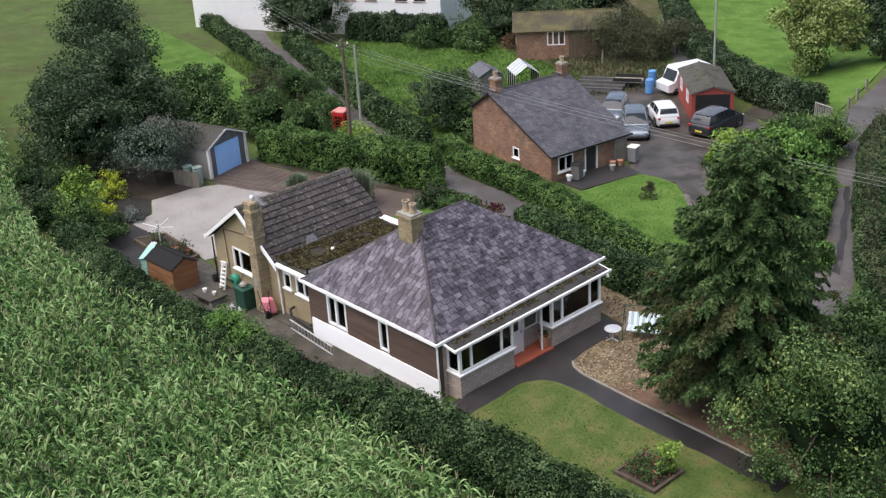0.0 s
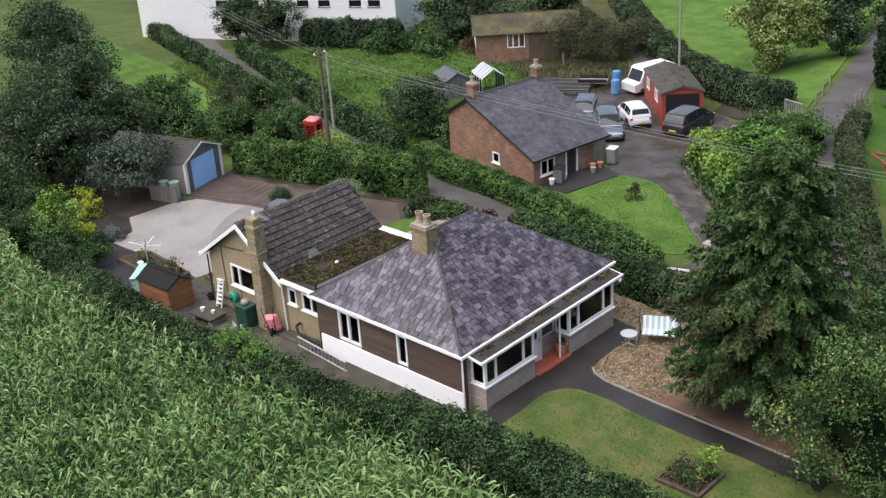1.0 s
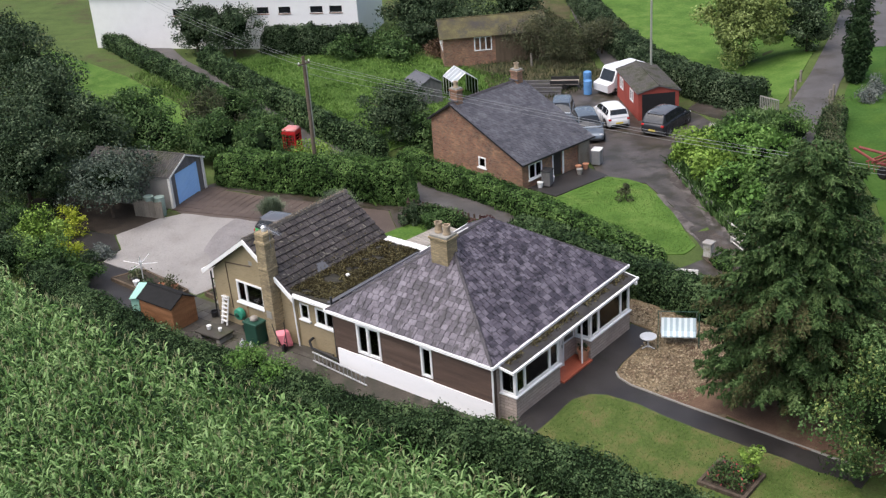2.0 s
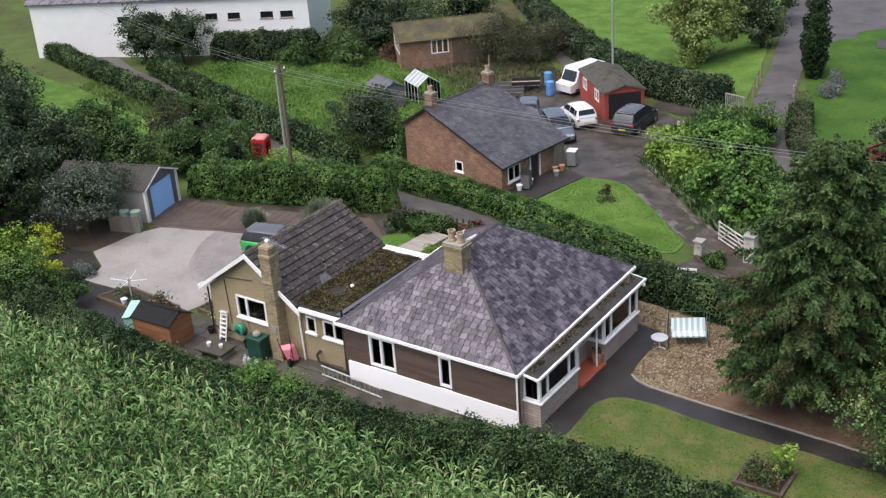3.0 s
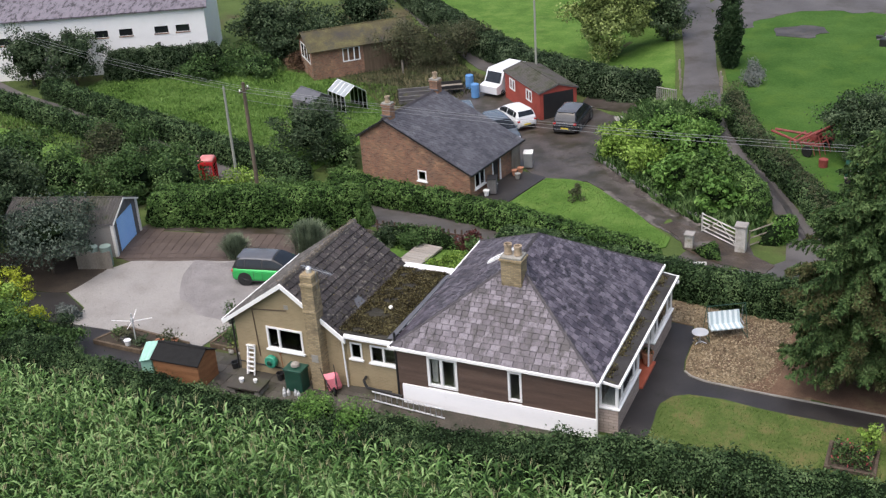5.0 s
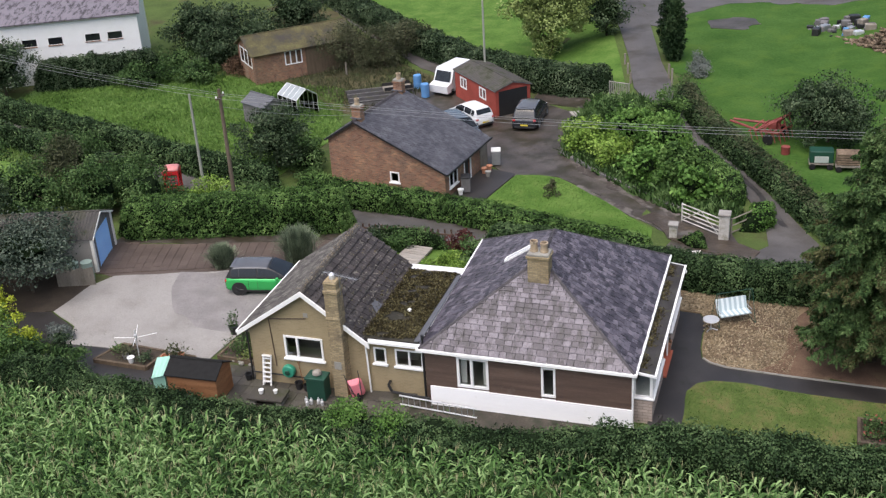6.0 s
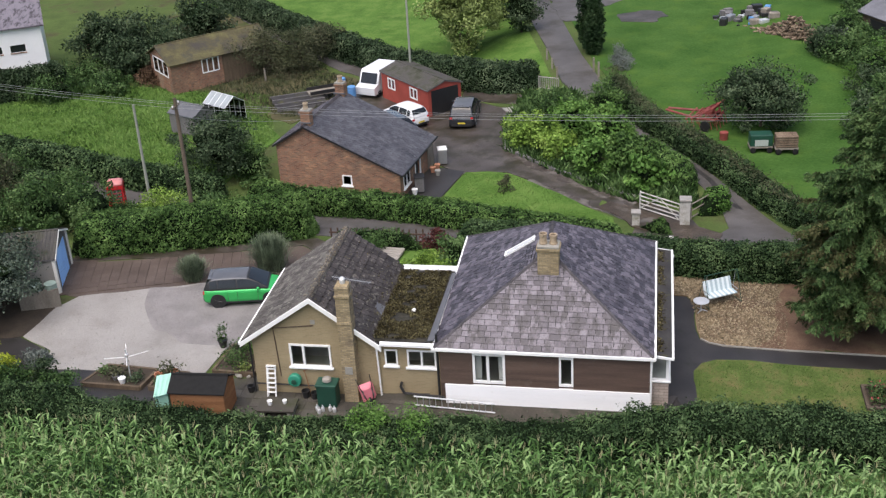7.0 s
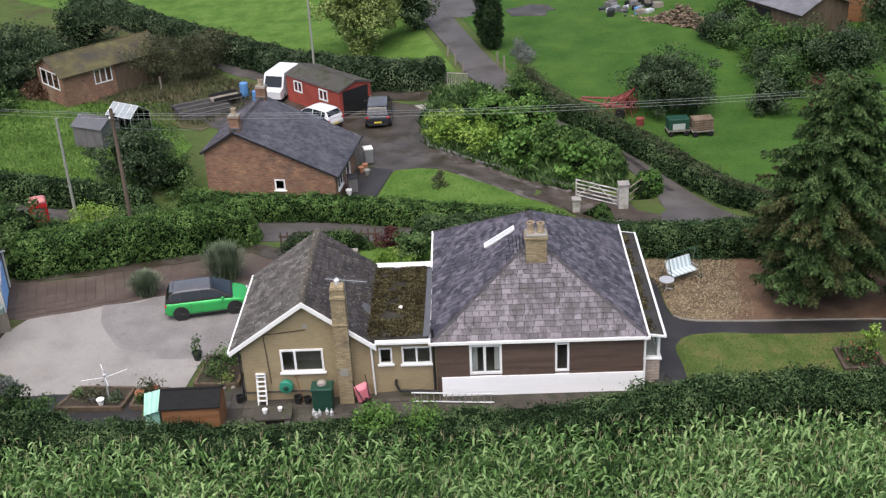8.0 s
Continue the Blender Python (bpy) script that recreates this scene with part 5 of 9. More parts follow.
P = np.stack([AX + 0.1 * RNG.normal(size=700) * 0.8, 0.3 + 6.6 * RNG.random(700), np.full(700, AZ + 0.1)], axis=1)
quads("moss", leaf_quads(P, np.tile([0, 0, 1.0], (700, 1)), 0.045, 0.8, 0.5), M["stones"], annex)["kind"] = "stuff"


# ---- hedges, trees and crops ----
def path_points(pts, step):
    out = []
    for a, b in zip(pts, pts[1:]):
        a, b = Vector(a), Vector(b)
        k = max(1, int((b - a).length / step))
        out += [a.lerp(b, i / k) for i in range(k)]
    return out + [Vector(pts[-1])]


def hedge(name, pts, width, height, mat, label, density=90, size=0.11, rough=0.25, trim=0.6, category="hedge"):
    """A hedge along a line: a near-black core that paints in the inner shade, and a skin of leaves, with an uneven top
    and sides. pts may carry a height factor as third value.
    """
    flat = [(p[0], p[1]) for p in pts]
    fac = [p[2] if len(p) > 2 else 1.0 for p in pts]
    line = path_points(flat, 0.5)
    seg = [(Vector(b) - Vector(a)).length for a, b in zip(flat, flat[1:])]
    total = sum(seg)
    profile = [(-0.5, 0.0), (-0.52, 0.35), (-0.5, 0.75), (-0.38, 0.95), (-0.15, 1.0), (0.15, 1.0), (0.38, 0.95), (0.5, 0.75), (0.52, 0.35), (0.5, 0.0)]
    rings, run = [], 0.0
    for i, p in enumerate(line):
        q = line[min(i + 1, len(line) - 1)] - line[max(i - 1, 0)]
        side = Vector((q.y, -q.x)).normalized()
        if i:
            run += (p - line[i - 1]).length
        f, acc = fac[-1], 0.0
        for k, s in enumerate(seg):
            if run <= acc + s:
                f = fac[k] + (fac[k + 1] - fac[k]) * (run - acc) / s
                break
            acc += s
        end = min(1.0, 0.1 + max(0.0, min(run, total - run) * 1.1) ** 0.6)
        ring = []
        for a, h in profile:
            d = 1 + rough * noise.noise(Vector((p.x * 0.6 + a * 3, p.y * 0.6, h * 2))) + rough * 0.6 * noise.noise(Vector((p.x * 2 + a * 3, p.y * 2, h * 4 + 7)))
            c = p + side * (a * width * d * end)
            ring.append((c.x, c.y, ground_z(c.x, c.y) - 0.05 + h * height * f * end * (1 + (d - 1) * 0.7)))
        rings.append(ring)
    R = np.array(rings)
    top = thing(name, label, category)
    n, m = R.shape[:2]
    ctr = R.mean(axis=1, keepdims=True)
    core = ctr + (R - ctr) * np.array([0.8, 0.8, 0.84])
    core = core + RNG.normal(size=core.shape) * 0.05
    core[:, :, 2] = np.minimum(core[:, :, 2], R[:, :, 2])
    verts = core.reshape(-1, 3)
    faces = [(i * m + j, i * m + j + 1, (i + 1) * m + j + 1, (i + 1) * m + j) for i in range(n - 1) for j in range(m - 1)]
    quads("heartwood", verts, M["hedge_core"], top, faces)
    a, b, c, d = R[:-1, :-1], R[:-1, 1:], R[1:, 1:], R[1:, :-1]
    cr = np.cross(b - a, d - a)
    area = np.linalg.norm(cr, axis=2).ravel()
    nr = unit(-cr.reshape(-1, 3))
    lumps = int(area.sum() * (9 + 9 * trim))
    per = int(density * 1.9 / (9 + 9 * trim))
    pick = RNG.choice(len(area), size=lumps, p=area / area.sum())
    s, t = RNG.random((2, lumps, 1))
    A, Bq, C, D = (q.reshape(-1, 3)[pick] for q in (a, b, c, d))
    P = (A * (1 - s) + Bq * s) * (1 - t) + (D * (1 - s) + C * s) * t
    out = nr[pick]
    mid = ctr.mean(axis=1)
    flip = ((P - mid[np.minimum(pick // (m - 1), n - 1)]) * out).sum() < 0
    if flip:
        out = -out
    # each shoot is a small dome of leaves standing out from the core
    dome = ((0.3 - 0.18 * trim) * (0.65 + 0.7 * RNG.random((lumps, 1, 1))))
    off = unit(RNG.normal(size=(lumps, per, 3)) + out[:, None, :] * 0.7)
    push = 0.14 * (1.4 - trim) * np.array([max(-0.25, noise.noise(Vector(p) * 1.3)) for p in P])[:, None] + RNG.normal(size=(lumps, 1)) * 0.03 * (1.5 - trim)
    P = P + out * push
    L = P[:, None, :] + off * dome * (0.8 + 0.25 * RNG.random((lumps, per, 1))) - out[:, None, :] * dome * 0.55
    L, off = L.reshape(-1, 3), off.reshape(-1, 3)
    stray = RNG.random(len(L)) < 0.03 * (1.4 - trim)
    L[stray] += off[stray] * (RNG.random((stray.sum(), 1)) * 0.3 * (1.3 - trim))
    # and an even skin of leaves between the shoots
    more = int(area.sum() * density * 1.15)
    pick = RNG.choice(len(area), size=more, p=area / area.sum())
    s, t = RNG.random((2, more, 1))
    A, Bq, C, D = (q.reshape(-1, 3)[pick] for q in (a, b, c, d))
    face = -nr[pick] if flip else nr[pick]
    skin = (A * (1 - s) + Bq * s) * (1 - t) + (D * (1 - s) + C * s) * t - face * (0.02 + 0.09 * RNG.random((more, 1)))
    L, off = np.concatenate([L, skin]), np.concatenate([off, face])
    quads("foliage", leaf_quads(L, off + np.array([0, 0, 0.2]), size * 0.88, 0.68, 0.55), mat, top)
    return top


def clumps(centres, radius, per, size, aspect=0.55, squash=0.7, droop=0.3):
    k = len(centres)
    off = RNG.normal(size=(k, per, 3))
    off = unit(off) * (RNG.random((k, per, 1)) ** 0.3) * (1 + 0.35 * (RNG.random((k, per, 1)) < 0.12))
    r = (radius * (0.6 + 0.8 * RNG.random((k, 1, 1))))
    P = centres[:, None, :] + off * r * np.array([1, 1, squash])
    out = off + np.array([0, 0, 0.35])
    return leaf_quads(P.reshape(-1, 3), unit(out.reshape(-1, 3)), size, aspect, 0.62, droop)


def tree(name, x, y, height, spread, mat, label, crown_from=0.25, trunk=0.16, clump_n=70, per=90, size=0.16, lean=(0, 0), category="tree", shape=1.0, squash=0.7, second=None, z=None):
    """A broad-leaved tree or bush: tapered trunk, limbs, and a crown of leaf clumps with gaps between them."""
    z0 = (ground_z(x, y) if z is None else z) - 0.05
    t = thing(name, label, category)
    rnd = random.Random(int(abs(x * 37 + y * 91) * 10))
    cz = z0 + height * (crown_from + (1 - crown_from) * 0.45)
    hz = height * (1 - crown_from) * 0.55
    cen = []
    while len(cen) < clump_n:
        v = Vector((rnd.gauss(0, 1), rnd.gauss(0, 1), rnd.gauss(0, 1))).normalized() * (rnd.random() ** 0.38)
        bulge = 1 + 0.55 * noise.noise(Vector((v.x * 1.9 + x, v.y * 1.9 + y, v.z * 1.9)))
        taper = 1 - 0.25 * shape * max(0, v.z)
        cen.append((x + lean[0] * (v.z + 1) * 0.5 + v.x * spread * bulge * taper, y + lean[1] * (v.z + 1) * 0.5 + v.y * spread * bulge * taper, cz + v.z * hz * bulge))
    cen = np.array(cen)
    cen[:, 2] = np.maximum(cen[:, 2], z0 + 0.25)
    bm = B()
    top = Vector((x + lean[0] * 0.6, y + lean[1] * 0.6, z0 + height * 0.72))
    knee = Vector((x + rnd.uniform(-0.15, 0.15), y + rnd.uniform(-0.15, 0.15), z0 + height * max(0.12, crown_from * 0.9)))
    tube(bm, (x, y, z0 - 0.1), knee, trunk, trunk * 0.8, 9)
    tube(bm, knee, top, trunk * 0.8, trunk * 0.2, 8)
    for i in range(min(clump_n, 16)):
        c = Vector(cen[rnd.randrange(len(cen))])
        f = rnd.uniform(0.1, 0.8)
        s = knee.lerp(top, f)
        m2 = s.lerp(c, 0.55) + Vector((0, 0, 0.15))
        tube(bm, s, m2, trunk * 0.4 * (1 - f * 0.6), trunk * 0.2, 6)
        tube(bm, m2, c, trunk * 0.2, trunk * 0.06, 5)
    part("trunk", bm, M["bark"], t)
    # near-black lump added inside the crown to darken the gaps between leaves
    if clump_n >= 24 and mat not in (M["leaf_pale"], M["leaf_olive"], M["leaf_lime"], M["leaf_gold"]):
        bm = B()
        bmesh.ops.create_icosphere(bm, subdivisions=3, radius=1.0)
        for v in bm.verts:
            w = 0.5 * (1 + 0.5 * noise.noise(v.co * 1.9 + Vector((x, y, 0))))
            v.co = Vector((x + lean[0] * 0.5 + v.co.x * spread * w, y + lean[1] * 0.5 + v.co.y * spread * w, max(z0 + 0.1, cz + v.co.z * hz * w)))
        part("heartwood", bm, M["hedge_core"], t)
    r = spread * 0.3 * (70 / clump_n) ** 0.33
    quads("crown", clumps(cen, r, int(per * 1.2), size * 0.98, 0.62, squash=squash), mat, t)
    if second:
        k = cen[RNG.random(len(cen)) < second[1]]
        if len(k):
            quads("crown", clumps(k + np.array([0, 0, r * 0.35]), r * 0.8, per // 3, size, squash=squash), second[0], t)
    return t


def spruce(name, x, y, height, spread, label, mat="needle", tip="needle_brown", trunk=0.22, bare=0.06, tiers=30, seed=1, lean=0.0, full=0.62, fine=1.0, rise=0.0, skirt=0.6, nn=30):
    """A conifer: tiers of boughs on a straight trunk, each a drooping fan hung with sprays of needles."""
    z0 = ground_z(x, y) - 0.1
    t = thing(name, label, "tree")
    rnd = random.Random(seed)
    bm = B()
    tube(bm, (x, y, z0), (x + lean, y, z0 + height * 0.97), trunk, 0.03, 10)
    P, D, T = [], [], []
    for i in range(tiers):
        f = bare + (1 - bare) * (i / tiers) ** 0.95
        prof = min(1.0, (1 - f) ** full * 1.12) * (skirt + (1 - skirt) * min(1, f / 0.3)) + 0.05
        k = max(6, int(7 * (1 - f) + 6))
        a0 = rnd.uniform(0, 6.28)
        for j in range(k):
            ang = a0 + 6.283 * j / k + rnd.uniform(-0.3, 0.3)
            ln = spread * prof * rnd.uniform(0.68, 1.16) * (1 + 0.2 * noise.noise(Vector((math.cos(ang) * 1.5, math.sin(ang) * 1.5, f * 5))))
            d = np.array([math.cos(ang), math.sin(ang), 0.0])
            sd = np.array([-d[1], d[0], 0.0])
            root = np.array([x + lean * f, y, z0 + height * f + rnd.uniform(-0.15, 0.15)])
            sag = ln * (rnd.uniform(0.06, 0.24) * (1 - f * 0.8) * min(1.0, 0.15 + f * 1.7) - rise)
            if ln > 0.8:
                tube(bm, Vector(root), Vector(root + d * ln * 0.85 + np.array([0, 0, -sag * 0.6])), 0.035 * (1 - f) + 0.012, 0.008, 4, False)
            # feathered sprays: side twigs along the bough, set with needles on both sides, some hanging
            m = max(5, int(ln / 0.075 * fine))
            g = np.linspace(0.12, 1.0, m) + RNG.normal(size=m) * 0.01
            sign = np.where(np.arange(m) % 2, 1.0, -1.0)
            tl = (0.1 + 0.62 * min(1.0, ln / 2.4) * np.sqrt(np.maximum(0.02, 1.05 - g))) * (0.65 + 0.5 * RNG.random(m))
            zz = 0.12 * ln * g * (1 - g) - sag * g * g + 0.35 * ln * np.maximum(0.0, g - 0.7) ** 2 + RNG.normal(size=m) * 0.03
            C = root + d * (ln * g)[:, None] + np.array([0, 0, 1.0]) * zz[:, None]
            hang = np.where(RNG.random(m) < 0.4, -0.8, -0.15) - 0.25 * RNG.random(m)
            T0 = unit(d * 0.75 + sd * (sign * (0.45 + 0.45 * RNG.random(m)))[:, None] + np.array([0, 0, 1.0]) * hang[:, None])
            C, T1, tl = np.repeat(C, nn, axis=0), np.repeat(T0, nn, axis=0), np.repeat(tl, nn)
            n = len(C)
            q = RNG.random(n)
            P.append(C + T1 * (tl * q)[:, None] + np.array([0, 0, -0.3]) * (tl * q * q)[:, None] + RNG.normal(size=(n, 3)) * 0.022)
            D.append(T1 + 0.55 * RNG.normal(size=(n, 3)))
            g = np.repeat(g, nn)
            brown = f < 0.55 and rnd.random() < 0.42
            T.append((RNG.random(n) < (0.75 if brown else 0.03)) & (g > 0.35))
    part("trunk", bm, M["bark"], t)
    P, D, T = np.concatenate(P), unit(np.concatenate(D)), np.concatenate(T)
    up = np.array([0, 0, 1.0]) + 0.6 * RNG.normal(size=P.shape)
    W = unit(np.cross(D, up))
    s = (0.135 * (0.6 + 0.8 * RNG.random(len(P))))[:, None]
    Q = np.stack([P - D * s * 0.5, P + W * s * 0.24, P + D * s * 0.8, P - W * s * 0.24], axis=1)
    quads("foliage", Q[~T], M[mat], t)
    if T.any():
        quads("tip_foliage", Q[T], M[tip], t)
    return t


def maize():
    """A field of maize in rows beside the hedge, each plant a spray of arching blades round a stalk, with a tassel."""
    edge_x = [-75, -60, -48, -40, -33, -27, -21, -15, 20]
    edge_y = [10, 6.0, 2.6, 0.0, -2.5, -4.2, -4.8, -4.9, -4.7]
    px, py = [], []
    row = -21.0
    while row < 10:
        xs = np.arange(-74, 17, 0.2)
        xs = xs + RNG.normal(size=len(xs)) * 0.05
        ys = row + RNG.normal(size=len(xs)) * 0.06
        keep = (ys < np.interp(xs, edge_x, edge_y) + RNG.normal(size=len(xs)) * 0.1) & (ys > np.interp(xs, [-75, -45, -30, -22, -14, -6, 2, 8, 17], [0, -6, -10.5, -14, -16.5, -18, -14.5, -12.5, -11]))
        px.append(xs[keep])
        py.append(ys[keep])
        row += 0.7
    px, py = np.concatenate(px), np.concatenate(py)
    n = len(px)
    z0 = np.array([ground_z(a, b) for a, b in zip(px, py)])
    h = 1.95 + 0.25 * RNG.normal(size=n) * 0.5
    h += np.array([0.14 * noise.noise(Vector((a * 0.25, b * 0.25, 0))) for a, b in zip(px, py)])
    blades = 11
    t = np.linspace(0.3, 0.98, blades)[None, :] + 0.03 * RNG.normal(size=(n, blades))
    ang = (np.arange(blades) % 2 * np.pi)[None, :] + RNG.uniform(0, np.pi, n)[:, None] + 0.5 * RNG.normal(size=(n, blades))
    ln = (0.32 + 0.18 * RNG.random((n, blades))) * np.where(t > 0.85, 0.75, 1.0)
    up = 0.85 + 0.7 * RNG.random((n, blades)) + np.where(t > 0.8, 0.4, 0)
    base = np.stack([px[:, None] + 0 * t, py[:, None] + 0 * t, z0[:, None] + h[:, None] * t * 0.88], axis=2)
    d = np.stack([np.cos(ang), np.sin(ang), 0 * ang], axis=2)
    s = np.stack([-np.sin(ang), np.cos(ang), 0 * ang], axis=2)
    z = np.array([0, 0, 1.0])
    rows = []
    for g, wd in ((0.0, 0.022), (0.35, 0.042), (0.7, 0.034), (1.0, 0.005)):
        c = base + d * (ln * g)[:, :, None] + z * (ln * (up * g - 1.15 * g * g))[:, :, None]
        tw = z * (0.35 * wd * np.sin(ang * 3))[:, :, None]
        rows += [c - s * wd - tw, c + s * wd + tw]
    V = np.stack(rows, axis=2).reshape(-1, 8, 3)
    k = np.arange(len(V))[:, None, None] * 8
    F = (k + np.array([[0, 1, 3, 2], [2, 3, 5, 4], [4, 5, 7, 6]])[None]).reshape(-1, 4)
    crop = thing("maize_field", "tall green maize crop in rows with straw tassels", "maize", kind="stuff")
    quads("foliage", V, M["maize"], crop, F)["kind"] = "stuff"
    # stalks
    a = RNG.uniform(0, 6.28, n)
    foot = np.stack([px, py, z0], axis=1)
    head = foot + np.stack([0.05 * RNG.normal(size=n), 0.05 * RNG.normal(size=n), h * 0.95], axis=1)
    e = np.stack([np.cos(a), np.sin(a), 0 * a], axis=1) * 0.014
    quads("stalk_stand", np.stack([foot - e, foot + e, head + e * 0.5, head - e * 0.5], axis=1), M["maize"], crop)["kind"] = "stuff"
    # tassels
    keep = RNG.random(n) < 0.55
    hd = head[keep]
    m = len(hd)
    out = []
    for i in range(4):
        a = RNG.uniform(0, 6.28, m)
        dd = np.stack([np.cos(a) * 0.45, np.sin(a) * 0.45, np.ones(m)], axis=1) * (0.2 + 0.1 * RNG.random(m))[:, None]
        w = np.stack([-np.sin(a), np.cos(a), 0 * a], axis=1) * 0.009
        out.append(np.stack([hd - w, hd + w, hd + dd + w * 0.6, hd + dd - w * 0.6], axis=1))
    quads("tassel_stand", np.concatenate(out), M["tassel"], crop)["kind"] = "stuff"


maize()
# hedge between the maize and the bungalow
hedge("field_hedge", [(-28, -2.2, 0.8), (-25, -2.9, 0.95), (-20, -3.5, 0.82), (-16.5, -3.6, 0.72), (-13, -3.5, 0.66), (-10, -3.3, 0.66), (-7, -3.15, 0.7), (-4, -3.1, 0.76), (-2.4, -3.05, 0.85), (-0.6, -3.0, 1.12), (3, -2.9, 1.16), (8, -2.6, 1.1), (15, -2.3, 1.1)], 1.9, 1.75, M["leaf_hedge"], "dark green overgrown field hedge beside the maize", 130, 0.11, 0.35, 0.2)
for x, y, h, s in ((-10.9, -2.75, 1.75, 1.15), (-9.2, -2.75, 1.6, 1.05)):
    tree("garden_bush", x, y, h, s, M["leaf_fresh"], "bright green rounded bush in front of the hedge", 0.0, 0.05, 26, 130, 0.11, category="bush", squash=0.9)
hedge("drive_hedge", [(-31.4, 13.0, 0.95), (-27, 14.6, 1.0), (-23, 16.0, 1.05), (-20, 17.1, 1.1), (-18.7, 17.5, 1.1)], 2.4, 2.25, M["leaf_bright"], "tall clipped green hedge beside the block paving", 120, 0.12, 0.16, 0.8)
hedge("lane_hedge", [(-24.6, 22.6, 1.0), (-20, 21.0, 1.0), (-15, 20.4, 1.0), (-10, 18.9, 1.0), (-5, 17.2, 0.95), (-1.5, 15.9, 0.9)], 1.6, 1.45, M["leaf_bright"], "clipped green hedge along the lane before the cottage", 110, 0.12, 0.15, 0.85)
hedge("garden_hedge", [(-10.5, 15.6, 0.9), (-6, 14.1, 1.0), (-1, 12.9, 1.0), (3, 12.2, 1.0), (7, 11.9, 1.1), (14, 12.0, 1.2)], 1.9, 1.7, M["leaf_hedge"], "dark green garden hedge beside the lane", 110, 0.12, 0.2, 0.6)
hedge("far_lane_hedge", [(-58, 34.4, 1.0), (-49, 30.6, 1.0), (-41, 27.7, 1.0), (-32, 24.2, 1.0), (-26, 22.7, 0.9)], 1.6, 1.6, M["leaf_hedge"], "dark green hedge on the far side of the lane", 56, 0.17, 0.2, 0.7)
hedge("verge_hedge", [(-72, 34.4, 1.2), (-58, 29.6, 1.2), (-46, 26.1, 1.1), (-38, 23.1, 1.0), (-34.4, 21.4, 0.8)], 1.5, 1.25, M["leaf_hedge"], "low rough green hedge on the near side of the lane", 52, 0.17, 0.3, 0.3)
hedge("building_hedge", [(-46.6, 44.4, 1.0), (-51, 42.0, 1.0), (-56, 39.4, 1.0)], 1.6, 2.6, M["leaf_dark"], "dark rough hedge below the white building", 56, 0.17, 0.3, 0.4)
hedge("field_edge_hedge", [(-46, 74.5, 0.95), (-35.2, 62.4, 0.95), (-28.4, 55.3, 1.0), (-22.2, 50.0, 1.0), (-17, 46.7, 1.0), (-12.5, 44.3, 1.0), (-8.6, 42.5, 0.9)], 2.2, 2.1, M["leaf_dark"], "dark green hedge between the yard and the field", 50, 0.17, 0.2, 0.6)
EAST = [(-3.3, 42, 0.8), (-2.0, 37.4, 0.9), (0.2, 33.0, 1.0), (2.1, 29.4, 1.0), (4.0, 26.1, 1.0), (6.0, 22.7, 1.0), (7.9, 20.0, 1.0), (10, 18.2, 1.0), (14, 17.2, 1.0)]
eh = hedge("east_lane_hedge", EAST, 1.5, 1.3, M["leaf_hedge"], "brown-topped clipped hedge along the eastern lane", 90, 0.13, 0.12, 0.9)
line = path_points([p[:2] for p in EAST], 0.05)
P = np.repeat(np.array([[p.x, p.y, ground_z(p.x, p.y) + 1.3] for p in line]), 9, axis=0)
P += RNG.normal(size=P.shape) * np.array([0.38, 0.3, 0.05])
quads("clipped_top", leaf_quads(P, np.tile([0, 0, 1.0], (len(P), 1)), 0.12, 0.5, 0.7), M["leaf_olive"], eh)
hedge("bank_hedge", [(-1.5, 31.2, 0.9), (-0.3, 28.6, 1.0), (1.0, 25.9, 1.0), (2.2, 23.6, 0.9)], 1.3, 1.2, M["leaf_bright"], "clipped green hedge between the shrub bank and the lane", 110, 0.13, 0.15, 0.8)
hedge("pier_hedge", [(2.4, 20.9, 0.9), (3.6, 21.8, 1.0), (3.2, 23.4, 1.0)], 1.3, 1.1, M["leaf_fresh"], "clipped fresh green hedge beside the gate pier", 120, 0.11, 0.12, 0.9)
hedge("pier_hedge", [(-0.8, 19.3, 0.9), (0.1, 18.9, 1.0), (0.9, 18.2, 0.9)], 1.0, 0.8, M["leaf_bright"], "small clipped green hedge beside the low pier", 120, 0.11, 0.12, 0.9)
hedge("trellis_hedge", [(-17, 14.9, 0.85), (-14.5, 15.0, 1.0), (-12.4, 14.9, 0.9)], 0.7, 1.25, M["leaf_mid"], "variegated climber over a low trellis", 130, 0.11, 0.25, 0.3)

spruce("spruce_tree", 8.75, 6.9, 11.0, 3.3, "dense dark green spruce with drooping brown-tipped boughs", seed=4, lean=0.5, bare=0.13, trunk=0.32, tiers=40, full=0.42, skirt=0.55, nn=24)
tree("garden_tree", 14.2, 4.6, 5.6, 3.0, M["leaf_mid"], "grey-green garden tree at the end of the path", 0.05, 0.16, 110, 200, 0.12, second=(M["leaf_pale"], 0.4))
tree("lane_bush", 10.3, 13.6, 3.2, 1.7, M["leaf_mid"], "green bush beside the lane", 0.05, 0.08, 40, 110, 0.14, category="bush")


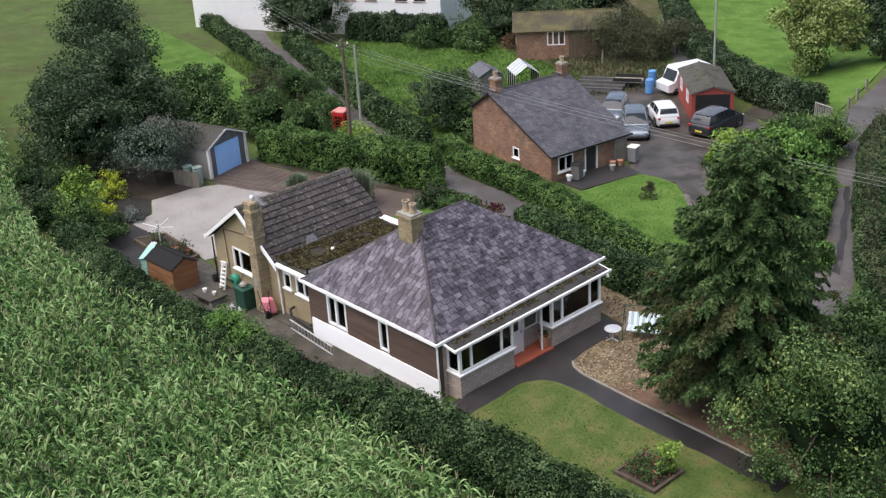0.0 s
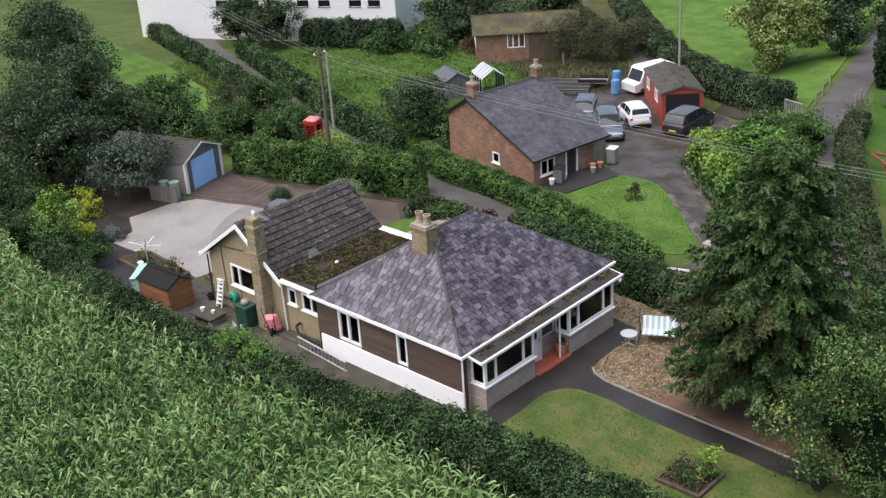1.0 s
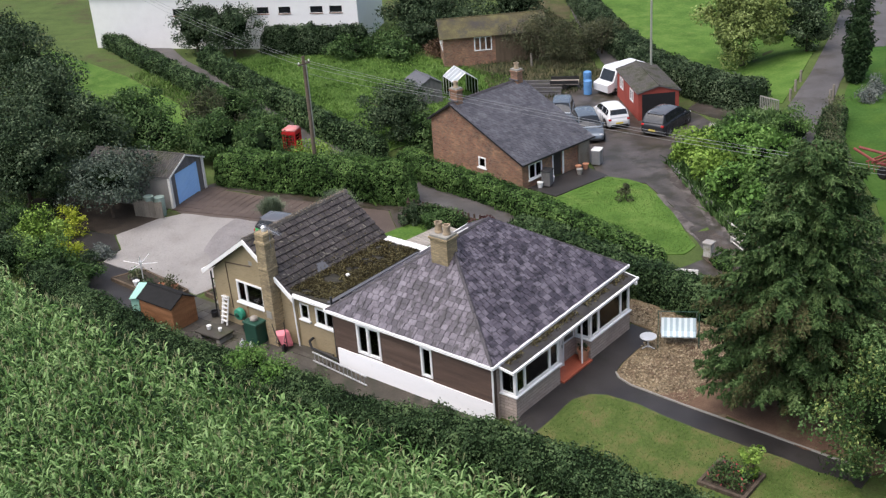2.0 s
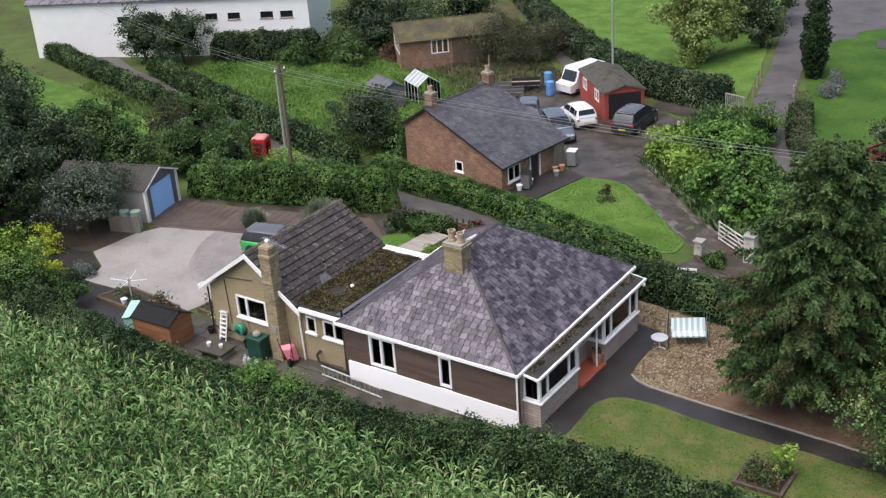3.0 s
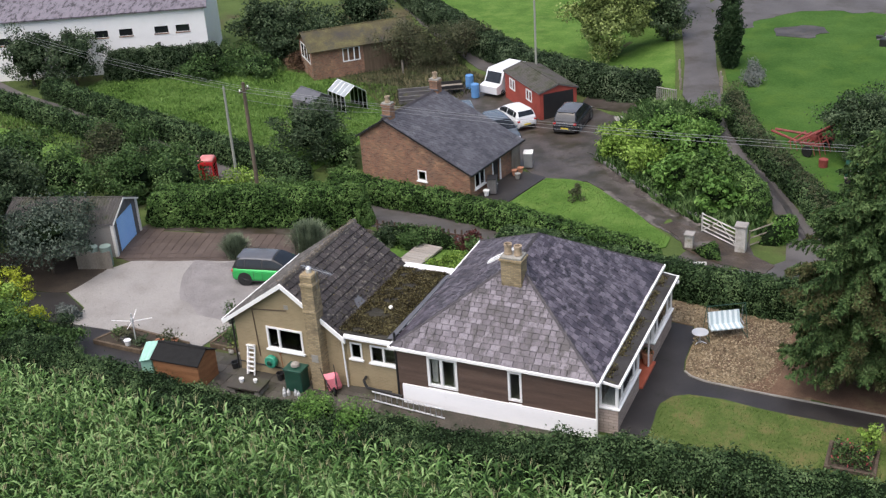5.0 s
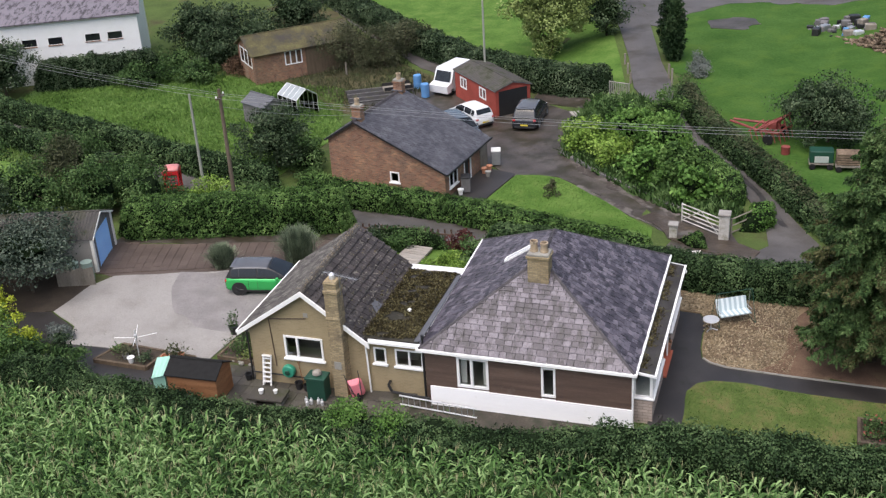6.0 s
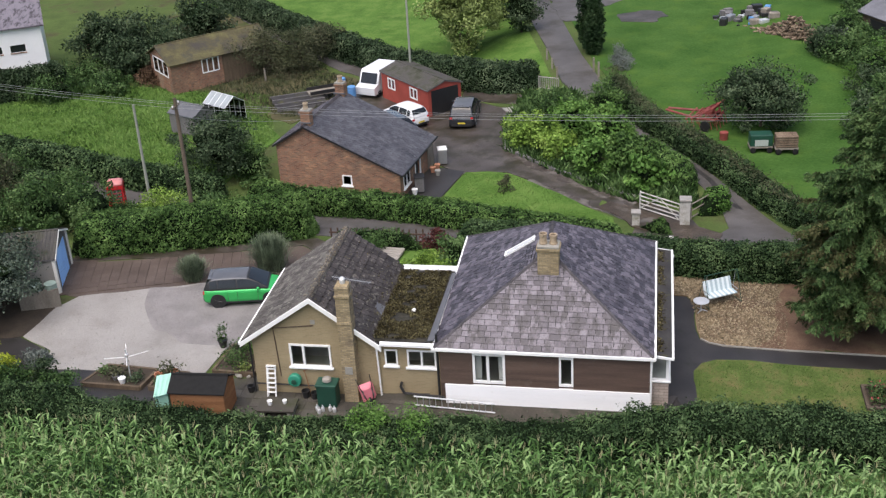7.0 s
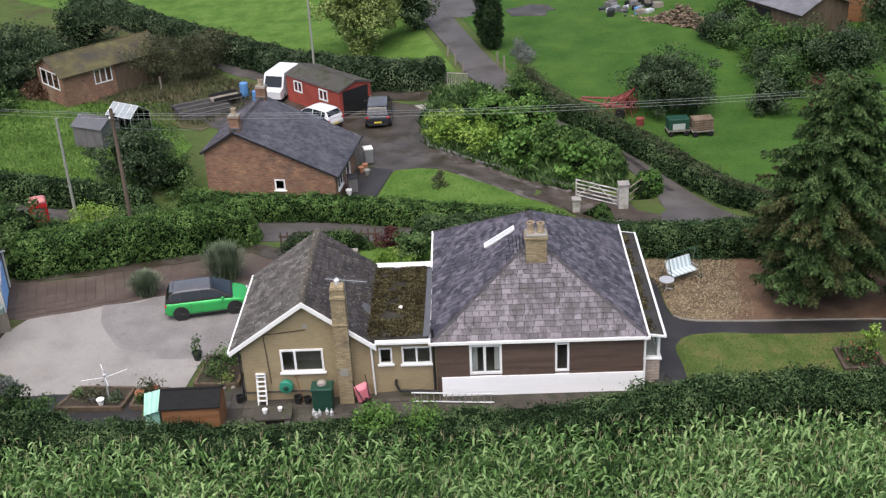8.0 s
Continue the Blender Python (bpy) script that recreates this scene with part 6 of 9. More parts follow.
# ---- vehicles ----
def spline(rows, x):
    """A smooth curve through rows of (x, values...), read at x."""
    rows = sorted(rows)
    x = max(rows[0][0], min(rows[-1][0], x))
    for k in range(len(rows) - 1):
        if x <= rows[k + 1][0] + 1e-9:
            break
    p0, p1, p2, p3 = rows[max(0, k - 1)], rows[k], rows[k + 1], rows[min(len(rows) - 1, k + 2)]
    h = p2[0] - p1[0]
    t = (x - p1[0]) / h
    out = []
    for i in range(1, len(p1)):
        m1 = (p2[i] - p0[i]) / max(1e-6, p2[0] - p0[0]) * h
        m2 = (p3[i] - p1[i]) / max(1e-6, p3[0] - p1[0]) * h
        out.append((2 * t ** 3 - 3 * t * t + 1) * p1[i] + (t ** 3 - 2 * t * t + t) * m1 + (3 * t * t - 2 * t ** 3) * p2[i] + (t ** 3 - t * t) * m2)
    return out


def car(name, label, paint, x, y, yaw, length=4.1, width=1.75, height=1.5, roof=None, cabin=None):
    """A small five-door car that faces its own +x: lofted lower body, rounded cabin with panes let into it, roof, wheels, lamps and plates."""
    c = thing(name, label, "car", at=pose(x, y, ground_z(x, y) + 0.03, 0, 0, yaw))
    L, W, K = length, width / 2, height / 1.5
    BELT = 0.94 * K
    hull = [(-0.5, 0.36, 0.66, 0.78), (-0.488, 0.27, 0.86, 0.88), (-0.46, 0.23, 0.93, 0.94), (-0.36, 0.21, 0.95, 0.985), (-0.1, 0.2, 0.94, 1.0), (0.15, 0.2, 0.925, 1.0), (0.28, 0.2, 0.89, 0.985), (0.37, 0.21, 0.82, 0.955), (0.44, 0.23, 0.72, 0.9), (0.482, 0.26, 0.6, 0.8), (0.5, 0.34, 0.48, 0.66)]
    side = [(0.90, 0.0), (0.985, 0.12), (1.0, 0.35), (0.985, 0.55), (1.0, 0.68), (0.965, 0.86), (0.9, 0.97), (0.7, 1.0), (0.35, 1.02), (0.0, 1.03)]
    bm = B()
    rings = []
    for i in range(37):
        f = -0.5 + i / 36
        zb, zt, w = spline(hull, f)
        zt *= K
        half = [(W * w * a, zb + (zt - zb) * b) for a, b in side]
        rings.append([bm.verts.new((f * L, yy, zz)) for yy, zz in half] + [bm.verts.new((f * L, -yy, zz)) for yy, zz in half[-2::-1]])
    for a, b in zip(rings, rings[1:]):
        n = len(a)
        for k in range(n):
            bm.faces.new((a[k], a[(k + 1) % n], b[(k + 1) % n], b[k]))
    bm.faces.new(rings[0])
    bm.faces.new(rings[-1][::-1])
    bmesh.ops.recalc_face_normals(bm, faces=bm.faces[:])
    part("body", bm, M[paint], c, smooth=True)
    crown = [(-0.486, 0.0), (-0.46, 0.3), (-0.43, 0.66), (-0.39, 0.9), (-0.3, 0.985), (-0.12, 1.0), (0.0, 0.98), (0.08, 0.9), (0.16, 0.62), (0.24, 0.28), (0.3, 0.0)]

    def skin(f, v, out=0.0):
        """A point of the cabin: f along the car, v from the belt line over the shoulder to the middle of the roof."""
        up = max(0.0, spline(crown, f)[0])
        top = BELT - 0.02 + (height - BELT + 0.02) * up
        wb = W * (0.925 - 0.12 * max(0.0, -0.4 - f) / 0.1)
        wr = wb + (W * 0.7 - wb) * up
        edge = BELT - 0.02 + (top - BELT + 0.02) * 0.92
        if v <= 0.6:
            g = v / 0.6
            yy, zz = wb + (wr - wb) * g ** 1.25, BELT - 0.02 + (edge - BELT + 0.02) * g
            return Vector((f * L, yy + out, zz + out * 0.4))
        g = (v - 0.6) / 0.4
        yy, zz = wr * (1 - g), edge + (top - edge) * math.sin(g * math.pi / 2)
        return Vector((f * L + (out if f > 0.08 else -out if f < -0.38 else 0), yy, zz + out))

    def sheet(fs, vs, out, mirror):
        bm = B()
        cols = []
        for f in fs:
            col = [skin(f, v, out) for v in vs]
            if mirror:
                col = col + [Vector((p.x, -p.y, p.z)) for p in col[-2::-1]]
            cols.append([bm.verts.new(p) for p in col])
        for a, b in zip(cols, cols[1:]):
            for k in range(len(a) - 1):
                bm.faces.new((a[k], b[k], b[k + 1], a[k + 1]))
        return bm

    def steps(a, b, n):
        return [a + (b - a) * i / n for i in range(n + 1)]

    part("cabin", sheet(steps(-0.486, 0.3, 40), steps(0, 1, 14), 0.0, True), M[cabin or paint], c, smooth=True)
    part("roof_panel", sheet(steps(-0.375, 0.05, 16), steps(0.56, 1, 6), 0.008, True), M[roof or paint], c, smooth=True)
    part("windscreen", sheet(steps(0.075, 0.275, 10), steps(0.62, 1, 6), 0.01, True), M["carglass"], c, smooth=True)
    part("rear_screen", sheet(steps(-0.462, -0.4, 6), steps(0.64, 1, 6), 0.012, True), M["carglass"], c, smooth=True)
    for s in (1, -1):
        for a, b in ((-0.4, -0.315), (-0.3, -0.085), (-0.065, 0.2)):
            bm = sheet(steps(a, b, 10), steps(0.1, 0.53, 4), 0.008, False)
            for v in bm.verts:
                v.co.y *= s
            part("side_window", bm, M["carglass"], c, smooth=True)
        for wx in (-0.315, 0.315):
            bm = B()
            lathe(bm, [(0.29, -0.1), (0.335, -0.07), (0.335, 0.07), (0.3, 0.105), (0.235, 0.1)], 24, pose(wx * L, s * (W - 0.1), 0.335, 90 if s < 0 else -90, 0, 0))
            wheel = part("wheel", bm, M["rubber"], c)
            bm = B()
            lathe(bm, [(0.235, 0.0), (0.235, 0.085), (0.2, 0.07), (0.06, 0.075)], 20, pose(wx * L, s * (W - 0.1), 0.335, 90 if s < 0 else -90, 0, 0))
            for i in range(5):
                a = 6.283 * i / 5
                tube(bm, (wx * L, s * (W + 0.0), 0.335), (wx * L + 0.21 * math.cos(a), s * (W + 0.0), 0.335 + 0.21 * math.sin(a)), 0.03, 0.022, 4)
            part("rim", bm, M["steel"] if paint != "paint_green" else M["black"], wheel)
            bm = B()
            lathe(bm, [(0.385, -0.02), (0.385, 0.016), (0.33, 0.017)], 24, pose(wx * L, s * (W - 0.006), 0.345, 90 if s < 0 else -90, 0, 0))
            part("wheel_arch", bm, M["black"], c)
        part("sill_trim", box(B(), -0.24 * L, 0.24 * L, s * W * 0.975 - 0.02, s * W * 0.975 + 0.02, 0.2, 0.3, bevel=0.015), M["black"], c)
        part("tail_lamp", box(B(), -0.497 * L, -0.455 * L, s * W * 0.78 - 0.1, s * W * 0.78 + 0.1, 0.7 * K, 0.83 * K, bevel=0.03), M["lamp_red"], c)
        part("head_lamp", box(B(), 0.425 * L, 0.478 * L, s * W * 0.68 - 0.15, s * W * 0.68 + 0.12, 0.57 * K, 0.67 * K, bevel=0.035), M["lens_and_glare"], c)
        part("door_mirror", box(B(), 0.165 * L, 0.2 * L, s * W * 1.04 - 0.09, s * W * 1.04 + 0.07, 0.92 * K, 1.03 * K, bevel=0.035), M[paint], c)
        for fx in (-0.19, -0.075, 0.17):
            part("door_seam", box(B(), fx * L - 0.006, fx * L + 0.006, s * W * 0.99 - 0.012, s * W * 0.99 + 0.012, 0.32, 0.84 * K), M["black"], c)
        for fx in (-0.15, 0.0):
            part("door_handle", box(B(), fx * L - 0.09, fx * L + 0.06, s * W * 0.995 - 0.01, s * W * 0.995 + 0.02, 0.75 * K, 0.78 * K, bevel=0.008), M[paint], c)
    part("number_plate", box(B(), -0.5 * L - 0.02, -0.49 * L, -0.26, 0.26, 0.46, 0.57), M["plate"], c)
    part("bumper", box(B(), -0.5 * L - 0.012, -0.465 * L, -W * 0.76, W * 0.76, 0.26, 0.43, bevel=0.035), M["black"], c)
    part("bumper", box(B(), 0.455 * L, 0.5 * L + 0.008, -W * 0.62, W * 0.62, 0.24, 0.4, bevel=0.035), M["black"], c)
    part("spoiler", box(B(), -0.425 * L, -0.375 * L, -W * 0.6, W * 0.6, height - 0.1, height - 0.055, bevel=0.015), M[roof or paint], c)
    return c


car("hatchback_car", "bright green hatchback with black roof parked on gravel", "paint_green", -19.85, 8.5, 11, 4.05, 1.74, 1.48, "paint_roof", "black")
car("hatchback_car", "small white hatchback parked beside the red garage", "paint_white", -17.75, 37.5, 140, 3.8, 1.68, 1.5)
car("estate_car", "dark grey sport utility car before the garage door", "paint_dark", -13.4, 37.7, 92, 4.4, 1.85, 1.66, "paint_roof")
car("saloon_car", "blue-silver car parked behind the cottage", "paint_silver", -17.5, 34.1, -48, 4.3, 1.8, 1.5)
car("saloon_car", "pale silver car half hidden behind the cottage roof", "paint_silver", -20.9, 36.0, -60, 3.9, 1.7, 1.45)


# ---- garages, sheds and the cottage ----
def ribs(bm, a, b, c, d, n, amp):
    """A corrugated sheet over four corners: a-b along the eave, d-c along the ridge."""
    nrm = (b - a).cross(d - a).normalized()
    if nrm.z < 0:
        nrm.negate()
    k = n * 4
    lo = [bm.verts.new(a.lerp(b, i / k) + nrm * amp * math.sin(2 * math.pi * i / 4 + 0.4)) for i in range(k + 1)]
    hi = [bm.verts.new(d.lerp(c, i / k) + nrm * amp * math.sin(2 * math.pi * i / 4 + 0.4)) for i in range(k + 1)]
    for i in range(k):
        bm.faces.new((lo[i], lo[i + 1], hi[i + 1], hi[i]))


def gabled(name, label, category, m, length, width, eave, rise, wall, roof_mat, over=0.15, ribbed=0, trim=None, skip_front=False, parent_kind=""):
    """A gabled shed in its own frame: front gable at x=0 facing +x, running to x=-length."""
    t = thing(name, label, category, at=m)
    w = width / 2
    part("wall", box(B(), -length, -0.0, -w, -w + 0.1, -0.3, eave), M[wall], t)
    part("wall", box(B(), -length, -0.0, w - 0.1, w, -0.3, eave), M[wall], t)
    bm = B()
    prism(bm, [(-w + 0.1, -0.3), (w - 0.1, -0.3), (w - 0.1, eave), (0, eave + rise * (1 - 0.1 / w)), (-w + 0.1, eave)], "x", -length, -length + 0.1)
    part("wall", bm, M[wall], t)
    if not skip_front:
        bm = B()
        prism(bm, [(-w + 0.1, -0.3), (w - 0.1, -0.3), (w - 0.1, eave), (0, eave + rise * (1 - 0.1 / w)), (-w + 0.1, eave)], "x", -0.1, 0)
        part("wall", bm, M[wall], t)
    sl = rise / w
    for s in (-1, 1):
        a = Vector((over, s * (w + over), eave - sl * over + 0.03))
        b = Vector((-length - over, s * (w + over), eave - sl * over + 0.03))
        c = Vector((-length - over, 0, eave + rise + 0.03))
        d = Vector((over, 0, eave + rise + 0.03))
        bm = B()
        if ribbed:
            ribs(bm, a, b, c, d, ribbed, 0.022)
            part("roof_sheet", bm, M[roof_mat], t)
            bm = B()
            slab(bm, [a - Vector((0, 0, 0.04)), b - Vector((0, 0, 0.04)), c - Vector((0, 0, 0.04)), d - Vector((0, 0, 0.04))], Vector((0, 0, 0.05)))
            bmesh.ops.recalc_face_normals(bm, faces=bm.faces[:])
            part("roof_deck", bm, M["gablegrey"], t)
        else:
            slab(bm, [a, b, c, d], Vector((0, 0, 0.05)))
            bmesh.ops.recalc_face_normals(bm, faces=bm.faces[:])
            part("roof_sheet", bm, M[roof_mat], t)
        if trim:
            bm = B()
            q = Vector((0, 0, 0.11))
            slab(bm, [a + Vector((0.03, 0, 0.02)), a + Vector((-0.02, 0, 0.02)), d + Vector((-0.02, 0, 0.02)), d + Vector((0.03, 0, 0.02))], q)
            bmesh.ops.recalc_face_normals(bm, faces=bm.faces[:])
            part("bargeboard", bm, M[trim], t)
    bm = B()
    tube(bm, (over, 0, eave + rise + 0.03), (-length - over, 0, eave + rise + 0.03), 0.06, n=6)
    part("ridge_cap", bm, M[roof_mat], t)
    return t


gz = -0.5
GM = pose(-30.25, 9.95, gz, 0, 0, 16.7)
gar = gabled("garage", "concrete garage with sky-blue door and corrugated grey roof", "garage", GM, 6.2, 3.5, 2.12, 0.72, "pebble", "asbestos", 0.12, 34, None, True)
bm = B()
prism(bm, [(-1.65, 2.02), (1.65, 2.02), (1.65, 2.12), (0, 2.78), (-1.65, 2.12)], "x", -0.1, 0.0)
part("gable_panel", bm, M["gablegrey"], gar, "weathered dark grey gable boarding")
part("side_panel", box(B(), -0.1, 0, -1.62, -1.15, -0.3, 2.02), M["gablegrey"], gar)
part("side_panel", box(B(), -0.1, 0, 1.15, 1.62, -0.3, 2.02), M["gablegrey"], gar)
for s in (-1, 1):
    part("corner_post", box(B(), -0.1, 0.06, s * 1.7 - 0.1, s * 1.7 + 0.1, -0.3, 2.1), M["cream"], gar, "white painted concrete post")
door = part("garage_door", box(B(), -0.06, -0.02, -1.15, 1.15, 0.0, 1.98), M["blue"], gar, "sky-blue ribbed up-and-over door")
for i in range(19):
    yy = -1.1 + i * 0.122
    part("rib", box(B(), -0.019, 0.0, yy - 0.012, yy + 0.012, 0.05, 1.93), M["blue"], door)
for s in (-1, 1):
    bm = B()
    slab(bm, [Vector((0.15, s * 1.87, 2.06)), Vector((0.1, s * 1.87, 2.06)), Vector((0.1, 0, 2.86)), Vector((0.15, 0, 2.86))], Vector((0, 0, 0.1)))
    bmesh.ops.recalc_face_normals(bm, faces=bm.faces[:])
    part("bargeboard", bm, M["cream"], gar)
# boarded screen with water butts beside the garage
scr = thing("board_screen", "low silvered timber screen beside the garage", "screen", at=pose(-29.05, 7.0, gz, 0, 0, -72.5))
for i in range(11):
    part("plank", box(B(), -0.02 + 0.01 * (i % 2), 0.02 + 0.01 * (i % 2), -1.98 + i * 0.18, -1.81 + i * 0.18, -0.1, 1.05 + 0.05 * math.sin(i * 2.1)), M["oldwood"], scr)
for x, y in ((-30.25, 7.0), (-29.6, 7.28)):
    bm = B()
    lathe(bm, [(0.26, 0), (0.3, 0.3), (0.3, 1.05), (0.28, 1.15), (0.31, 1.16), (0.31, 1.22), (0.02, 1.24)], 16, pose(x, y, gz))
    tagged(part("water_butt", bm, M["butt"]), "pale grey-green plastic water butt behind the screen", "water butt", "water butts")

sm = pose(-17.45, -0.95, -0.48, 0, 0, 2)
shed = gabled("garden_shed", "small orange-brown timber shed with black felt roof", "shed", sm, 2.3, 1.45, 1.3, 0.4, "shedwood", "rubber", 0.08)
for i in range(11):
    part("plank", box(B(), 0.0, 0.02, -0.7 + i * 0.128, -0.58 + i * 0.128, -0.1, 1.3 + 0.36 * (1 - abs(-0.64 + i * 0.128) / 0.72)), M["shedwood"], shed)
bm = B()
for s in (-1, 1):
    ribs(bm, Vector((-2.38, s * 0.85, 1.27)), Vector((-3.0, s * 0.8, 1.05)), Vector((-3.05, 0, 1.6)), Vector((-2.38, 0, 1.76)), 3, 0.012)
box(bm, -3.0, -2.4, -0.7, 0.7, 0.1, 1.15)
sheet = part("tarpaulin", bm, M["mint"])
sheet.matrix_basis = sm
tagged(sheet, "pale mint green sheet draped over a heap beside the shed", "tarpaulin")

CM = pose(-15.05, 23.0, -1.78, 0, 0, -8)
cot = thing("cottage", "old red brick cottage with long slate catslide roof", "house", at=CM)
CW, CL, CR, CEH, CRH, CWH = 7.95, 6.2, -5.95, 2.05, 4.68, 3.4
def cottage_end(v0, v1, hole=None):
    bm = B()
    outline = [(-CW, -0.4), (0, -0.4), (0, CEH), (CR, CRH - 0.08), (-CW, CWH)]
    prism(bm, outline, "y", v0, v1)
    return bm
CWIN = (-3.75, -3.1, 0.95, 1.65)
bm = B()
wall_with_holes(bm, -CW, 0, -0.4, CEH, [CWIN], "x", 0, 0.3)
prism(bm, [(-CW, CEH), (0, CEH), (CR, CRH - 0.08), (-CW, CWH)], "y", 0.0, 0.3)
part("wall", bm, M["redbrick"], cot)
part("wall", cottage_end(CL - 0.3, CL), M["redbrick"], cot)
FW, FD = (0.55, 1.75, 0.75, 1.75), (2.75, 3.65, 0.0, 1.95)
part("wall", wall_with_holes(B(), 0.3, CL - 0.3, -0.4, CEH, [FW, FD], "y", -0.3, 0), M["redbrick"], cot)
part("wall", box(B(), -CW, -CW + 0.3, 0.3, CL - 0.3, -0.4, CWH), M["redbrick"], cot)
part("floor", box(B(), -CW + 0.3, -0.3, 0.3, CL - 0.3, -0.1, 0.02), M["dark"], cot)
window_unit("window", cot, *CWIN, 0, "x", -1, (), 0.09, True, 0.02)
window_unit("window", cot, *FW, 0, "y", 1, (0.5,), 0.09, True, 0.02)
bm = B()
box(bm, -0.05, 0.03, FD[0] - 0.08, FD[0] + 0.02, 0, 2.05)
box(bm, -0.05, 0.03, FD[1] - 0.02, FD[1] + 0.08, 0, 2.05)
box(bm, -0.05, 0.03, FD[0], FD[1], 1.95, 2.05)
cd = part("door_frame", bm, M["white"], cot)
part("door_leaf", box(B(), -0.2, -0.16, FD[0], FD[1], 0, 1.95), M["dark"], cd)
part("oak_post", box(B(), -0.02, 0.08, CL - 1.15, CL - 0.1, -0.2, CEH - 0.1), M["oldwood"], cot, "boarded brown corner panel")
slate_slope(cot, [Vector((0.25, -0.2, CEH - 0.1)), Vector((0.25, CL + 0.2, CEH - 0.1)), Vector((CR, CL + 0.2, CRH)), Vector((CR, -0.2, CRH))], material("blue_grey_slate", [(0.04, 0.04, 0.048), (0.072, 0.072, 0.084), (0.115, 0.115, 0.13)], scale=0.8, fine=18, rough=0.6, island=0.22, dirt=(0.19, 0.19, 0.2), dirt_scale=0.5, dirt_at=(0.58, 0.75)), 0.24, 0.3, 0, "slate", 0.01, 1.3, 0.1, 21)
slate_slope(cot, [Vector((-CW - 0.2, CL + 0.2, CWH - 0.1)), Vector((-CW - 0.2, -0.2, CWH - 0.1)), Vector((CR, -0.2, CRH)), Vector((CR, CL + 0.2, CRH))], M["slate"], 0.24, 0.3, 0, "slate", 0.01, 1.3, 0.1, 22)
hip_line(cot, (CR, -0.2, CRH + 0.02), (CR, CL + 0.2, CRH + 0.02), M["ridge"], 14, name="ridge_tile")
for v, h in ((0.45, 0.95), (CL - 0.3, 0.85)):
    chimney(cot, CR + 0.05, v, 0.6, 0.5, CRH - 0.3, CRH + h - 0.25, [(0, 0, 0.4)], mat="redbrick")
bm = B()
box(bm, 0.25, 0.34, -0.2, CL + 0.2, CEH - 0.16, CEH - 0.06)
part("gutter", bm, M["black"], cot)
part("porch_canopy", box(B(), 0, 0.2, FD[0] - 0.1, FD[1] + 0.1, CEH - 0.12, CEH - 0.06), M["oldwood"], cot)

# red garage
def two_point(p, q):
    a = math.atan2(q[1] - p[1], q[0] - p[0])
    return ((p[0] + q[0]) / 2, (p[1] + q[1]) / 2), math.degrees(a)
(rc, ra) = two_point((-16.14, 38.72), (-14.19, 40.64))
RM = pose(rc[0], rc[1], -2.05, 0, 0, ra - 90)
red = gabled("red_garage", "red boarded garage with mossy felt roof and black door", "garage", RM, 6.3, 2.9, 2.1, 0.42, "rust", "asbestos", 0.12, 26, None, True)
part("garage_door", box(B(), -0.05, 0.0, -1.2, 1.2, -0.1, 1.95), M["black"], red, "wide black door opening")
part("lintel", box(B(), -0.08, 0.01, -1.38, 1.38, 1.95, 2.12), M["rust"], red)
bm = B()
prism(bm, [(-1.36, 2.12), (1.36, 2.12), (0, 2.5)], "x", -0.08, 0.0)
part("gable_panel", bm, M["rust"], red)
for s in (-1, 1):
    part("jamb", box(B(), -0.08, 0.012, s * 1.3 - 0.11, s * 1.3 + 0.11, -0.2, 1.95), M["rust"], red)
for x in (-1.9, -4.9):
    window_unit("window", red, x - 0.5, x + 0.5, 0.95, 1.8, -1.45, "x", -1, (0.5,), 0.1, False, 0.04)

# white van behind the red garage
van = thing("camper_van", "old white camper van parked behind the red garage", "van", at=pose(-21.3, 44.7, -2.1, 0, 0, -108) @ Matrix.Diagonal((0.88, 0.88, 0.88, 1)))
bm = B()
prism(bm, [(-2.2, 0.35), (2.2, 0.35), (2.25, 1.0), (1.55, 1.2), (1.15, 2.1), (0.9, 2.25), (-2.0, 2.25), (-2.2, 2.1)], "y", -0.95, 0.95)
part("body", bm, M["paint_white"], van)
for s in (-1, 1):
    part("side_window", box(B(), -1.5, 0.6, s * 0.955 - 0.01, s * 0.955 + 0.01, 1.2, 1.8), M["carglass"], van)
    for x in (-1.4, 1.4):
        bm = B()
        lathe(bm, [(0.3, -0.1), (0.34, -0.05), (0.34, 0.05), (0.3, 0.1)], 14, pose(x, s * 0.85, 0.34, 90, 0, 0))
        part("wheel", bm, M["rubber"], van)
bm = B()
slab(bm, [Vector((1.62, -0.8, 1.22)), Vector((1.62, 0.8, 1.22)), Vector((1.22, 0.75, 2.05)), Vector((1.22, -0.75, 2.05))], Vector((-0.02, 0, -0.01)))
part("windscreen", bm, M["carglass"], van)
for x, y in ((-24.2, 44.6), (-22.9, 42.6)):
    bm = B()
    lathe(bm, [(0.28, 0), (0.32, 0.06), (0.32, 0.4), (0.34, 0.43), (0.32, 0.46), (0.32, 0.8), (0.34, 0.83), (0.32, 0.86), (0.32, 1.05), (0.27, 1.1)], 16, pose(x, y, ground_z(x, y)))
    tagged(part("plastic_drum", bm, M["drum"]), "blue plastic drum standing in the yard", "drum", "drums")
tr = thing("flat_trailer", "small dark trailer standing in the yard", "trailer", at=pose(-25.4, 43.2, -2.1, 0, 0, 30))
part("bed", box(B(), -1.1, 1.1, -0.6, 0.6, 0.4, 0.5, bevel=0.01), M["oldwood"], tr)
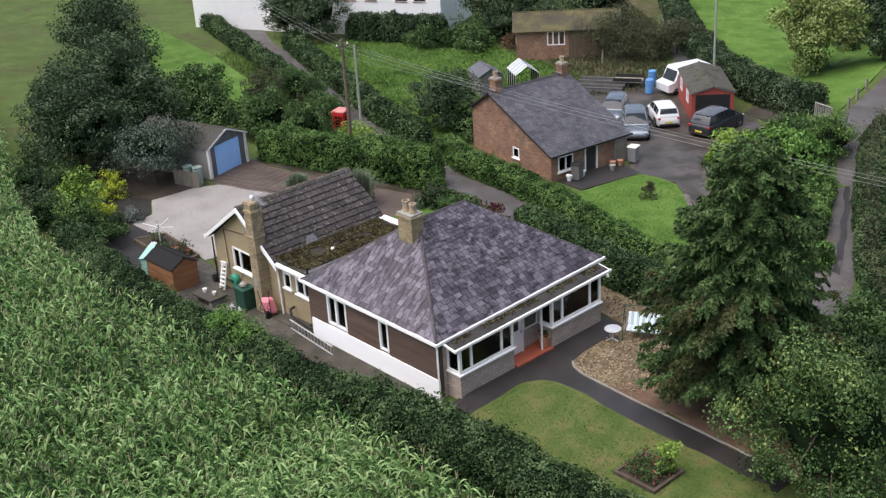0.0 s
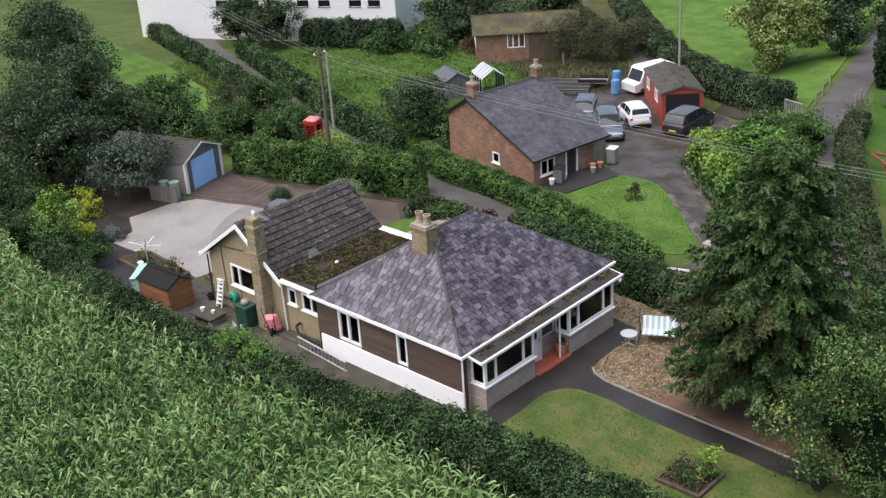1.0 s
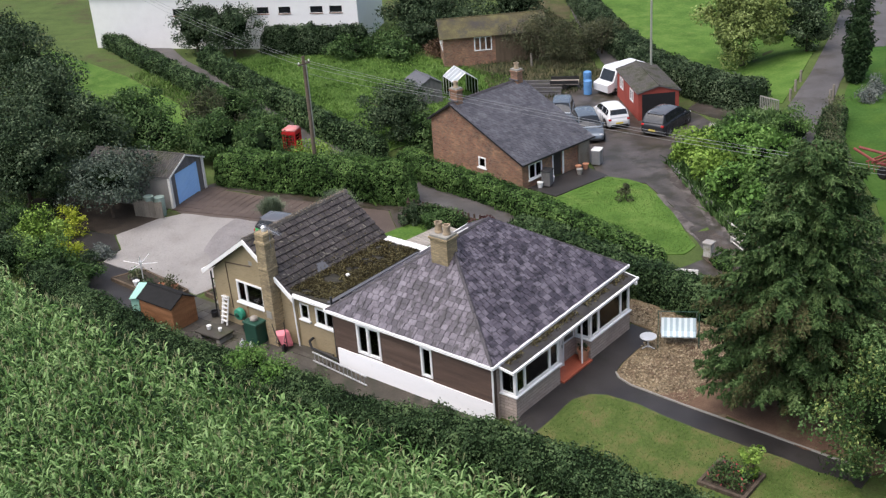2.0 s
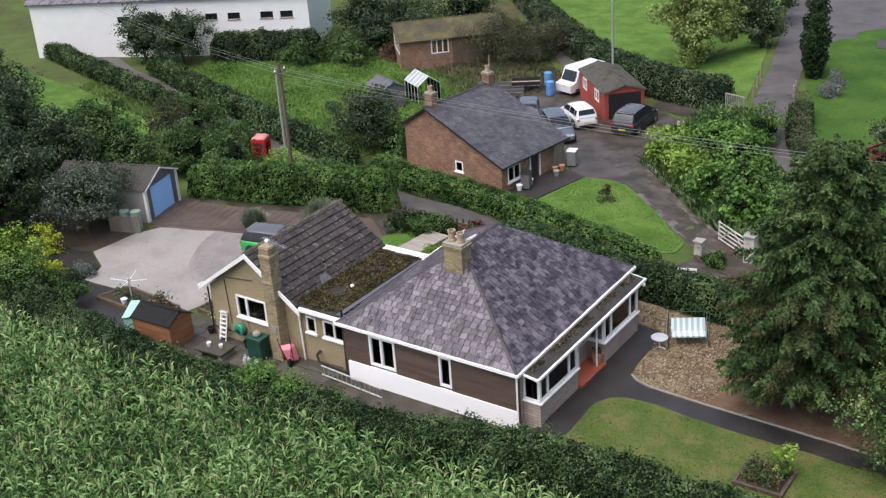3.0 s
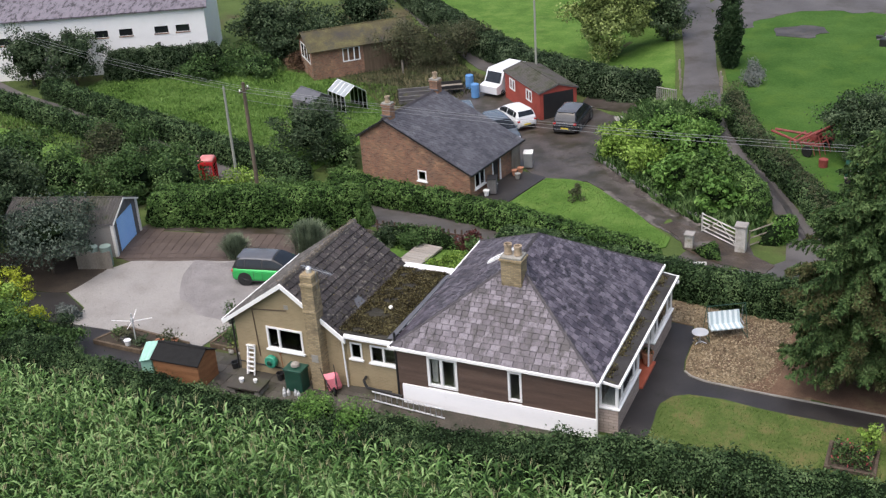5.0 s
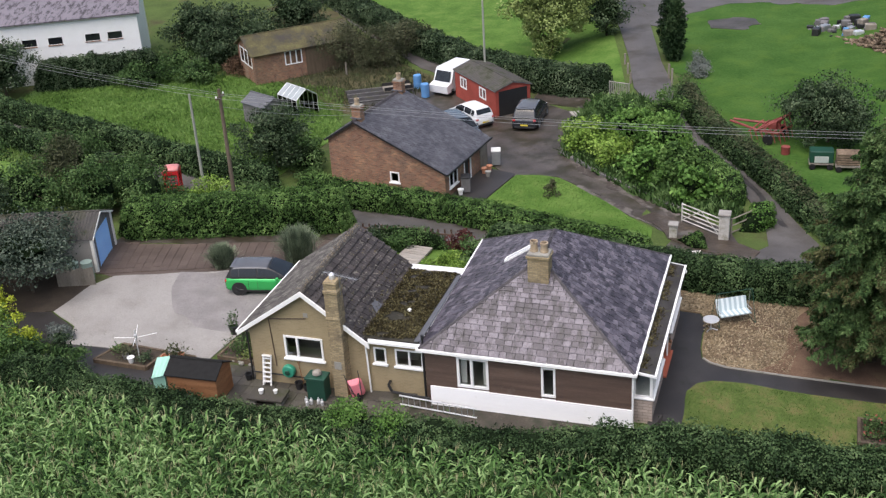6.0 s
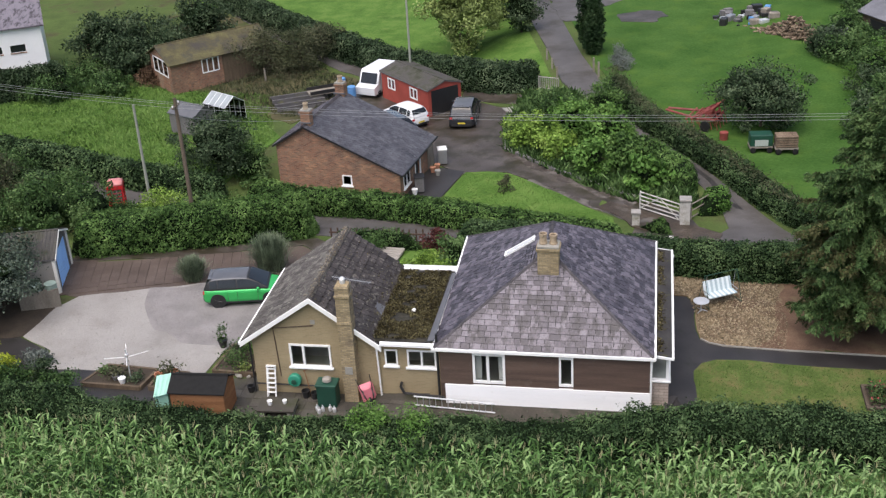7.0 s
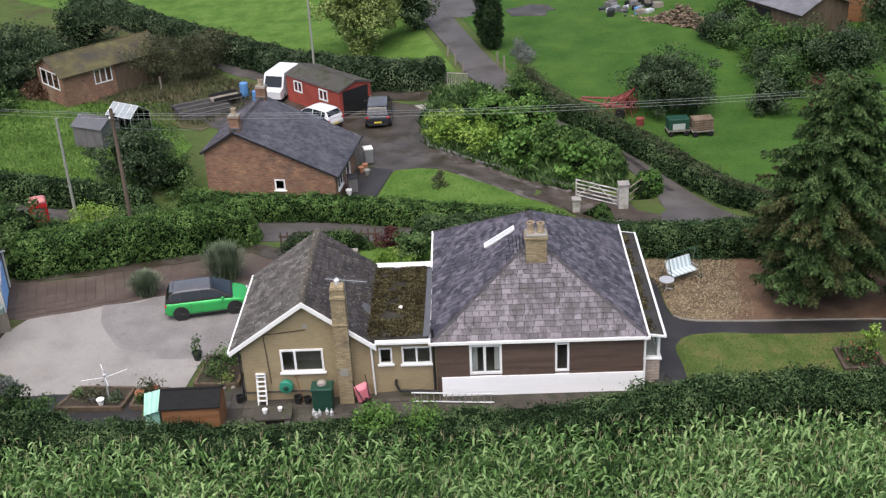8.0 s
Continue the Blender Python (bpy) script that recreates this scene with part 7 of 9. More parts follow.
for s in (-1, 1):
    part("side_board", box(B(), -1.1, 1.1, s * 0.6 - 0.02, s * 0.6 + 0.02, 0.5, 0.75), M["black"], tr)
    bm = B()
    lathe(bm, [(0.2, -0.06), (0.24, -0.03), (0.24, 0.03), (0.2, 0.06)], 12, pose(0, s * 0.68, 0.24, 90, 0, 0))
    part("wheel", bm, M["rubber"], tr)

# brick hut, grey shed and greenhouse in the cottage garden
HM = pose(-32.9, 50.9, -1.85, 0, 0, 44)
hut = gabled("brick_hut", "low brick and timber hut with mossy roof", "hut", HM, 8.6, 4.2, 2.35, 1.0, "redbrick", "mossroof", 0.3)
window_unit("window", hut, -6.0, -4.5, 0.95, 2.15, -2.1, "x", -1, (0.33, 0.66), 0.09, False, 0.03)
window_unit("window", hut, -1.5, 1.5, 1.0, 2.3, -8.6, "y", -1, (0.33, 0.66), 0.09, False, 0.03)
part("timber_wall", box(B(), -4.2, 0.0, -2.16, -2.1, -0.2, 2.25), M["hutboard"], hut)
gabled("grey_shed", "small grey-roofed garden shed", "shed", pose(-31.7, 34.5, -1.9, 0, 0, -25), 2.5, 1.9, 1.6, 0.5, "gablegrey", "lead", 0.1)
gh = thing("greenhouse", "small aluminium greenhouse with pale roof glass", "greenhouse", at=pose(-31.3, 37.6, -2.0, 0, 0, -30))
bm = B()
for x in (-1.2, -0.6, 0, 0.6, 1.2):
    for a, b in (((x, -0.95, 0), (x, -0.95, 1.45)), ((x, 0.95, 0), (x, 0.95, 1.45)), ((x, -0.95, 1.45), (x, 0, 2.1)), ((x, 0.95, 1.45), (x, 0, 2.1))):
        tube(bm, a, b, 0.025, n=4)
for a, b in (((-1.2, -0.95, 1.45), (1.2, -0.95, 1.45)), ((-1.2, 0.95, 1.45), (1.2, 0.95, 1.45)), ((-1.2, 0, 2.1), (1.2, 0, 2.1))):
    tube(bm, a, b, 0.03, n=4)
part("frame", bm, M["alu"], gh)
for i in range(4):
    x = -1.2 + i * 0.6
    for s in (-1, 1):
        bm = B()
        slab(bm, [Vector((x + 0.02, s * 0.95, 1.45)), Vector((x + 0.58, s * 0.95, 1.45)), Vector((x + 0.58, 0, 2.1)), Vector((x + 0.02, 0, 2.1))], Vector((0, 0, 0.01)))
        part("pane", bm, M["greenhouse"], gh)
        pane = part("pane", box(B(), x + 0.02, x + 0.58, s * 0.95 - 0.005, s * 0.95 + 0.005, 0, 1.45), M["glass"], gh)
        pane.visible_shadow = False
sc = thing("sheeted_frame", "low flat frame covered with dark sheeting in the garden", "cover", at=pose(-26.9, 41.7, -2.12, 0, 0, 28))
part("sheet", box(B(), -1.9, 1.9, -1.5, 1.5, 0.3, 0.36, bevel=0.02), M["darkfelt"], sc)
for y in (-1.45, -0.5, 0.5, 1.45):
    part("batten", box(B(), -1.95, 1.95, y - 0.04, y + 0.04, 0.0, 0.4), M["gablegrey"], sc)

# long white building by the far lane
WB = thing("white_building", "long white rendered building with a row of dark windows", "building", at=pose(-49.0, 45.3, -2.1, 0, 0, 28))
holes = [(-b, -a, 3.25, 3.85) for a, b in ((1.43, 2.6), (3.25, 4.44), (6.3, 7.45), (8.4, 9.55), (11.2, 12.4), (13.4, 14.6), (16.6, 17.8))]
part("wall", wall_with_holes(B(), -26, 0, -0.3, 5.4, holes, "x", 0, 0.3), M["white"], WB)
part("wall", box(B(), -26, 0, 8.7, 9, -0.3, 5.4), M["white"], WB)
bm = B()
prism(bm, [(0.3, -0.3), (8.7, -0.3), (8.7, 5.4), (4.5, 7.6), (0.3, 5.4)], "x", -0.3, 0)
part("wall", bm, M["white"], WB)
bm = B()
prism(bm, [(0.3, -0.3), (8.7, -0.3), (8.7, 5.4), (4.5, 7.6), (0.3, 5.4)], "x", -26, -25.7)
part("wall", bm, M["white"], WB)
for s in (0, 1):
    bm = B()
    slab(bm, [Vector((-26.3, -0.3 if s == 0 else 9.3, 5.3)), Vector((0.3, -0.3 if s == 0 else 9.3, 5.3)), Vector((0.3, 4.5, 7.75)), Vector((-26.3, 4.5, 7.75))], Vector((0, 0, 0.1)))
    bmesh.ops.recalc_face_normals(bm, faces=bm.faces[:])
    part("roof", bm, M["slate"], WB)
for a, b, z0, z1 in holes:
    w = part("window", box(B(), a, b, 0.12, 0.15, z0, z1), M["carglass"], WB)
    part("window_sill", box(B(), a - 0.05, b + 0.05, -0.06, 0.1, z0 - 0.08, z0 - 0.002), M["redbrick"], w)

# red telephone box
PM = pose(-31.95, 20.2, -1.75, 0, 0, 20)
pb = thing("telephone_box", "traditional red telephone box beside the lane", "telephone box", at=PM)
bm = B()
for x in (-0.43, 0.43):
    for y in (-0.43, 0.43):
        box(bm, x - 0.045, x + 0.045, y - 0.045, y + 0.045, 0, 2.05)
part("frame", bm, M["phone"], pb)
part("plinth", box(B(), -0.48, 0.48, -0.48, 0.48, -0.1, 0.12), M["phone"], pb)
part("sign_band", box(B(), -0.49, 0.49, -0.49, 0.49, 1.98, 2.22, bevel=0.02), M["phone"], pb)
bm = B()
lathe(bm, [(0.68, 2.22), (0.62, 2.33), (0.42, 2.43), (0.06, 2.47)], 4, pose(0, 0, 0, 0, 0, 45))
part("dome", bm, M["phonetop"], pb, "red domed roof with its highlight in the colour", smooth=True)
for i in range(4):
    g = new("glazed_side")
    g.parent = pb
    g.matrix_basis = pose(0, 0, 0, 0, 0, 90 * i)
    bm = B()
    for k in range(9):
        box(bm, 0.42, 0.45, -0.4, 0.4, 0.3 + k * 0.205, 0.32 + k * 0.205)
    for y in (-0.26, 0.26):
        box(bm, 0.421, 0.449, y - 0.012, y + 0.012, 0.12, 2.0)
    box(bm, 0.42, 0.451, -0.4, 0.4, 0.1, 0.32)
    part("glazing_grid", bm, M["phone"], g)
    pane = part("pane", box(B(), 0.43, 0.436, -0.39, 0.39, 0.3, 1.98), M["glass"], g)
    pane.visible_shadow = False

# poles and wires
def utility_pole(x, y, z1, mat, label, arm=0.0, r=0.13):
    z0 = ground_z(x, y)
    p = thing("utility_pole", label, "pole")
    bm = B()
    tube(bm, (x, y, z0 - 0.3), (x, y, z1), r, r * 0.72, 10)
    part("post", bm, M[mat], p)
    if arm:
        part("cross_arm", box(B(), x - 0.05, x + 0.05, y - arm, y + arm, z1 - 0.5, z1 - 0.4), M[mat], p)
        for s in (-1, 0, 1):
            bm = B()
            lathe(bm, [(0.03, 0), (0.05, 0.05), (0.04, 0.12)], 8, pose(x, y + s * arm * 0.9, z1 - 0.4))
            part("insulator", bm, M["white"], p)
    return p


utility_pole(-25.3, 15.85, 7.4, "pole", "dark creosoted timber utility pole behind the hedge", 0.45)
utility_pole(-29.9, 20.3, 5.4, "greypole", "pale grey pole beside the lane", 0, 0.1)
utility_pole(-18.65, 44.7, 7.5, "greypole", "tall pale grey pole beside the field hedge", 0, 0.095)


def wire(a, b, sag, r=0.009, n=18):
    bm = B()
    a, b = Vector(a), Vector(b)
    pts = [a.lerp(b, i / n) - Vector((0, 0, sag * 4 * (i / n) * (1 - i / n))) for i in range(n + 1)]
    rings = [[bm.verts.new(p + Vector((0, r * math.cos(k), r * math.sin(k)))) for k in (0, 2.09, 4.19)] for p in pts]
    for c, d in zip(rings, rings[1:]):
        for k in range(3):
            bm.faces.new((c[k], c[(k + 1) % 3], d[(k + 1) % 3], d[k]))
    tagged(part("overhead_wire", bm, M["wire"]), "thin grey overhead cable between poles", "cable", "overhead wires")


for s, z in ((-0.4, 7.0), (0, 7.05), (0.4, 7.0)):
    wire((-25.3, 15.85 + s, z), (24.0, 12.6 + s, 8.6), 0.7)
    wire((-25.3, 15.85 + s, z), (-72, 31 + s, 8.2), 0.9)
wire((-25.3, 15.85, 6.4), (-21.0, 23.5, 3.4), 0.2, 0.01)


# ---- garden things round the bungalow ----
def swing_seat():
    x, y = 3.0, 9.05
    z = ground_z(x, y) + 0.03
    t = thing("swing_seat", "blue and white striped garden swing seat on gravel", "swing seat", at=pose(x, y, z, 0, 0, 29))
    bm = B()
    for s in (-0.85, 0.85):
        tube(bm, (s, -0.5, 0), (s, 0.0, 1.5), 0.016, n=6)
        tube(bm, (s, 0.5, 0), (s, 0.0, 1.5), 0.016, n=6)
        tube(bm, (s, -0.5, 0.03), (s, 0.5, 0.03), 0.016, n=6)
    tube(bm, (-0.85, 0, 1.5), (0.85, 0, 1.5), 0.016, n=6)
    part("frame", bm, M["green"], t, "thin dark tubular frame")
    for i in range(12):
        xx = -0.66 + i * 0.12
        m = M["cane"] if i % 2 == 0 else M["bluestripe"]
        bm = B()
        box(bm, xx - 0.06, xx + 0.06, -0.32, 0.18, 0.42, 0.48)
        part("seat_stripe", bm, m, t)
        bm = B()
        slab(bm, [Vector((xx - 0.06, 0.2, 0.46)), Vector((xx + 0.06, 0.2, 0.46)), Vector((xx + 0.06, 0.42, 0.98)), Vector((xx - 0.06, 0.42, 0.98))], Vector((0, 0.05, -0.02)))
        bmesh.ops.recalc_face_normals(bm, faces=bm.faces[:])
        part("back_stripe", bm, m, t)
    for s in (-0.74, 0.74):
        bm = B()
        tube(bm, (s, 0.1, 0.45), (s, 0.0, 1.5), 0.008, n=4)
        tube(bm, (s, -0.3, 0.62), (s, 0.3, 0.62), 0.02, n=6)
        part("hanger", bm, M["steel"], t)


def round_table():
    x, y = 2.12, 8.05
    t = thing("round_table", "round white garden table beside the swing seat", "table", at=pose(x, y, ground_z(x, y) + 0.02))
    bm = B()
    lathe(bm, [(0.33, 0.5), (0.36, 0.52), (0.36, 0.55), (0.33, 0.56)], 24)
    part("tabletop", bm, M["alu"], t)
    bm = B()
    lathe(bm, [(0.06, 0.0), (0.035, 0.1), (0.035, 0.44), (0.1, 0.5)], 10)
    part("column", bm, M["alu"], t)
    for i in range(3):
        a = 2.094 * i
        bm = B()
        tube(bm, (0, 0, 0.1), (0.3 * math.cos(a), 0.3 * math.sin(a), 0.02), 0.025, 0.02, 6)
        part("foot", bm, M["alu"], t)


def flower_bed():
    t = thing("flower_bed", "small rectangular flower bed edged with dark sleepers", "flower bed")
    x0, x1, y0, y1 = 8.3, 10.1, 0.6, 2.3
    for a in ((x0, x1, y0, y0 + 0.12), (x0, x1, y1 - 0.12, y1), (x0, x0 + 0.12, y0 + 0.12, y1 - 0.12), (x1 - 0.12, x1, y0 + 0.12, y1 - 0.12)):
        part("edging", box(B(), *a, -0.05, 0.16, bevel=0.01), M["bark"], t)
    part("soil", box(B(), x0 + 0.12, x1 - 0.12, y0 + 0.12, y1 - 0.12, -0.05, 0.1), M["soil"], t)
    for mat, n, h in (("leaf_mid", 700, 0.5), ("leaf_olive", 350, 0.4), ("flower", 70, 0.45)):
        P = np.stack([x0 + 0.2 + (x1 - x0 - 0.4) * RNG.random(n), y0 + 0.2 + (y1 - y0 - 0.4) * RNG.random(n), 0.1 + h * RNG.random(n)], axis=1)
        quads("planting", leaf_quads(P, np.tile([0, 0, 1.0], (n, 1)), 0.12, 0.5, 1.0), M[mat], t)["kind"] = "stuff"
    tree("potted_shrub", 9.7, 1.9, 1.5, 0.35, M["leaf_lime"], "slim young shrub in the flower bed", 0.1, 0.03, 14, 40, 0.12, category="shrub")


def terracotta_planter():
    t = thing("planter", "tall terracotta pot on the porch step", "pot", at=pose(0.45, 5.6, 0.1))
    bm = B()
    lathe(bm, [(0.17, 0), (0.2, 0.1), (0.24, 0.45), (0.27, 0.47), (0.27, 0.55), (0.22, 0.55), (0.21, 0.45)], 18)
    part("pot", bm, M["terracotta"], t)
    n = 90
    P = np.stack([0.16 * RNG.normal(size=n) * 0.6, 0.16 * RNG.normal(size=n) * 0.6, 0.55 + 0.25 * RNG.random(n)], axis=1)
    quads("foliage", leaf_quads(P, np.tile([0, 0, 1.0], (n, 1)), 0.1), M["leaf_dark"], t)


def step_ladder():
    t = thing("step_ladder", "white step ladder leaning on the brick wall", "ladder", at=pose(-16.0, 0.12, -0.45, -14, 0, 0))
    for s in (-0.18, 0.18):
        part("rail", box(B(), s - 0.03, s + 0.03, -0.02, 0.03, 0, 1.4), M["white"], t)
        part("back_leg", box(B(), s * 0.8 - 0.02, s * 0.8 + 0.02, 0.05, 0.08, 0, 1.32), M["alu"], t)
    for i in range(6):
        part("tread", box(B(), -0.18, 0.18, -0.08, 0.06, 0.2 + i * 0.21, 0.235 + i * 0.21), M["white"], t)
    part("platform", box(B(), -0.2, 0.2, -0.12, 0.1, 1.38, 1.42), M["white"], t)


def hose_reel():
    t = thing("hose_reel", "round green hose reel hung on the brick wall", "hose reel", at=pose(-14.95, 0.3, 0.35, 90, 0, 0))
    bm = B()
    lathe(bm, [(0.1, -0.14), (0.26, -0.13), (0.29, -0.09), (0.29, 0.09), (0.26, 0.13), (0.1, 0.14)], 20)
    part("drum", bm, M["teal"], t)
    bm = B()
    lathe(bm, [(0.09, 0.16), (0.12, 0.18), (0.1, 0.22)], 12)
    part("hub", bm, M["green"], t)


def storage_bin():
    t = thing("storage_tank", "dark green plastic storage bin beside the chimney", "bin", at=pose(-13.38, -0.2, -0.42, 0, 0, 0))
    part("body", box(B(), -0.42, 0.42, -0.32, 0.32, 0, 1.0, bevel=0.05), M["green"], t)
    part("lid", box(B(), -0.46, 0.46, -0.36, 0.36, 0.98, 1.1, bevel=0.04), M["green"], t)
    bm = B()
    lathe(bm, [(0.1, 0), (0.2, 0.05), (0.19, 0.16), (0.08, 0.24)], 10, pose(0.0, 0.0, 1.1))
    tagged(part("canvas_bag", bm, M["greywood"]), "tan sack lying on the green bin", "sack").matrix_basis = pose(-13.38, -0.2, -0.42)
    for i, (x, y) in enumerate(((-13.75, -0.75), (-13.5, -0.8), (-13.2, -0.72), (-13.0, -0.8), (-13.62, -0.95))):
        bm = B()
        lathe(bm, [(0.07, 0), (0.08, 0.05), (0.08, 0.2), (0.03, 0.28), (0.03, 0.33)], 10, pose(x, y, -0.44))
        tagged(part("bottle", bm, M["alu"]), "clear empty bottle on the patio", "bottle", "bottles")


def wheelbarrow():
    """A barrow stood on its nose against the wall: the tray's open side to the wall, handles up."""
    t = thing("wheelbarrow", "faded pink-red wheelbarrow stood on its nose by the chimney", "wheelbarrow", at=pose(-11.66, 0.14, -0.42, 0, -12, 24))
    bm = B()
    rings = []
    for k, (y, wx0, wx1) in enumerate(((0.0, 0.14, 0.95), (-0.03, 0.12, 0.97), (-0.2, 0.2, 0.88), (-0.26, 0.28, 0.8))):
        half = (0.3, 0.31, 0.24, 0.17)[k]
        rings.append([bm.verts.new((x, y, z)) for x, z in ((-half, wx0), (half * 0.8, wx0), (half, wx0 + 0.1), (half, wx1 - 0.1), (half * 0.8, wx1), (-half, wx1))])
    for a, b in zip(rings, rings[1:]):
        for i in range(6):
            bm.faces.new((a[i], a[(i + 1) % 6], b[(i + 1) % 6], b[i]))
    bm.faces.new(rings[-1])
    bmesh.ops.recalc_face_normals(bm, faces=bm.faces[:])
    bmesh.ops.solidify(bm, geom=bm.faces[:], thickness=0.015)
    part("tray", bm, M["pink"], t)
    for side in (-1, 1):
        bm = B()
        tube(bm, (side * 0.1, -0.3, 0.05), (side * 0.24, -0.28, 0.85), 0.02, n=6)
        tube(bm, (side * 0.24, -0.28, 0.85), (side * 0.3, -0.18, 1.4), 0.02, n=6)
        part("handle", bm, M["black"], t)
        bm = B()
        tube(bm, (side * 0.2, -0.28, 0.8), (side * 0.2, -0.55, 0.62), 0.018, n=6)
        tube(bm, (side * 0.2, -0.55, 0.62), (side * 0.17, -0.28, 0.4), 0.018, n=6)
        part("leg", bm, M["black"], t)
    bm = B()
    lathe(bm, [(0.1, -0.05), (0.19, -0.045), (0.2, 0.0), (0.19, 0.045), (0.1, 0.05)], 18, pose(0, -0.34, 0.2, 0, 90, 0))
    wheel = part("wheel", bm, M["rubber"], t)
    bm = B()
    lathe(bm, [(0.0, -0.04), (0.1, -0.03), (0.1, 0.03), (0.0, 0.04)], 14, pose(0, -0.34, 0.2, 0, 90, 0))
    part("hub", bm, M["steel"], wheel)


def long_ladder():
    t = thing("ladder", "long aluminium ladder lying on edge along the wall", "ladder")
    a, b = Vector((-9.7, -0.25, -0.22)), Vector((-6.3, -0.5, -0.24))
    for dz in (0.0, 0.42):
        bm = B()
        tube(bm, a + Vector((0, 0, dz)), b + Vector((0, 0, dz)), 0.034, n=6)
        part("rail", bm, M["alu"], t)
    for i in range(13):
        c = a.lerp(b, (i + 0.5) / 13)
        bm = B()
        tube(bm, c, c + Vector((0, 0, 0.42)), 0.02, n=6)
        part("rung", bm, M["steel"], t)


def rotary_dryer():
    x, y = -22.6, 0.6
    t = thing("rotary_dryer", "white rotary clothes dryer standing in a soil bed", "clothes dryer", at=pose(x, y, ground_z(x, y)))
    bm = B()
    tube(bm, (0, 0, -0.1), (0, 0, 1.75), 0.03, n=8)
    lathe(bm, [(0.07, 1.38), (0.08, 1.42), (0.08, 1.5), (0.05, 1.53)], 10)
    part("post", bm, M["alu"], t)
    for i in range(4):
        a = math.radians(25 + 90 * i)
        bm = B()
        tube(bm, (0, 0, 1.35), (0.95 * math.cos(a), 0.95 * math.sin(a), 1.47), 0.015, n=6)
        part("arm", bm, M["white"], t)


def soil_bed(name, label, outline, plants):
    z = ground_z(*outline[0])
    t = thing(name, label, "planting bed")
    bm = B()
    lo = [bm.verts.new((x, y, z - 0.1)) for x, y in outline]
    hi = [bm.verts.new((x, y, z + 0.16)) for x, y in outline]
    bm.faces.new(hi)
    for i in range(len(outline)):
        j = (i + 1) % len(outline)
        bm.faces.new((lo[i], lo[j], hi[j], hi[i]))
    bmesh.ops.recalc_face_normals(bm, faces=bm.faces[:])
    part("soil", bm, M["soil"], t)
    for i in range(len(outline)):
        a, b = Vector((*outline[i], z + 0.08)), Vector((*outline[(i + 1) % len(outline)], z + 0.08))
        bm = B()
        d = (b - a).normalized()
        s = d.cross(Vector((0, 0, 1))) * 0.06
        slab(bm, [a - s + Vector((0, 0, 0.12)), b - s + Vector((0, 0, 0.12)), b + s + Vector((0, 0, 0.12)), a + s + Vector((0, 0, 0.12))], Vector((0, 0, 0.25)))
        bmesh.ops.recalc_face_normals(bm, faces=bm.faces[:])
        part("edging", bm, M["hutboard"], t)
    for px, py, h, r, mat, n in plants:
        P = np.stack([px + r * RNG.normal(size=n) * 0.5, py + r * RNG.normal(size=n) * 0.5, z + 0.16 + h * RNG.random(n)], axis=1)
        quads("planting", leaf_quads(P, np.tile([0, 0, 1.0], (n, 1)), 0.12, 0.5, 1.0), M[mat], t)["kind"] = "stuff"


def pot_plant(x, y, h, mat, label, r=0.2, spiky=False):
    t = thing("pot_plant", label, "pot plant", at=pose(x, y, ground_z(x, y) + 0.02))
    bm = B()
    lathe(bm, [(r * 0.7, 0), (r, r * 1.6), (r * 1.08, r * 1.62), (r * 1.08, r * 1.85), (r * 0.9, r * 1.85), (r * 0.9, r * 1.6)], 14)
    part("pot", bm, M["black"], t)
    n = 120
    P = np.stack([r * 0.7 * RNG.normal(size=n), r * 0.7 * RNG.normal(size=n), r * 1.8 + h * RNG.random(n)], axis=1)
    quads("foliage", leaf_quads(P, np.tile([0, 0, 0.6], (n, 1)), 0.16, 0.35, 1.0), M[mat], t)


def grass_clump(name, x, y, h, r, mat, label, n=900):
    z = ground_z(x, y)
    t = thing(name, label, "ornamental grass")
    a = RNG.uniform(0, 6.28, n)
    tilt = RNG.random(n) ** 0.7
    d = np.stack([np.cos(a) * tilt * r, np.sin(a) * tilt * r, h * (1.05 - 0.55 * tilt ** 2)], axis=1)
    base = np.stack([x + 0.2 * RNG.normal(size=n) * r, y + 0.2 * RNG.normal(size=n) * r, np.full(n, z)], axis=1)
    w = np.stack([-np.sin(a), np.cos(a), 0 * a], axis=1) * 0.012
    mid = base + d * 0.6 + np.array([0, 0, 0.12 * h])
    tip = base + d
    V = np.stack([base - w, base + w, mid + w, mid - w, tip + w * 0.3, tip - w * 0.3], axis=1)
    k = np.arange(n)[:, None, None] * 6
    F = (k + np.array([[0, 1, 2, 3], [3, 2, 4, 5]])[None]).reshape(-1, 4)
    quads("foliage", V, M[mat], t, F)["kind"] = "stuff"


swing_seat()
round_table()
flower_bed()
terracotta_planter()
step_ladder()
hose_reel()
storage_bin()
wheelbarrow()
long_ladder()
rotary_dryer()
soil_bed("raised_bed", "dark soil bed with sparse plants beside the drive", [(-24.8, 0.2), (-22.0, 0.1), (-21.75, 1.55), (-24.2, 1.75)], [(-23.4, 0.8, 0.5, 0.45, "leaf_olive", 320), (-22.4, 0.6, 0.4, 0.4, "leaf_dark", 220), (-24.1, 1.1, 0.3, 0.3, "leaf_mid", 120)])
soil_bed("raised_bed", "narrow soil bed with green plants beside the shed", [(-21.6, 0.15), (-20.3, 0.1), (-20.2, 1.4), (-21.5, 1.5)], [(-20.9, 0.9, 0.75, 0.5, "leaf_olive", 420), (-21.2, 0.5, 0.4, 0.3, "leaf_mid", 160)])
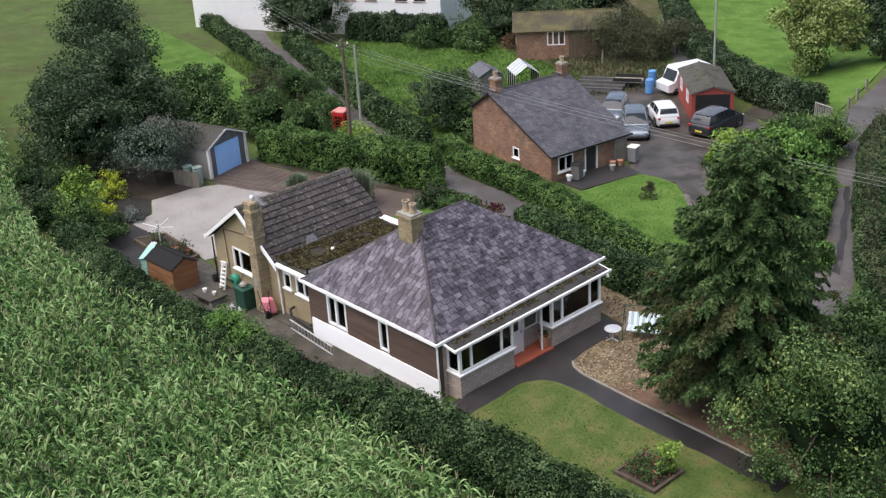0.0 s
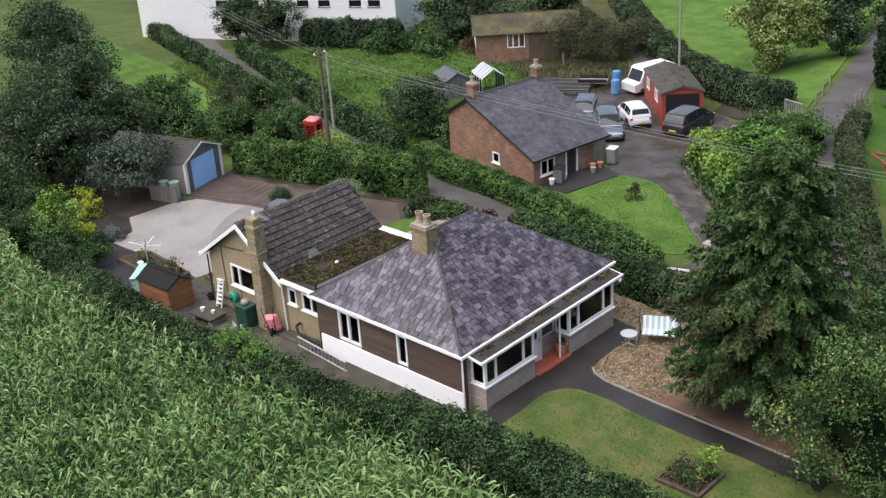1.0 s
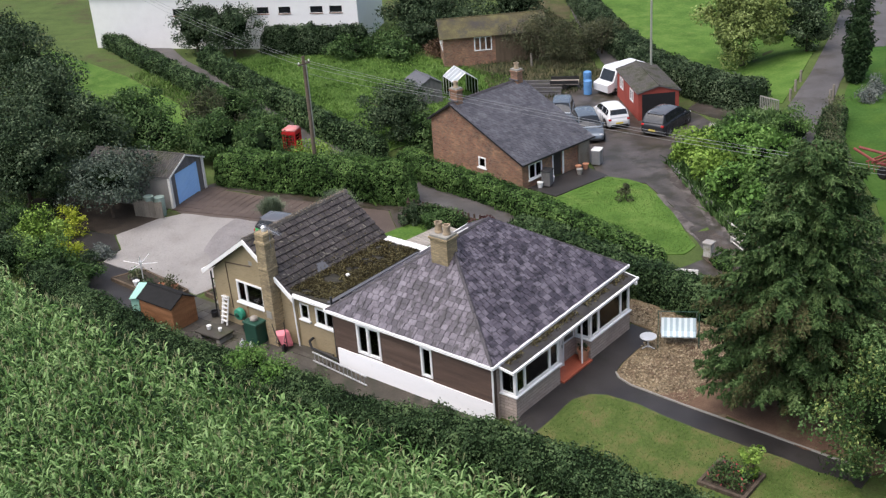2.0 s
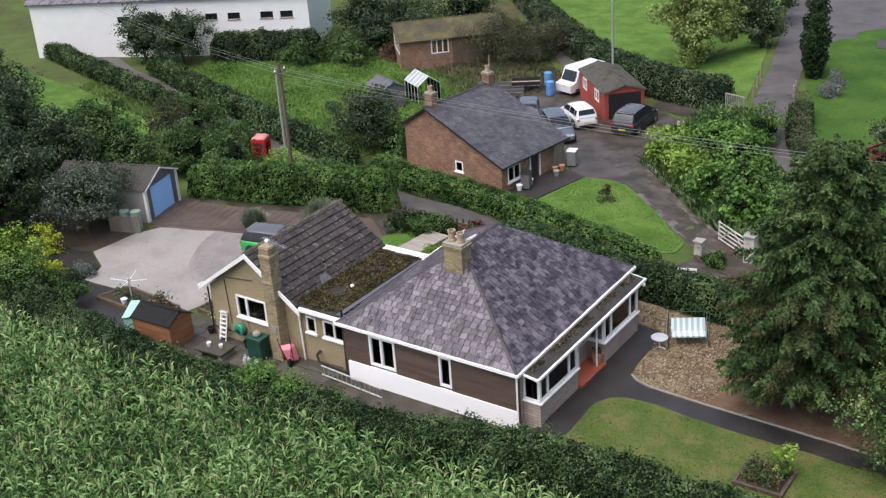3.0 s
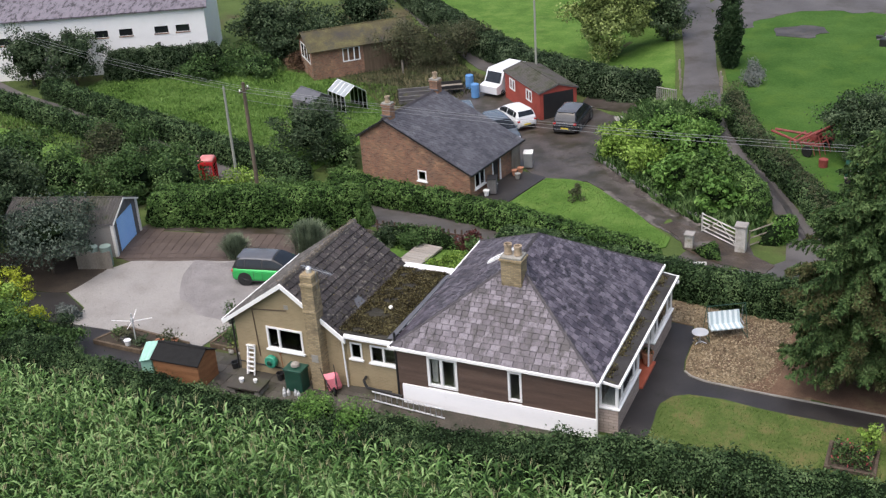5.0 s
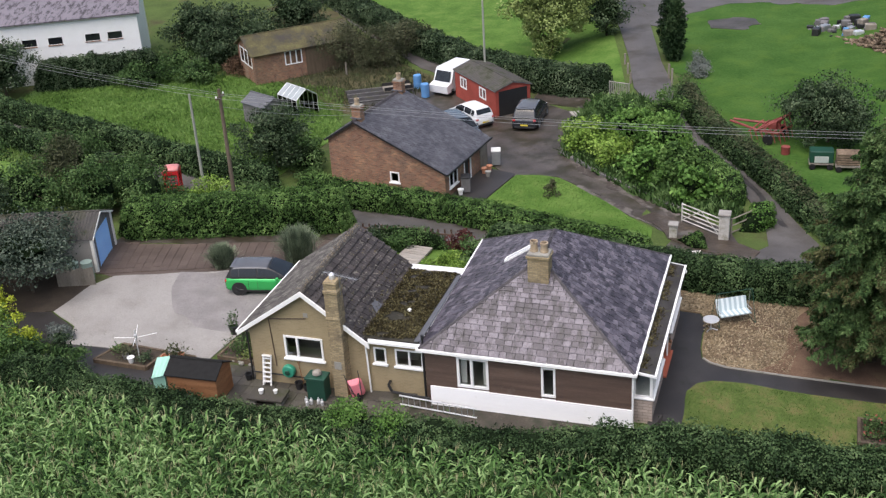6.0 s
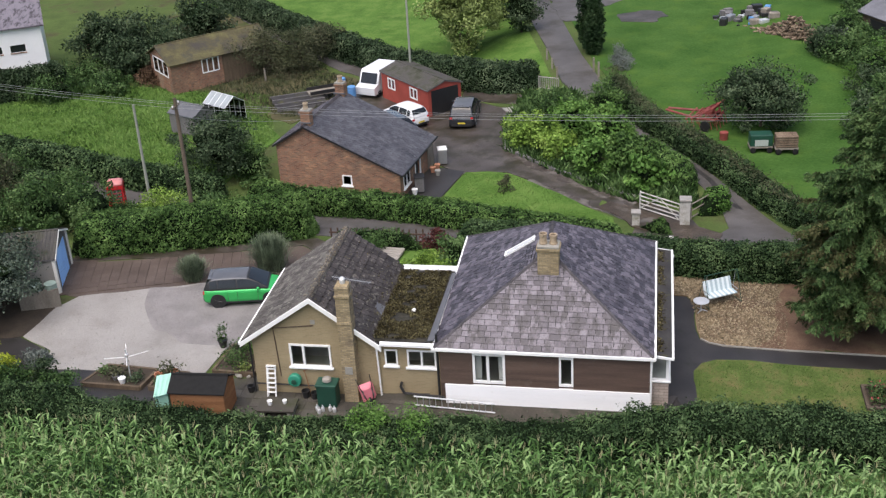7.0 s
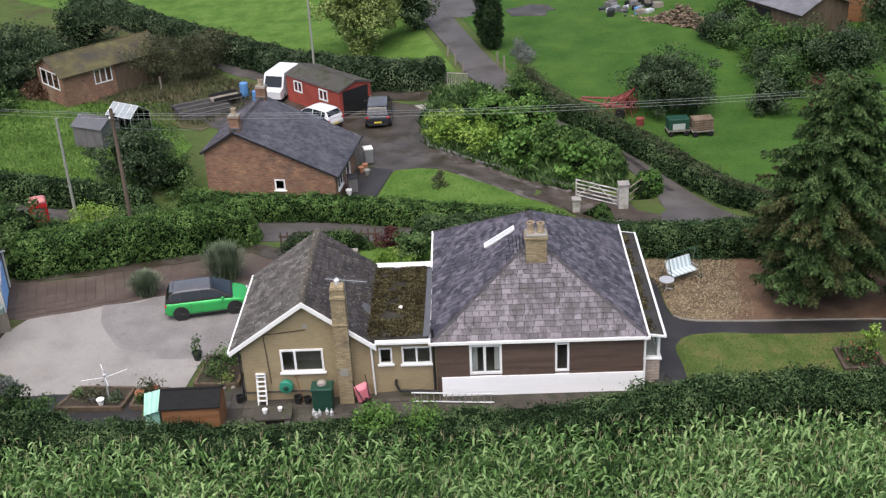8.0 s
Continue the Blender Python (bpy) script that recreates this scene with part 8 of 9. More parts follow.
soil_bed("wall_bed", "planted bed along the gable end of the extension", [(-19.2, 1.7), (-17.3, 1.6), (-17.25, 4.2), (-19.0, 3.9)], [(-18.4, 2.4, 0.6, 0.7, "leaf_mid", 420), (-17.9, 3.4, 0.8, 0.6, "leaf_bright", 420), (-18.6, 3.4, 0.4, 0.4, "leaf_dark", 200), (-17.8, 1.9, 0.25, 0.4, "leaf_pale", 120)])
for x, y, r in ((-17.75, 1.75, 0.14), (-18.05, 1.62, 0.12), (-17.5, 1.5, 0.1), (-18.4, 1.68, 0.11), (-17.9, 1.45, 0.13), (-18.7, 1.72, 0.1)):
    bm = B()
    bmesh.ops.create_icosphere(bm, subdivisions=2, radius=r)
    for v in bm.verts:
        v.co *= 1 + 0.3 * noise.noise(v.co * 9 + Vector((x * 5, y * 5, 0)))
        v.co.z *= 0.7
    o = part("rockery_stone", bm, M["concrete"])
    o.matrix_basis = pose(x, y, ground_z(x, y) + r * 0.5)
    tagged(o, "rounded pale stone edging the planted bed", "stone", "rockery stones")
for x, y, r, m in ((-21.3, 0.7, 0.2, "terracotta"), (-20.75, 1.1, 0.17, "terracotta"), (-22.9, 0.35, 0.16, "white"), (-23.3, 0.55, 0.14, "gablegrey")):
    bm = B()
    lathe(bm, [(r * 0.7, 0), (r, r * 1.5), (r * 1.1, r * 1.5), (r * 1.1, r * 1.75), (r * 0.85, r * 1.75), (r * 0.8, r)], 14, pose(x, y, ground_z(x, y) + 0.16))
    tagged(part("garden_pot", bm, M[m]), "round garden pot standing on the soil bed", "pot", "bed pots")
pot_plant(-19.5, 3.9, 0.75, "leaf_mid", "spiky green plant in a black pot on gravel", 0.22)
pot_plant(-17.5, 4.0, 0.4, "leaf_mid", "leafy plant in a dark pot by the gable", 0.25)
grass_clump("feather_grass", -23.3, 10.2, 1.25, 0.85, "reed", "rounded green feathery shrub beside the paving", 1500)
grass_clump("pampas_grass", -19.6, 11.7, 1.9, 1.25, "reed", "tall arching pampas grass beside the green car", 1500)
# low stone slab table and clutter on the patio
sl = thing("stone_slab", "low dark stone slab on the patio", "slab", at=pose(-15.4, -0.95, -0.45, 0, 0, 3))
part("top", box(B(), -0.8, 0.8, -0.5, 0.5, 0.28, 0.38, bevel=0.02), M["slab"], sl)
for x in (-0.6, 0.6):
    part("support", box(B(), x - 0.12, x + 0.12, -0.4, 0.4, 0, 0.28), M["concrete"], sl)
for x, y, s in ((-15.7, -1.0, 0.12), (-15.1, -0.85, 0.1)):
    bm = B()
    lathe(bm, [(s * 0.7, 0), (s, s * 1.6), (s * 0.9, s * 1.6), (s * 0.6, s * 0.3)], 12, pose(x, y, -0.07))
    tagged(part("plant_pot", bm, M["white"]), "small white plant pot on the slab", "pot", "plant pots")
for x, y, r in ((-14.5, 0.2, 0.17), (-14.1, 0.15, 0.15), (-17.0, 0.4, 0.16)):
    bm = B()
    lathe(bm, [(r * 0.8, 0), (r, r * 1.8), (r * 1.1, r * 1.8), (r * 1.1, r * 2.1), (r * 0.9, r * 2.1), (r * 0.8, r)], 14, pose(x, y, ground_z(x, y)))
    tagged(part("bucket", bm, M["black"]), "black plastic bucket by the wall", "bucket", "buckets")
bm = B()
tube(bm, (-14.3, 0.3, -0.4), (-14.55, 0.48, 0.75), 0.018, n=6)
tube(bm, (-14.6, 0.5, 0.68), (-14.4, 0.49, 0.82), 0.03, n=6)
tagged(part("spade", bm, M["shedwood"]), "wooden-handled spade leaning on the brick wall", "spade")
bm = B()
tube(bm, (-16.9, 0.45, 0.0), (-13.6, 0.45, 0.0), 0.03, n=6)
tagged(part("wall_pipe", bm, M["black"]), "dark pipe running along the foot of the wall", "pipe")
# wooden deck board and trellis behind the link
dk = thing("deck", "small weathered wooden deck on the rear lawn", "deck", at=pose(-13.9, 13.0, ground_z(-13.9, 13.0) + 0.05, 0, 0, -6))
for i in range(12):
    part("plank", box(B(), -0.7, 0.7, -1.5 + i * 0.25, -1.27 + i * 0.25, 0.0, 0.12), M["greywood"], dk)
lw = thing("low_wall", "low weathered board wall beside the tall hedge", "wall")
bm = B()
slab(bm, [Vector((-19.5, 13.8, ground_z(-19.4, 13.8) - 0.05)), Vector((-17.8, 15.5, ground_z(-17.8, 15.5) - 0.05)), Vector((-17.9, 15.6, ground_z(-17.8, 15.5) - 0.05)), Vector((-19.6, 13.9, ground_z(-19.4, 13.8) - 0.05))], Vector((0, 0, 0.55)))
bmesh.ops.recalc_face_normals(bm, faces=bm.faces[:])
part("board", bm, M["oldwood"], lw)
tl = thing("trellis", "low dark wooden trellis fence behind the lawn", "trellis")
for i in range(15):
    x = -17.2 + i * 0.36
    y = 15.0 + 0.05 * math.sin(i)
    part("post", box(B(), x - 0.04, x + 0.04, y - 0.04, y + 0.04, ground_z(x, y) - 0.1, ground_z(x, y) + 1.2), M["board"], tl)
part("rail", box(B(), -17.3, -12.0, 14.94, 14.98, ground_z(-14, 15) + 0.9, ground_z(-14, 15) + 1.0), M["board"], tl)
part("rail", box(B(), -17.3, -12.0, 14.94, 14.98, ground_z(-14, 15) + 0.3, ground_z(-14, 15) + 0.4), M["board"], tl)
tree("red_shrub", -11.3, 14.4, 1.5, 0.7, M["leaf_red"], "dark red shrub behind the lawn", 0.05, 0.05, 16, 70, 0.14, category="shrub")
tree("rear_shrub", -9.9, 12.6, 1.7, 1.0, M["leaf_mid"], "leafy green shrub behind the flat roof", 0.05, 0.05, 24, 80, 0.14, category="shrub")
tree("rear_shrub", -10.2, 9.6, 1.5, 0.9, M["leaf_lime"], "yellow-green shrub behind the flat roof", 0.05, 0.05, 20, 70, 0.13, category="shrub")
# kerb along the garden path
kerb = thing("path_edging", "thin grey concrete edging along the path", "kerb", kind="structure")
line = path_points([(2.05, 5.55), (2.4, 5.24), (3.1, 5.02), (5.6, 4.86), (9, 4.76), (12.8, 4.56)], 0.9)
for a, b in zip(line, line[1:]):
    d = (b - a).normalized()
    n = Vector((-d.y, d.x)) * 0.03
    bm = B()
    slab(bm, [Vector((*(a - n), 0.075)), Vector((*(b - n), 0.075)), Vector((*(b + n), 0.075)), Vector((*(a + n), 0.075))], Vector((0, 0, 0.12)))
    bmesh.ops.recalc_face_normals(bm, faces=bm.faces[:])
    part("kerb_stone", bm, M["concrete"], kerb)

# ---- gates, piers and posts ----
def bar_gate(name, label, p, q, h, bars, mat, uprights=0, diag=True):
    z = min(ground_z(*p), ground_z(*q))
    t = thing(name, label, "gate")
    a, b = Vector((*p, z)), Vector((*q, z))
    for i in range(bars):
        zz = 0.15 + (h - 0.2) * i / max(1, bars - 1)
        bm = B()
        tube(bm, a + Vector((0, 0, zz)), b + Vector((0, 0, zz)), 0.045, n=4)
        part("bar", bm, M[mat], t)
    for k in (0.0, 1.0):
        c = a.lerp(b, k)
        bm = B()
        tube(bm, c + Vector((0, 0, 0.05)), c + Vector((0, 0, h)), 0.05, n=4)
        part("stile", bm, M[mat], t)
    for i in range(uprights):
        c = a.lerp(b, (i + 1) / (uprights + 1))
        bm = B()
        tube(bm, c + Vector((0, 0, 0.05)), c + Vector((0, 0, h)), 0.035, n=4)
        part("pale", bm, M[mat], t)
    if diag:
        for k in (0.02, 0.98):
            bm = B()
            tube(bm, a.lerp(b, k) + Vector((0, 0, 0.15)), a.lerp(b, 0.5) + Vector((0, 0, h - 0.05)), 0.035, n=4)
            part("brace", bm, M[mat], t)
    return t


bar_gate("field_gate", "white painted five-bar gate at the cottage drive", (-0.85, 21.9), (1.35, 20.3), 1.15, 5, "pierwhite", 0, True)
bar_gate("small_gate", "white paled gate beside the lane", (-8.5, 41.7), (-7.05, 41.3), 1.05, 2, "concrete", 9, False)
bar_gate("rail_fence", "short grey timber rail fence beside the pier", (1.95, 20.4), (2.9, 21.7), 1.0, 3, "oldwood", 0, False)
for x, y, s, h in ((1.62, 19.9, 0.27, 1.45), (-1.05, 19.75, 0.21, 0.75)):
    z = ground_z(x, y)
    t = thing("gate_pier", "square white-grey concrete gate pier", "pier", "gate piers")
    part("shaft", box(B(), x - s, x + s, y - s, y + s, z - 0.1, z + h, bevel=0.02), M["pierwhite"], t)
    part("cap", box(B(), x - s - 0.06, x + s + 0.06, y - s - 0.06, y + s + 0.06, z + h, z + h + 0.12, bevel=0.03), M["pebble"], t)
for x, y, h in ((-4.25, 43.1, 1.3), (-4.7, 44.8, 1.1), (-7.35, 43.9, 0.8), (-7.9, 46.0, 0.8), (-8.5, 48.3, 0.8), (-31.2, 47.0, 1.1)):
    z = ground_z(x, y)
    tagged(part("fence_post", box(B(), x - 0.07, x + 0.07, y - 0.07, y + 0.07, z - 0.1, z + h, bevel=0.012), M["oldwood"]), "weathered square timber fence post beside the lane", "fence post", "lane fence posts")
sg = thing("name_board", "small white board on a post beside the lane hedge", "sign", at=pose(0.4, 14.6, ground_z(0.4, 14.6), 0, 0, 20))
part("board", box(B(), -0.55, 0.55, -0.03, 0.03, 0.85, 1.1, bevel=0.01), M["cream"], sg)
for x in (-0.4, 0.4):
    part("post", box(B(), x - 0.04, x + 0.04, 0.03, 0.1, 0, 1.05), M["oldwood"], sg)
part("writing_bar", box(B(), -0.42, 0.42, -0.036, -0.03, 0.94, 1.0), M["black"], sg)
# low stone edge of the shrub bank
st = thing("bank_wall", "low rough stone wall holding up the shrub bank", "wall", kind="structure")
rnd = random.Random(5)
line = path_points([(-9.9, 34.5), (-9.7, 31.2), (-7.4, 28.9), (-4, 26.2), (-1.0, 23.3)], 0.34)
for a, b in zip(line, line[1:]):
    for k in range(2):
        z = ground_z(a.x, a.y) - 0.22 + 0.2 * k
        s = rnd.uniform(0.13, 0.18)
        bm = B()
        box(bm, -0.165, 0.165, -s, s, 0, 0.2, bevel=0.03)
        o = part("stone", bm, M["gablegrey"], st)
        d = b - a
        o.matrix_basis = pose(a.x + d.x / 2, a.y + d.y / 2, z, 0, 0, math.degrees(math.atan2(d.y, d.x)) + rnd.uniform(-8, 8))
# bins, barrel and benches before the cottage
for x, y, m, lab in ((-13.55, 29.0, "steel", "grey wheeled bin by the cottage corner"), (-14.2, 24.4, "gablegrey", "dark grey bin beside the cottage window")):
    z = ground_z(x, y)
    t = thing("wheeled_bin", lab, "bin", at=pose(x, y, z + 0.03, 0, 0, 15))
    part("body", box(B(), -0.28, 0.28, -0.32, 0.32, 0.05, 0.98, bevel=0.04), M[m], t)
    part("lid", box(B(), -0.31, 0.31, -0.36, 0.36, 0.98, 1.06, bevel=0.03), M["cream"] if m == "steel" else M["black"], t)
for x, y, m in ((-13.9, 27.4, "terracotta"), (-13.7, 27.9, "terracotta"), (-14.3, 25.0, "white"), (-14.4, 23.9, "white"), (-13.5, 26.9, "concrete")):
    bm = B()
    lathe(bm, [(0.13, 0), (0.18, 0.3), (0.2, 0.3), (0.2, 0.36), (0.15, 0.36)], 12, pose(x, y, ground_z(x, y) + 0.04))
    tagged(part("flower_pot", bm, M[m]), "flower pot standing before the cottage", "pot", "cottage pots")

# ---- farm things by the eastern field ----
rm = thing("hay_rake", "faded red farm implement with raised tined frame", "farm machine", at=pose(2.5, 34.2, ground_z(2.5, 34.2), 0, 0, -24))
for y in (-0.75, 0.75):
    bm = B()
    tube(bm, (-2.0, y * 0.25, 0.75), (0.2, y, 0.7), 0.08, n=6)
    tube(bm, (0.2, y, 0.7), (1.7, y, 0.75), 0.08, n=6)
    part("beam", bm, M["redmetal"], rm)
for k in range(6):
    x = -0.3 + k * 0.4
    bm = B()
    tube(bm, (x, -0.95, 0.6 + 0.05 * k), (x, 0.95, 0.75 + 0.05 * k), 0.055, n=6)
    part("cross_beam", bm, M["redmetal"], rm)
    for y in (-0.8, -0.25, 0.3, 0.8):
        bm = B()
        tube(bm, (x, y, 0.68), (x + 0.18, y - 0.05, 0.12), 0.025, n=5)
        part("tine", bm, M["redmetal"], rm)
for y in (-0.9, 0.0, 0.9):
    bm = B()
    tube(bm, (0.2, y, 0.75), (1.5, y * 0.8, 1.55), 0.06, n=6)
    tube(bm, (1.5, y * 0.8, 1.55), (1.8, y * 0.8, 0.8), 0.05, n=6)
    part("raised_arm", bm, M["redmetal"], rm)
part("gear_housing", box(B(), 0.7, 1.25, -0.35, 0.35, 0.75, 1.2, bevel=0.1), M["redmetal"], rm)
part("toolbar", box(B(), 1.42, 1.58, -1.05, 1.05, 1.46, 1.62, bevel=0.03), M["redmetal"], rm)
for y in (-1.1, 1.1):
    bm = B()
    lathe(bm, [(0.16, -0.09), (0.33, -0.08), (0.36, 0.0), (0.33, 0.08), (0.16, 0.09)], 18, pose(1.1, y, 0.36, 90, 0, 0))
    wheel = part("wheel", bm, M["rubber"], rm)
    bm = B()
    lathe(bm, [(0.0, -0.06), (0.16, -0.05), (0.16, 0.05), (0.0, 0.06)], 12, pose(1.1, y, 0.36, 90, 0, 0))
    part("rim", bm, M["redmetal"], wheel)
bm = B()
lathe(bm, [(0.26, 0), (0.28, 0.5), (0.24, 0.52)], 12, pose(4.2, 31.4, ground_z(4.2, 31.4)))
tagged(part("red_tub", bm, M["redmetal"]), "small red tub on the grass", "tub")
for k, (x, y) in enumerate(((6.3, 29.6), (7.8, 29.4))):
    ct = thing("log_cart" if k else "flat_cart", "low cart stacked with cut logs" if k else "small green covered cart on the grass", "cart", at=pose(x, y, ground_z(x, y) + 0.02, 0, 0, 5))
    part("bed", box(B(), -0.7, 0.7, -0.45, 0.45, 0.3, 0.4, bevel=0.01), M["oldwood"], ct)
    for sx in (-0.5, 0.5):
        for sy in (-0.48, 0.48):
            bm = B()
            lathe(bm, [(0.12, -0.05), (0.18, -0.03), (0.18, 0.03), (0.12, 0.05)], 12, pose(sx, sy, 0.18, 90, 0, 0))
            part("wheel", bm, M["rubber"], ct)
    if k:
        for r in range(5):
            for c in range(5):
                bm = B()
                tube(bm, (-0.65, -0.36 + c * 0.18, 0.49 + r * 0.15), (0.65, -0.36 + c * 0.18, 0.49 + r * 0.15), 0.075, n=7)
                part("log", bm, M["log"], ct)
    else:
        part("cover", box(B(), -0.68, 0.68, -0.43, 0.43, 0.4, 1.15, bevel=0.06), M["green"], ct)
        part("panel", box(B(), -0.4, 0.4, -0.45, -0.43, 0.45, 0.85), M["alu"], ct)
lp = thing("log_pile", "large heap of split firewood at the field edge", "log pile", kind="stuff")
rnd = random.Random(9)
bm = B()
for i in range(520):
    a = rnd.gauss(0, 1.5)
    b = rnd.gauss(0, 0.9)
    h = max(0.05, 1.7 * math.exp(-(a * a) / 4 - b * b / 1.6) * rnd.random())
    x, y = 10.4 + a * 0.75 - b * 0.3, 51.0 - a * 1.0
    z = ground_z(x, y) + h
    ang = rnd.uniform(0, 6.28)
    d = Vector((math.cos(ang), math.sin(ang), rnd.uniform(-0.4, 0.4))) * 0.22
    tube(bm, Vector((x, y, z)) - d, Vector((x, y, z)) + d, rnd.uniform(0.05, 0.1), None, 5)
part("logs", bm, M["log"], lp)["kind"] = "stuff"
fs = gabled("farm_shed", "low dark farm shed with brown doors", "shed", pose(20.0, 45.8, 0.28, 0, 0, -60.6), 6, 4.8, 2.35, 1.1, "hutboard", "farmslate", 0.3)
part("shed_door", box(B(), -5.0, -3.2, -2.46, -2.4, -0.1, 1.9), M["black"], fs)
cs = thing("cart_shed", "brick cart shed with brown arched timber doors", "shed", at=pose(24.6, 49.4, 0.28, 0, 0, -2))
part("wall", wall_with_holes(B(), -3.4, 3.4, -0.2, 2.7, [(-2.6, -0.4, 0.0, 2.2), (0.4, 2.6, 0.0, 2.2)], "x", 0, 0.3), M["redbrick"], cs)
for s in (-1.5, 1.5):
    arch = [(s - 1.1, 0.0), (s + 1.1, 0.0)] + [(s + 1.1 * math.cos(a * math.pi / 8), 1.55 + 0.6 * math.sin(a * math.pi / 8)) for a in range(9)]
    bm = B()
    prism(bm, arch, "y", 0.08, 0.14)
    part("arched_door", bm, M["shedwood"], cs, "brown arched timber door")
for s in (-3.4, 3.2):
    part("side_wall", box(B(), s, s + 0.2, 0.3, 4.5, -0.2, 2.7), M["redbrick"], cs)
bm = B()
slab(bm, [Vector((-3.6, -0.2, 2.7)), Vector((3.6, -0.2, 2.7)), Vector((3.6, 4.6, 3.7)), Vector((-3.6, 4.6, 3.7))], Vector((0, 0, 0.1)))
part("roof", bm, M["asbestos"], cs)
jk = random.Random(3)
for i in range(46):
    x, y = 7.2 + jk.uniform(-2.5, 2.5), 57.5 + jk.uniform(-1.6, 2.5)
    m = jk.choice(["alu", "drum", "black", "oldwood", "black", "steel", "gablegrey", "rubber", "gablegrey"])
    s = jk.uniform(0.12, 0.42)
    bm = B()
    box(bm, -s, s, -s * 0.7, s * 0.7, 0, s * jk.uniform(0.8, 1.8), bevel=0.05)
    o = part("scrap_crate", bm, M[m])
    o.matrix_basis = pose(x, y, ground_z(x, y) - 0.02, 0, 0, jk.uniform(0, 90))
    tagged(o, "weathered crate or drum in a farm scrap heap", "crate", "scrap heap")

# ---- trees and bushes, near to far ----
def bushes(rows):
    for name, x, y, h, s, mat, n, per, size, label, cat in rows:
        tree(name, x, y, h, s, M[mat], label, 0.04 if h < 3.2 else 0.4 if mat == "leaf_grey_dark" else 0.16, max(0.04, h * 0.028), n, per, size, category=cat)


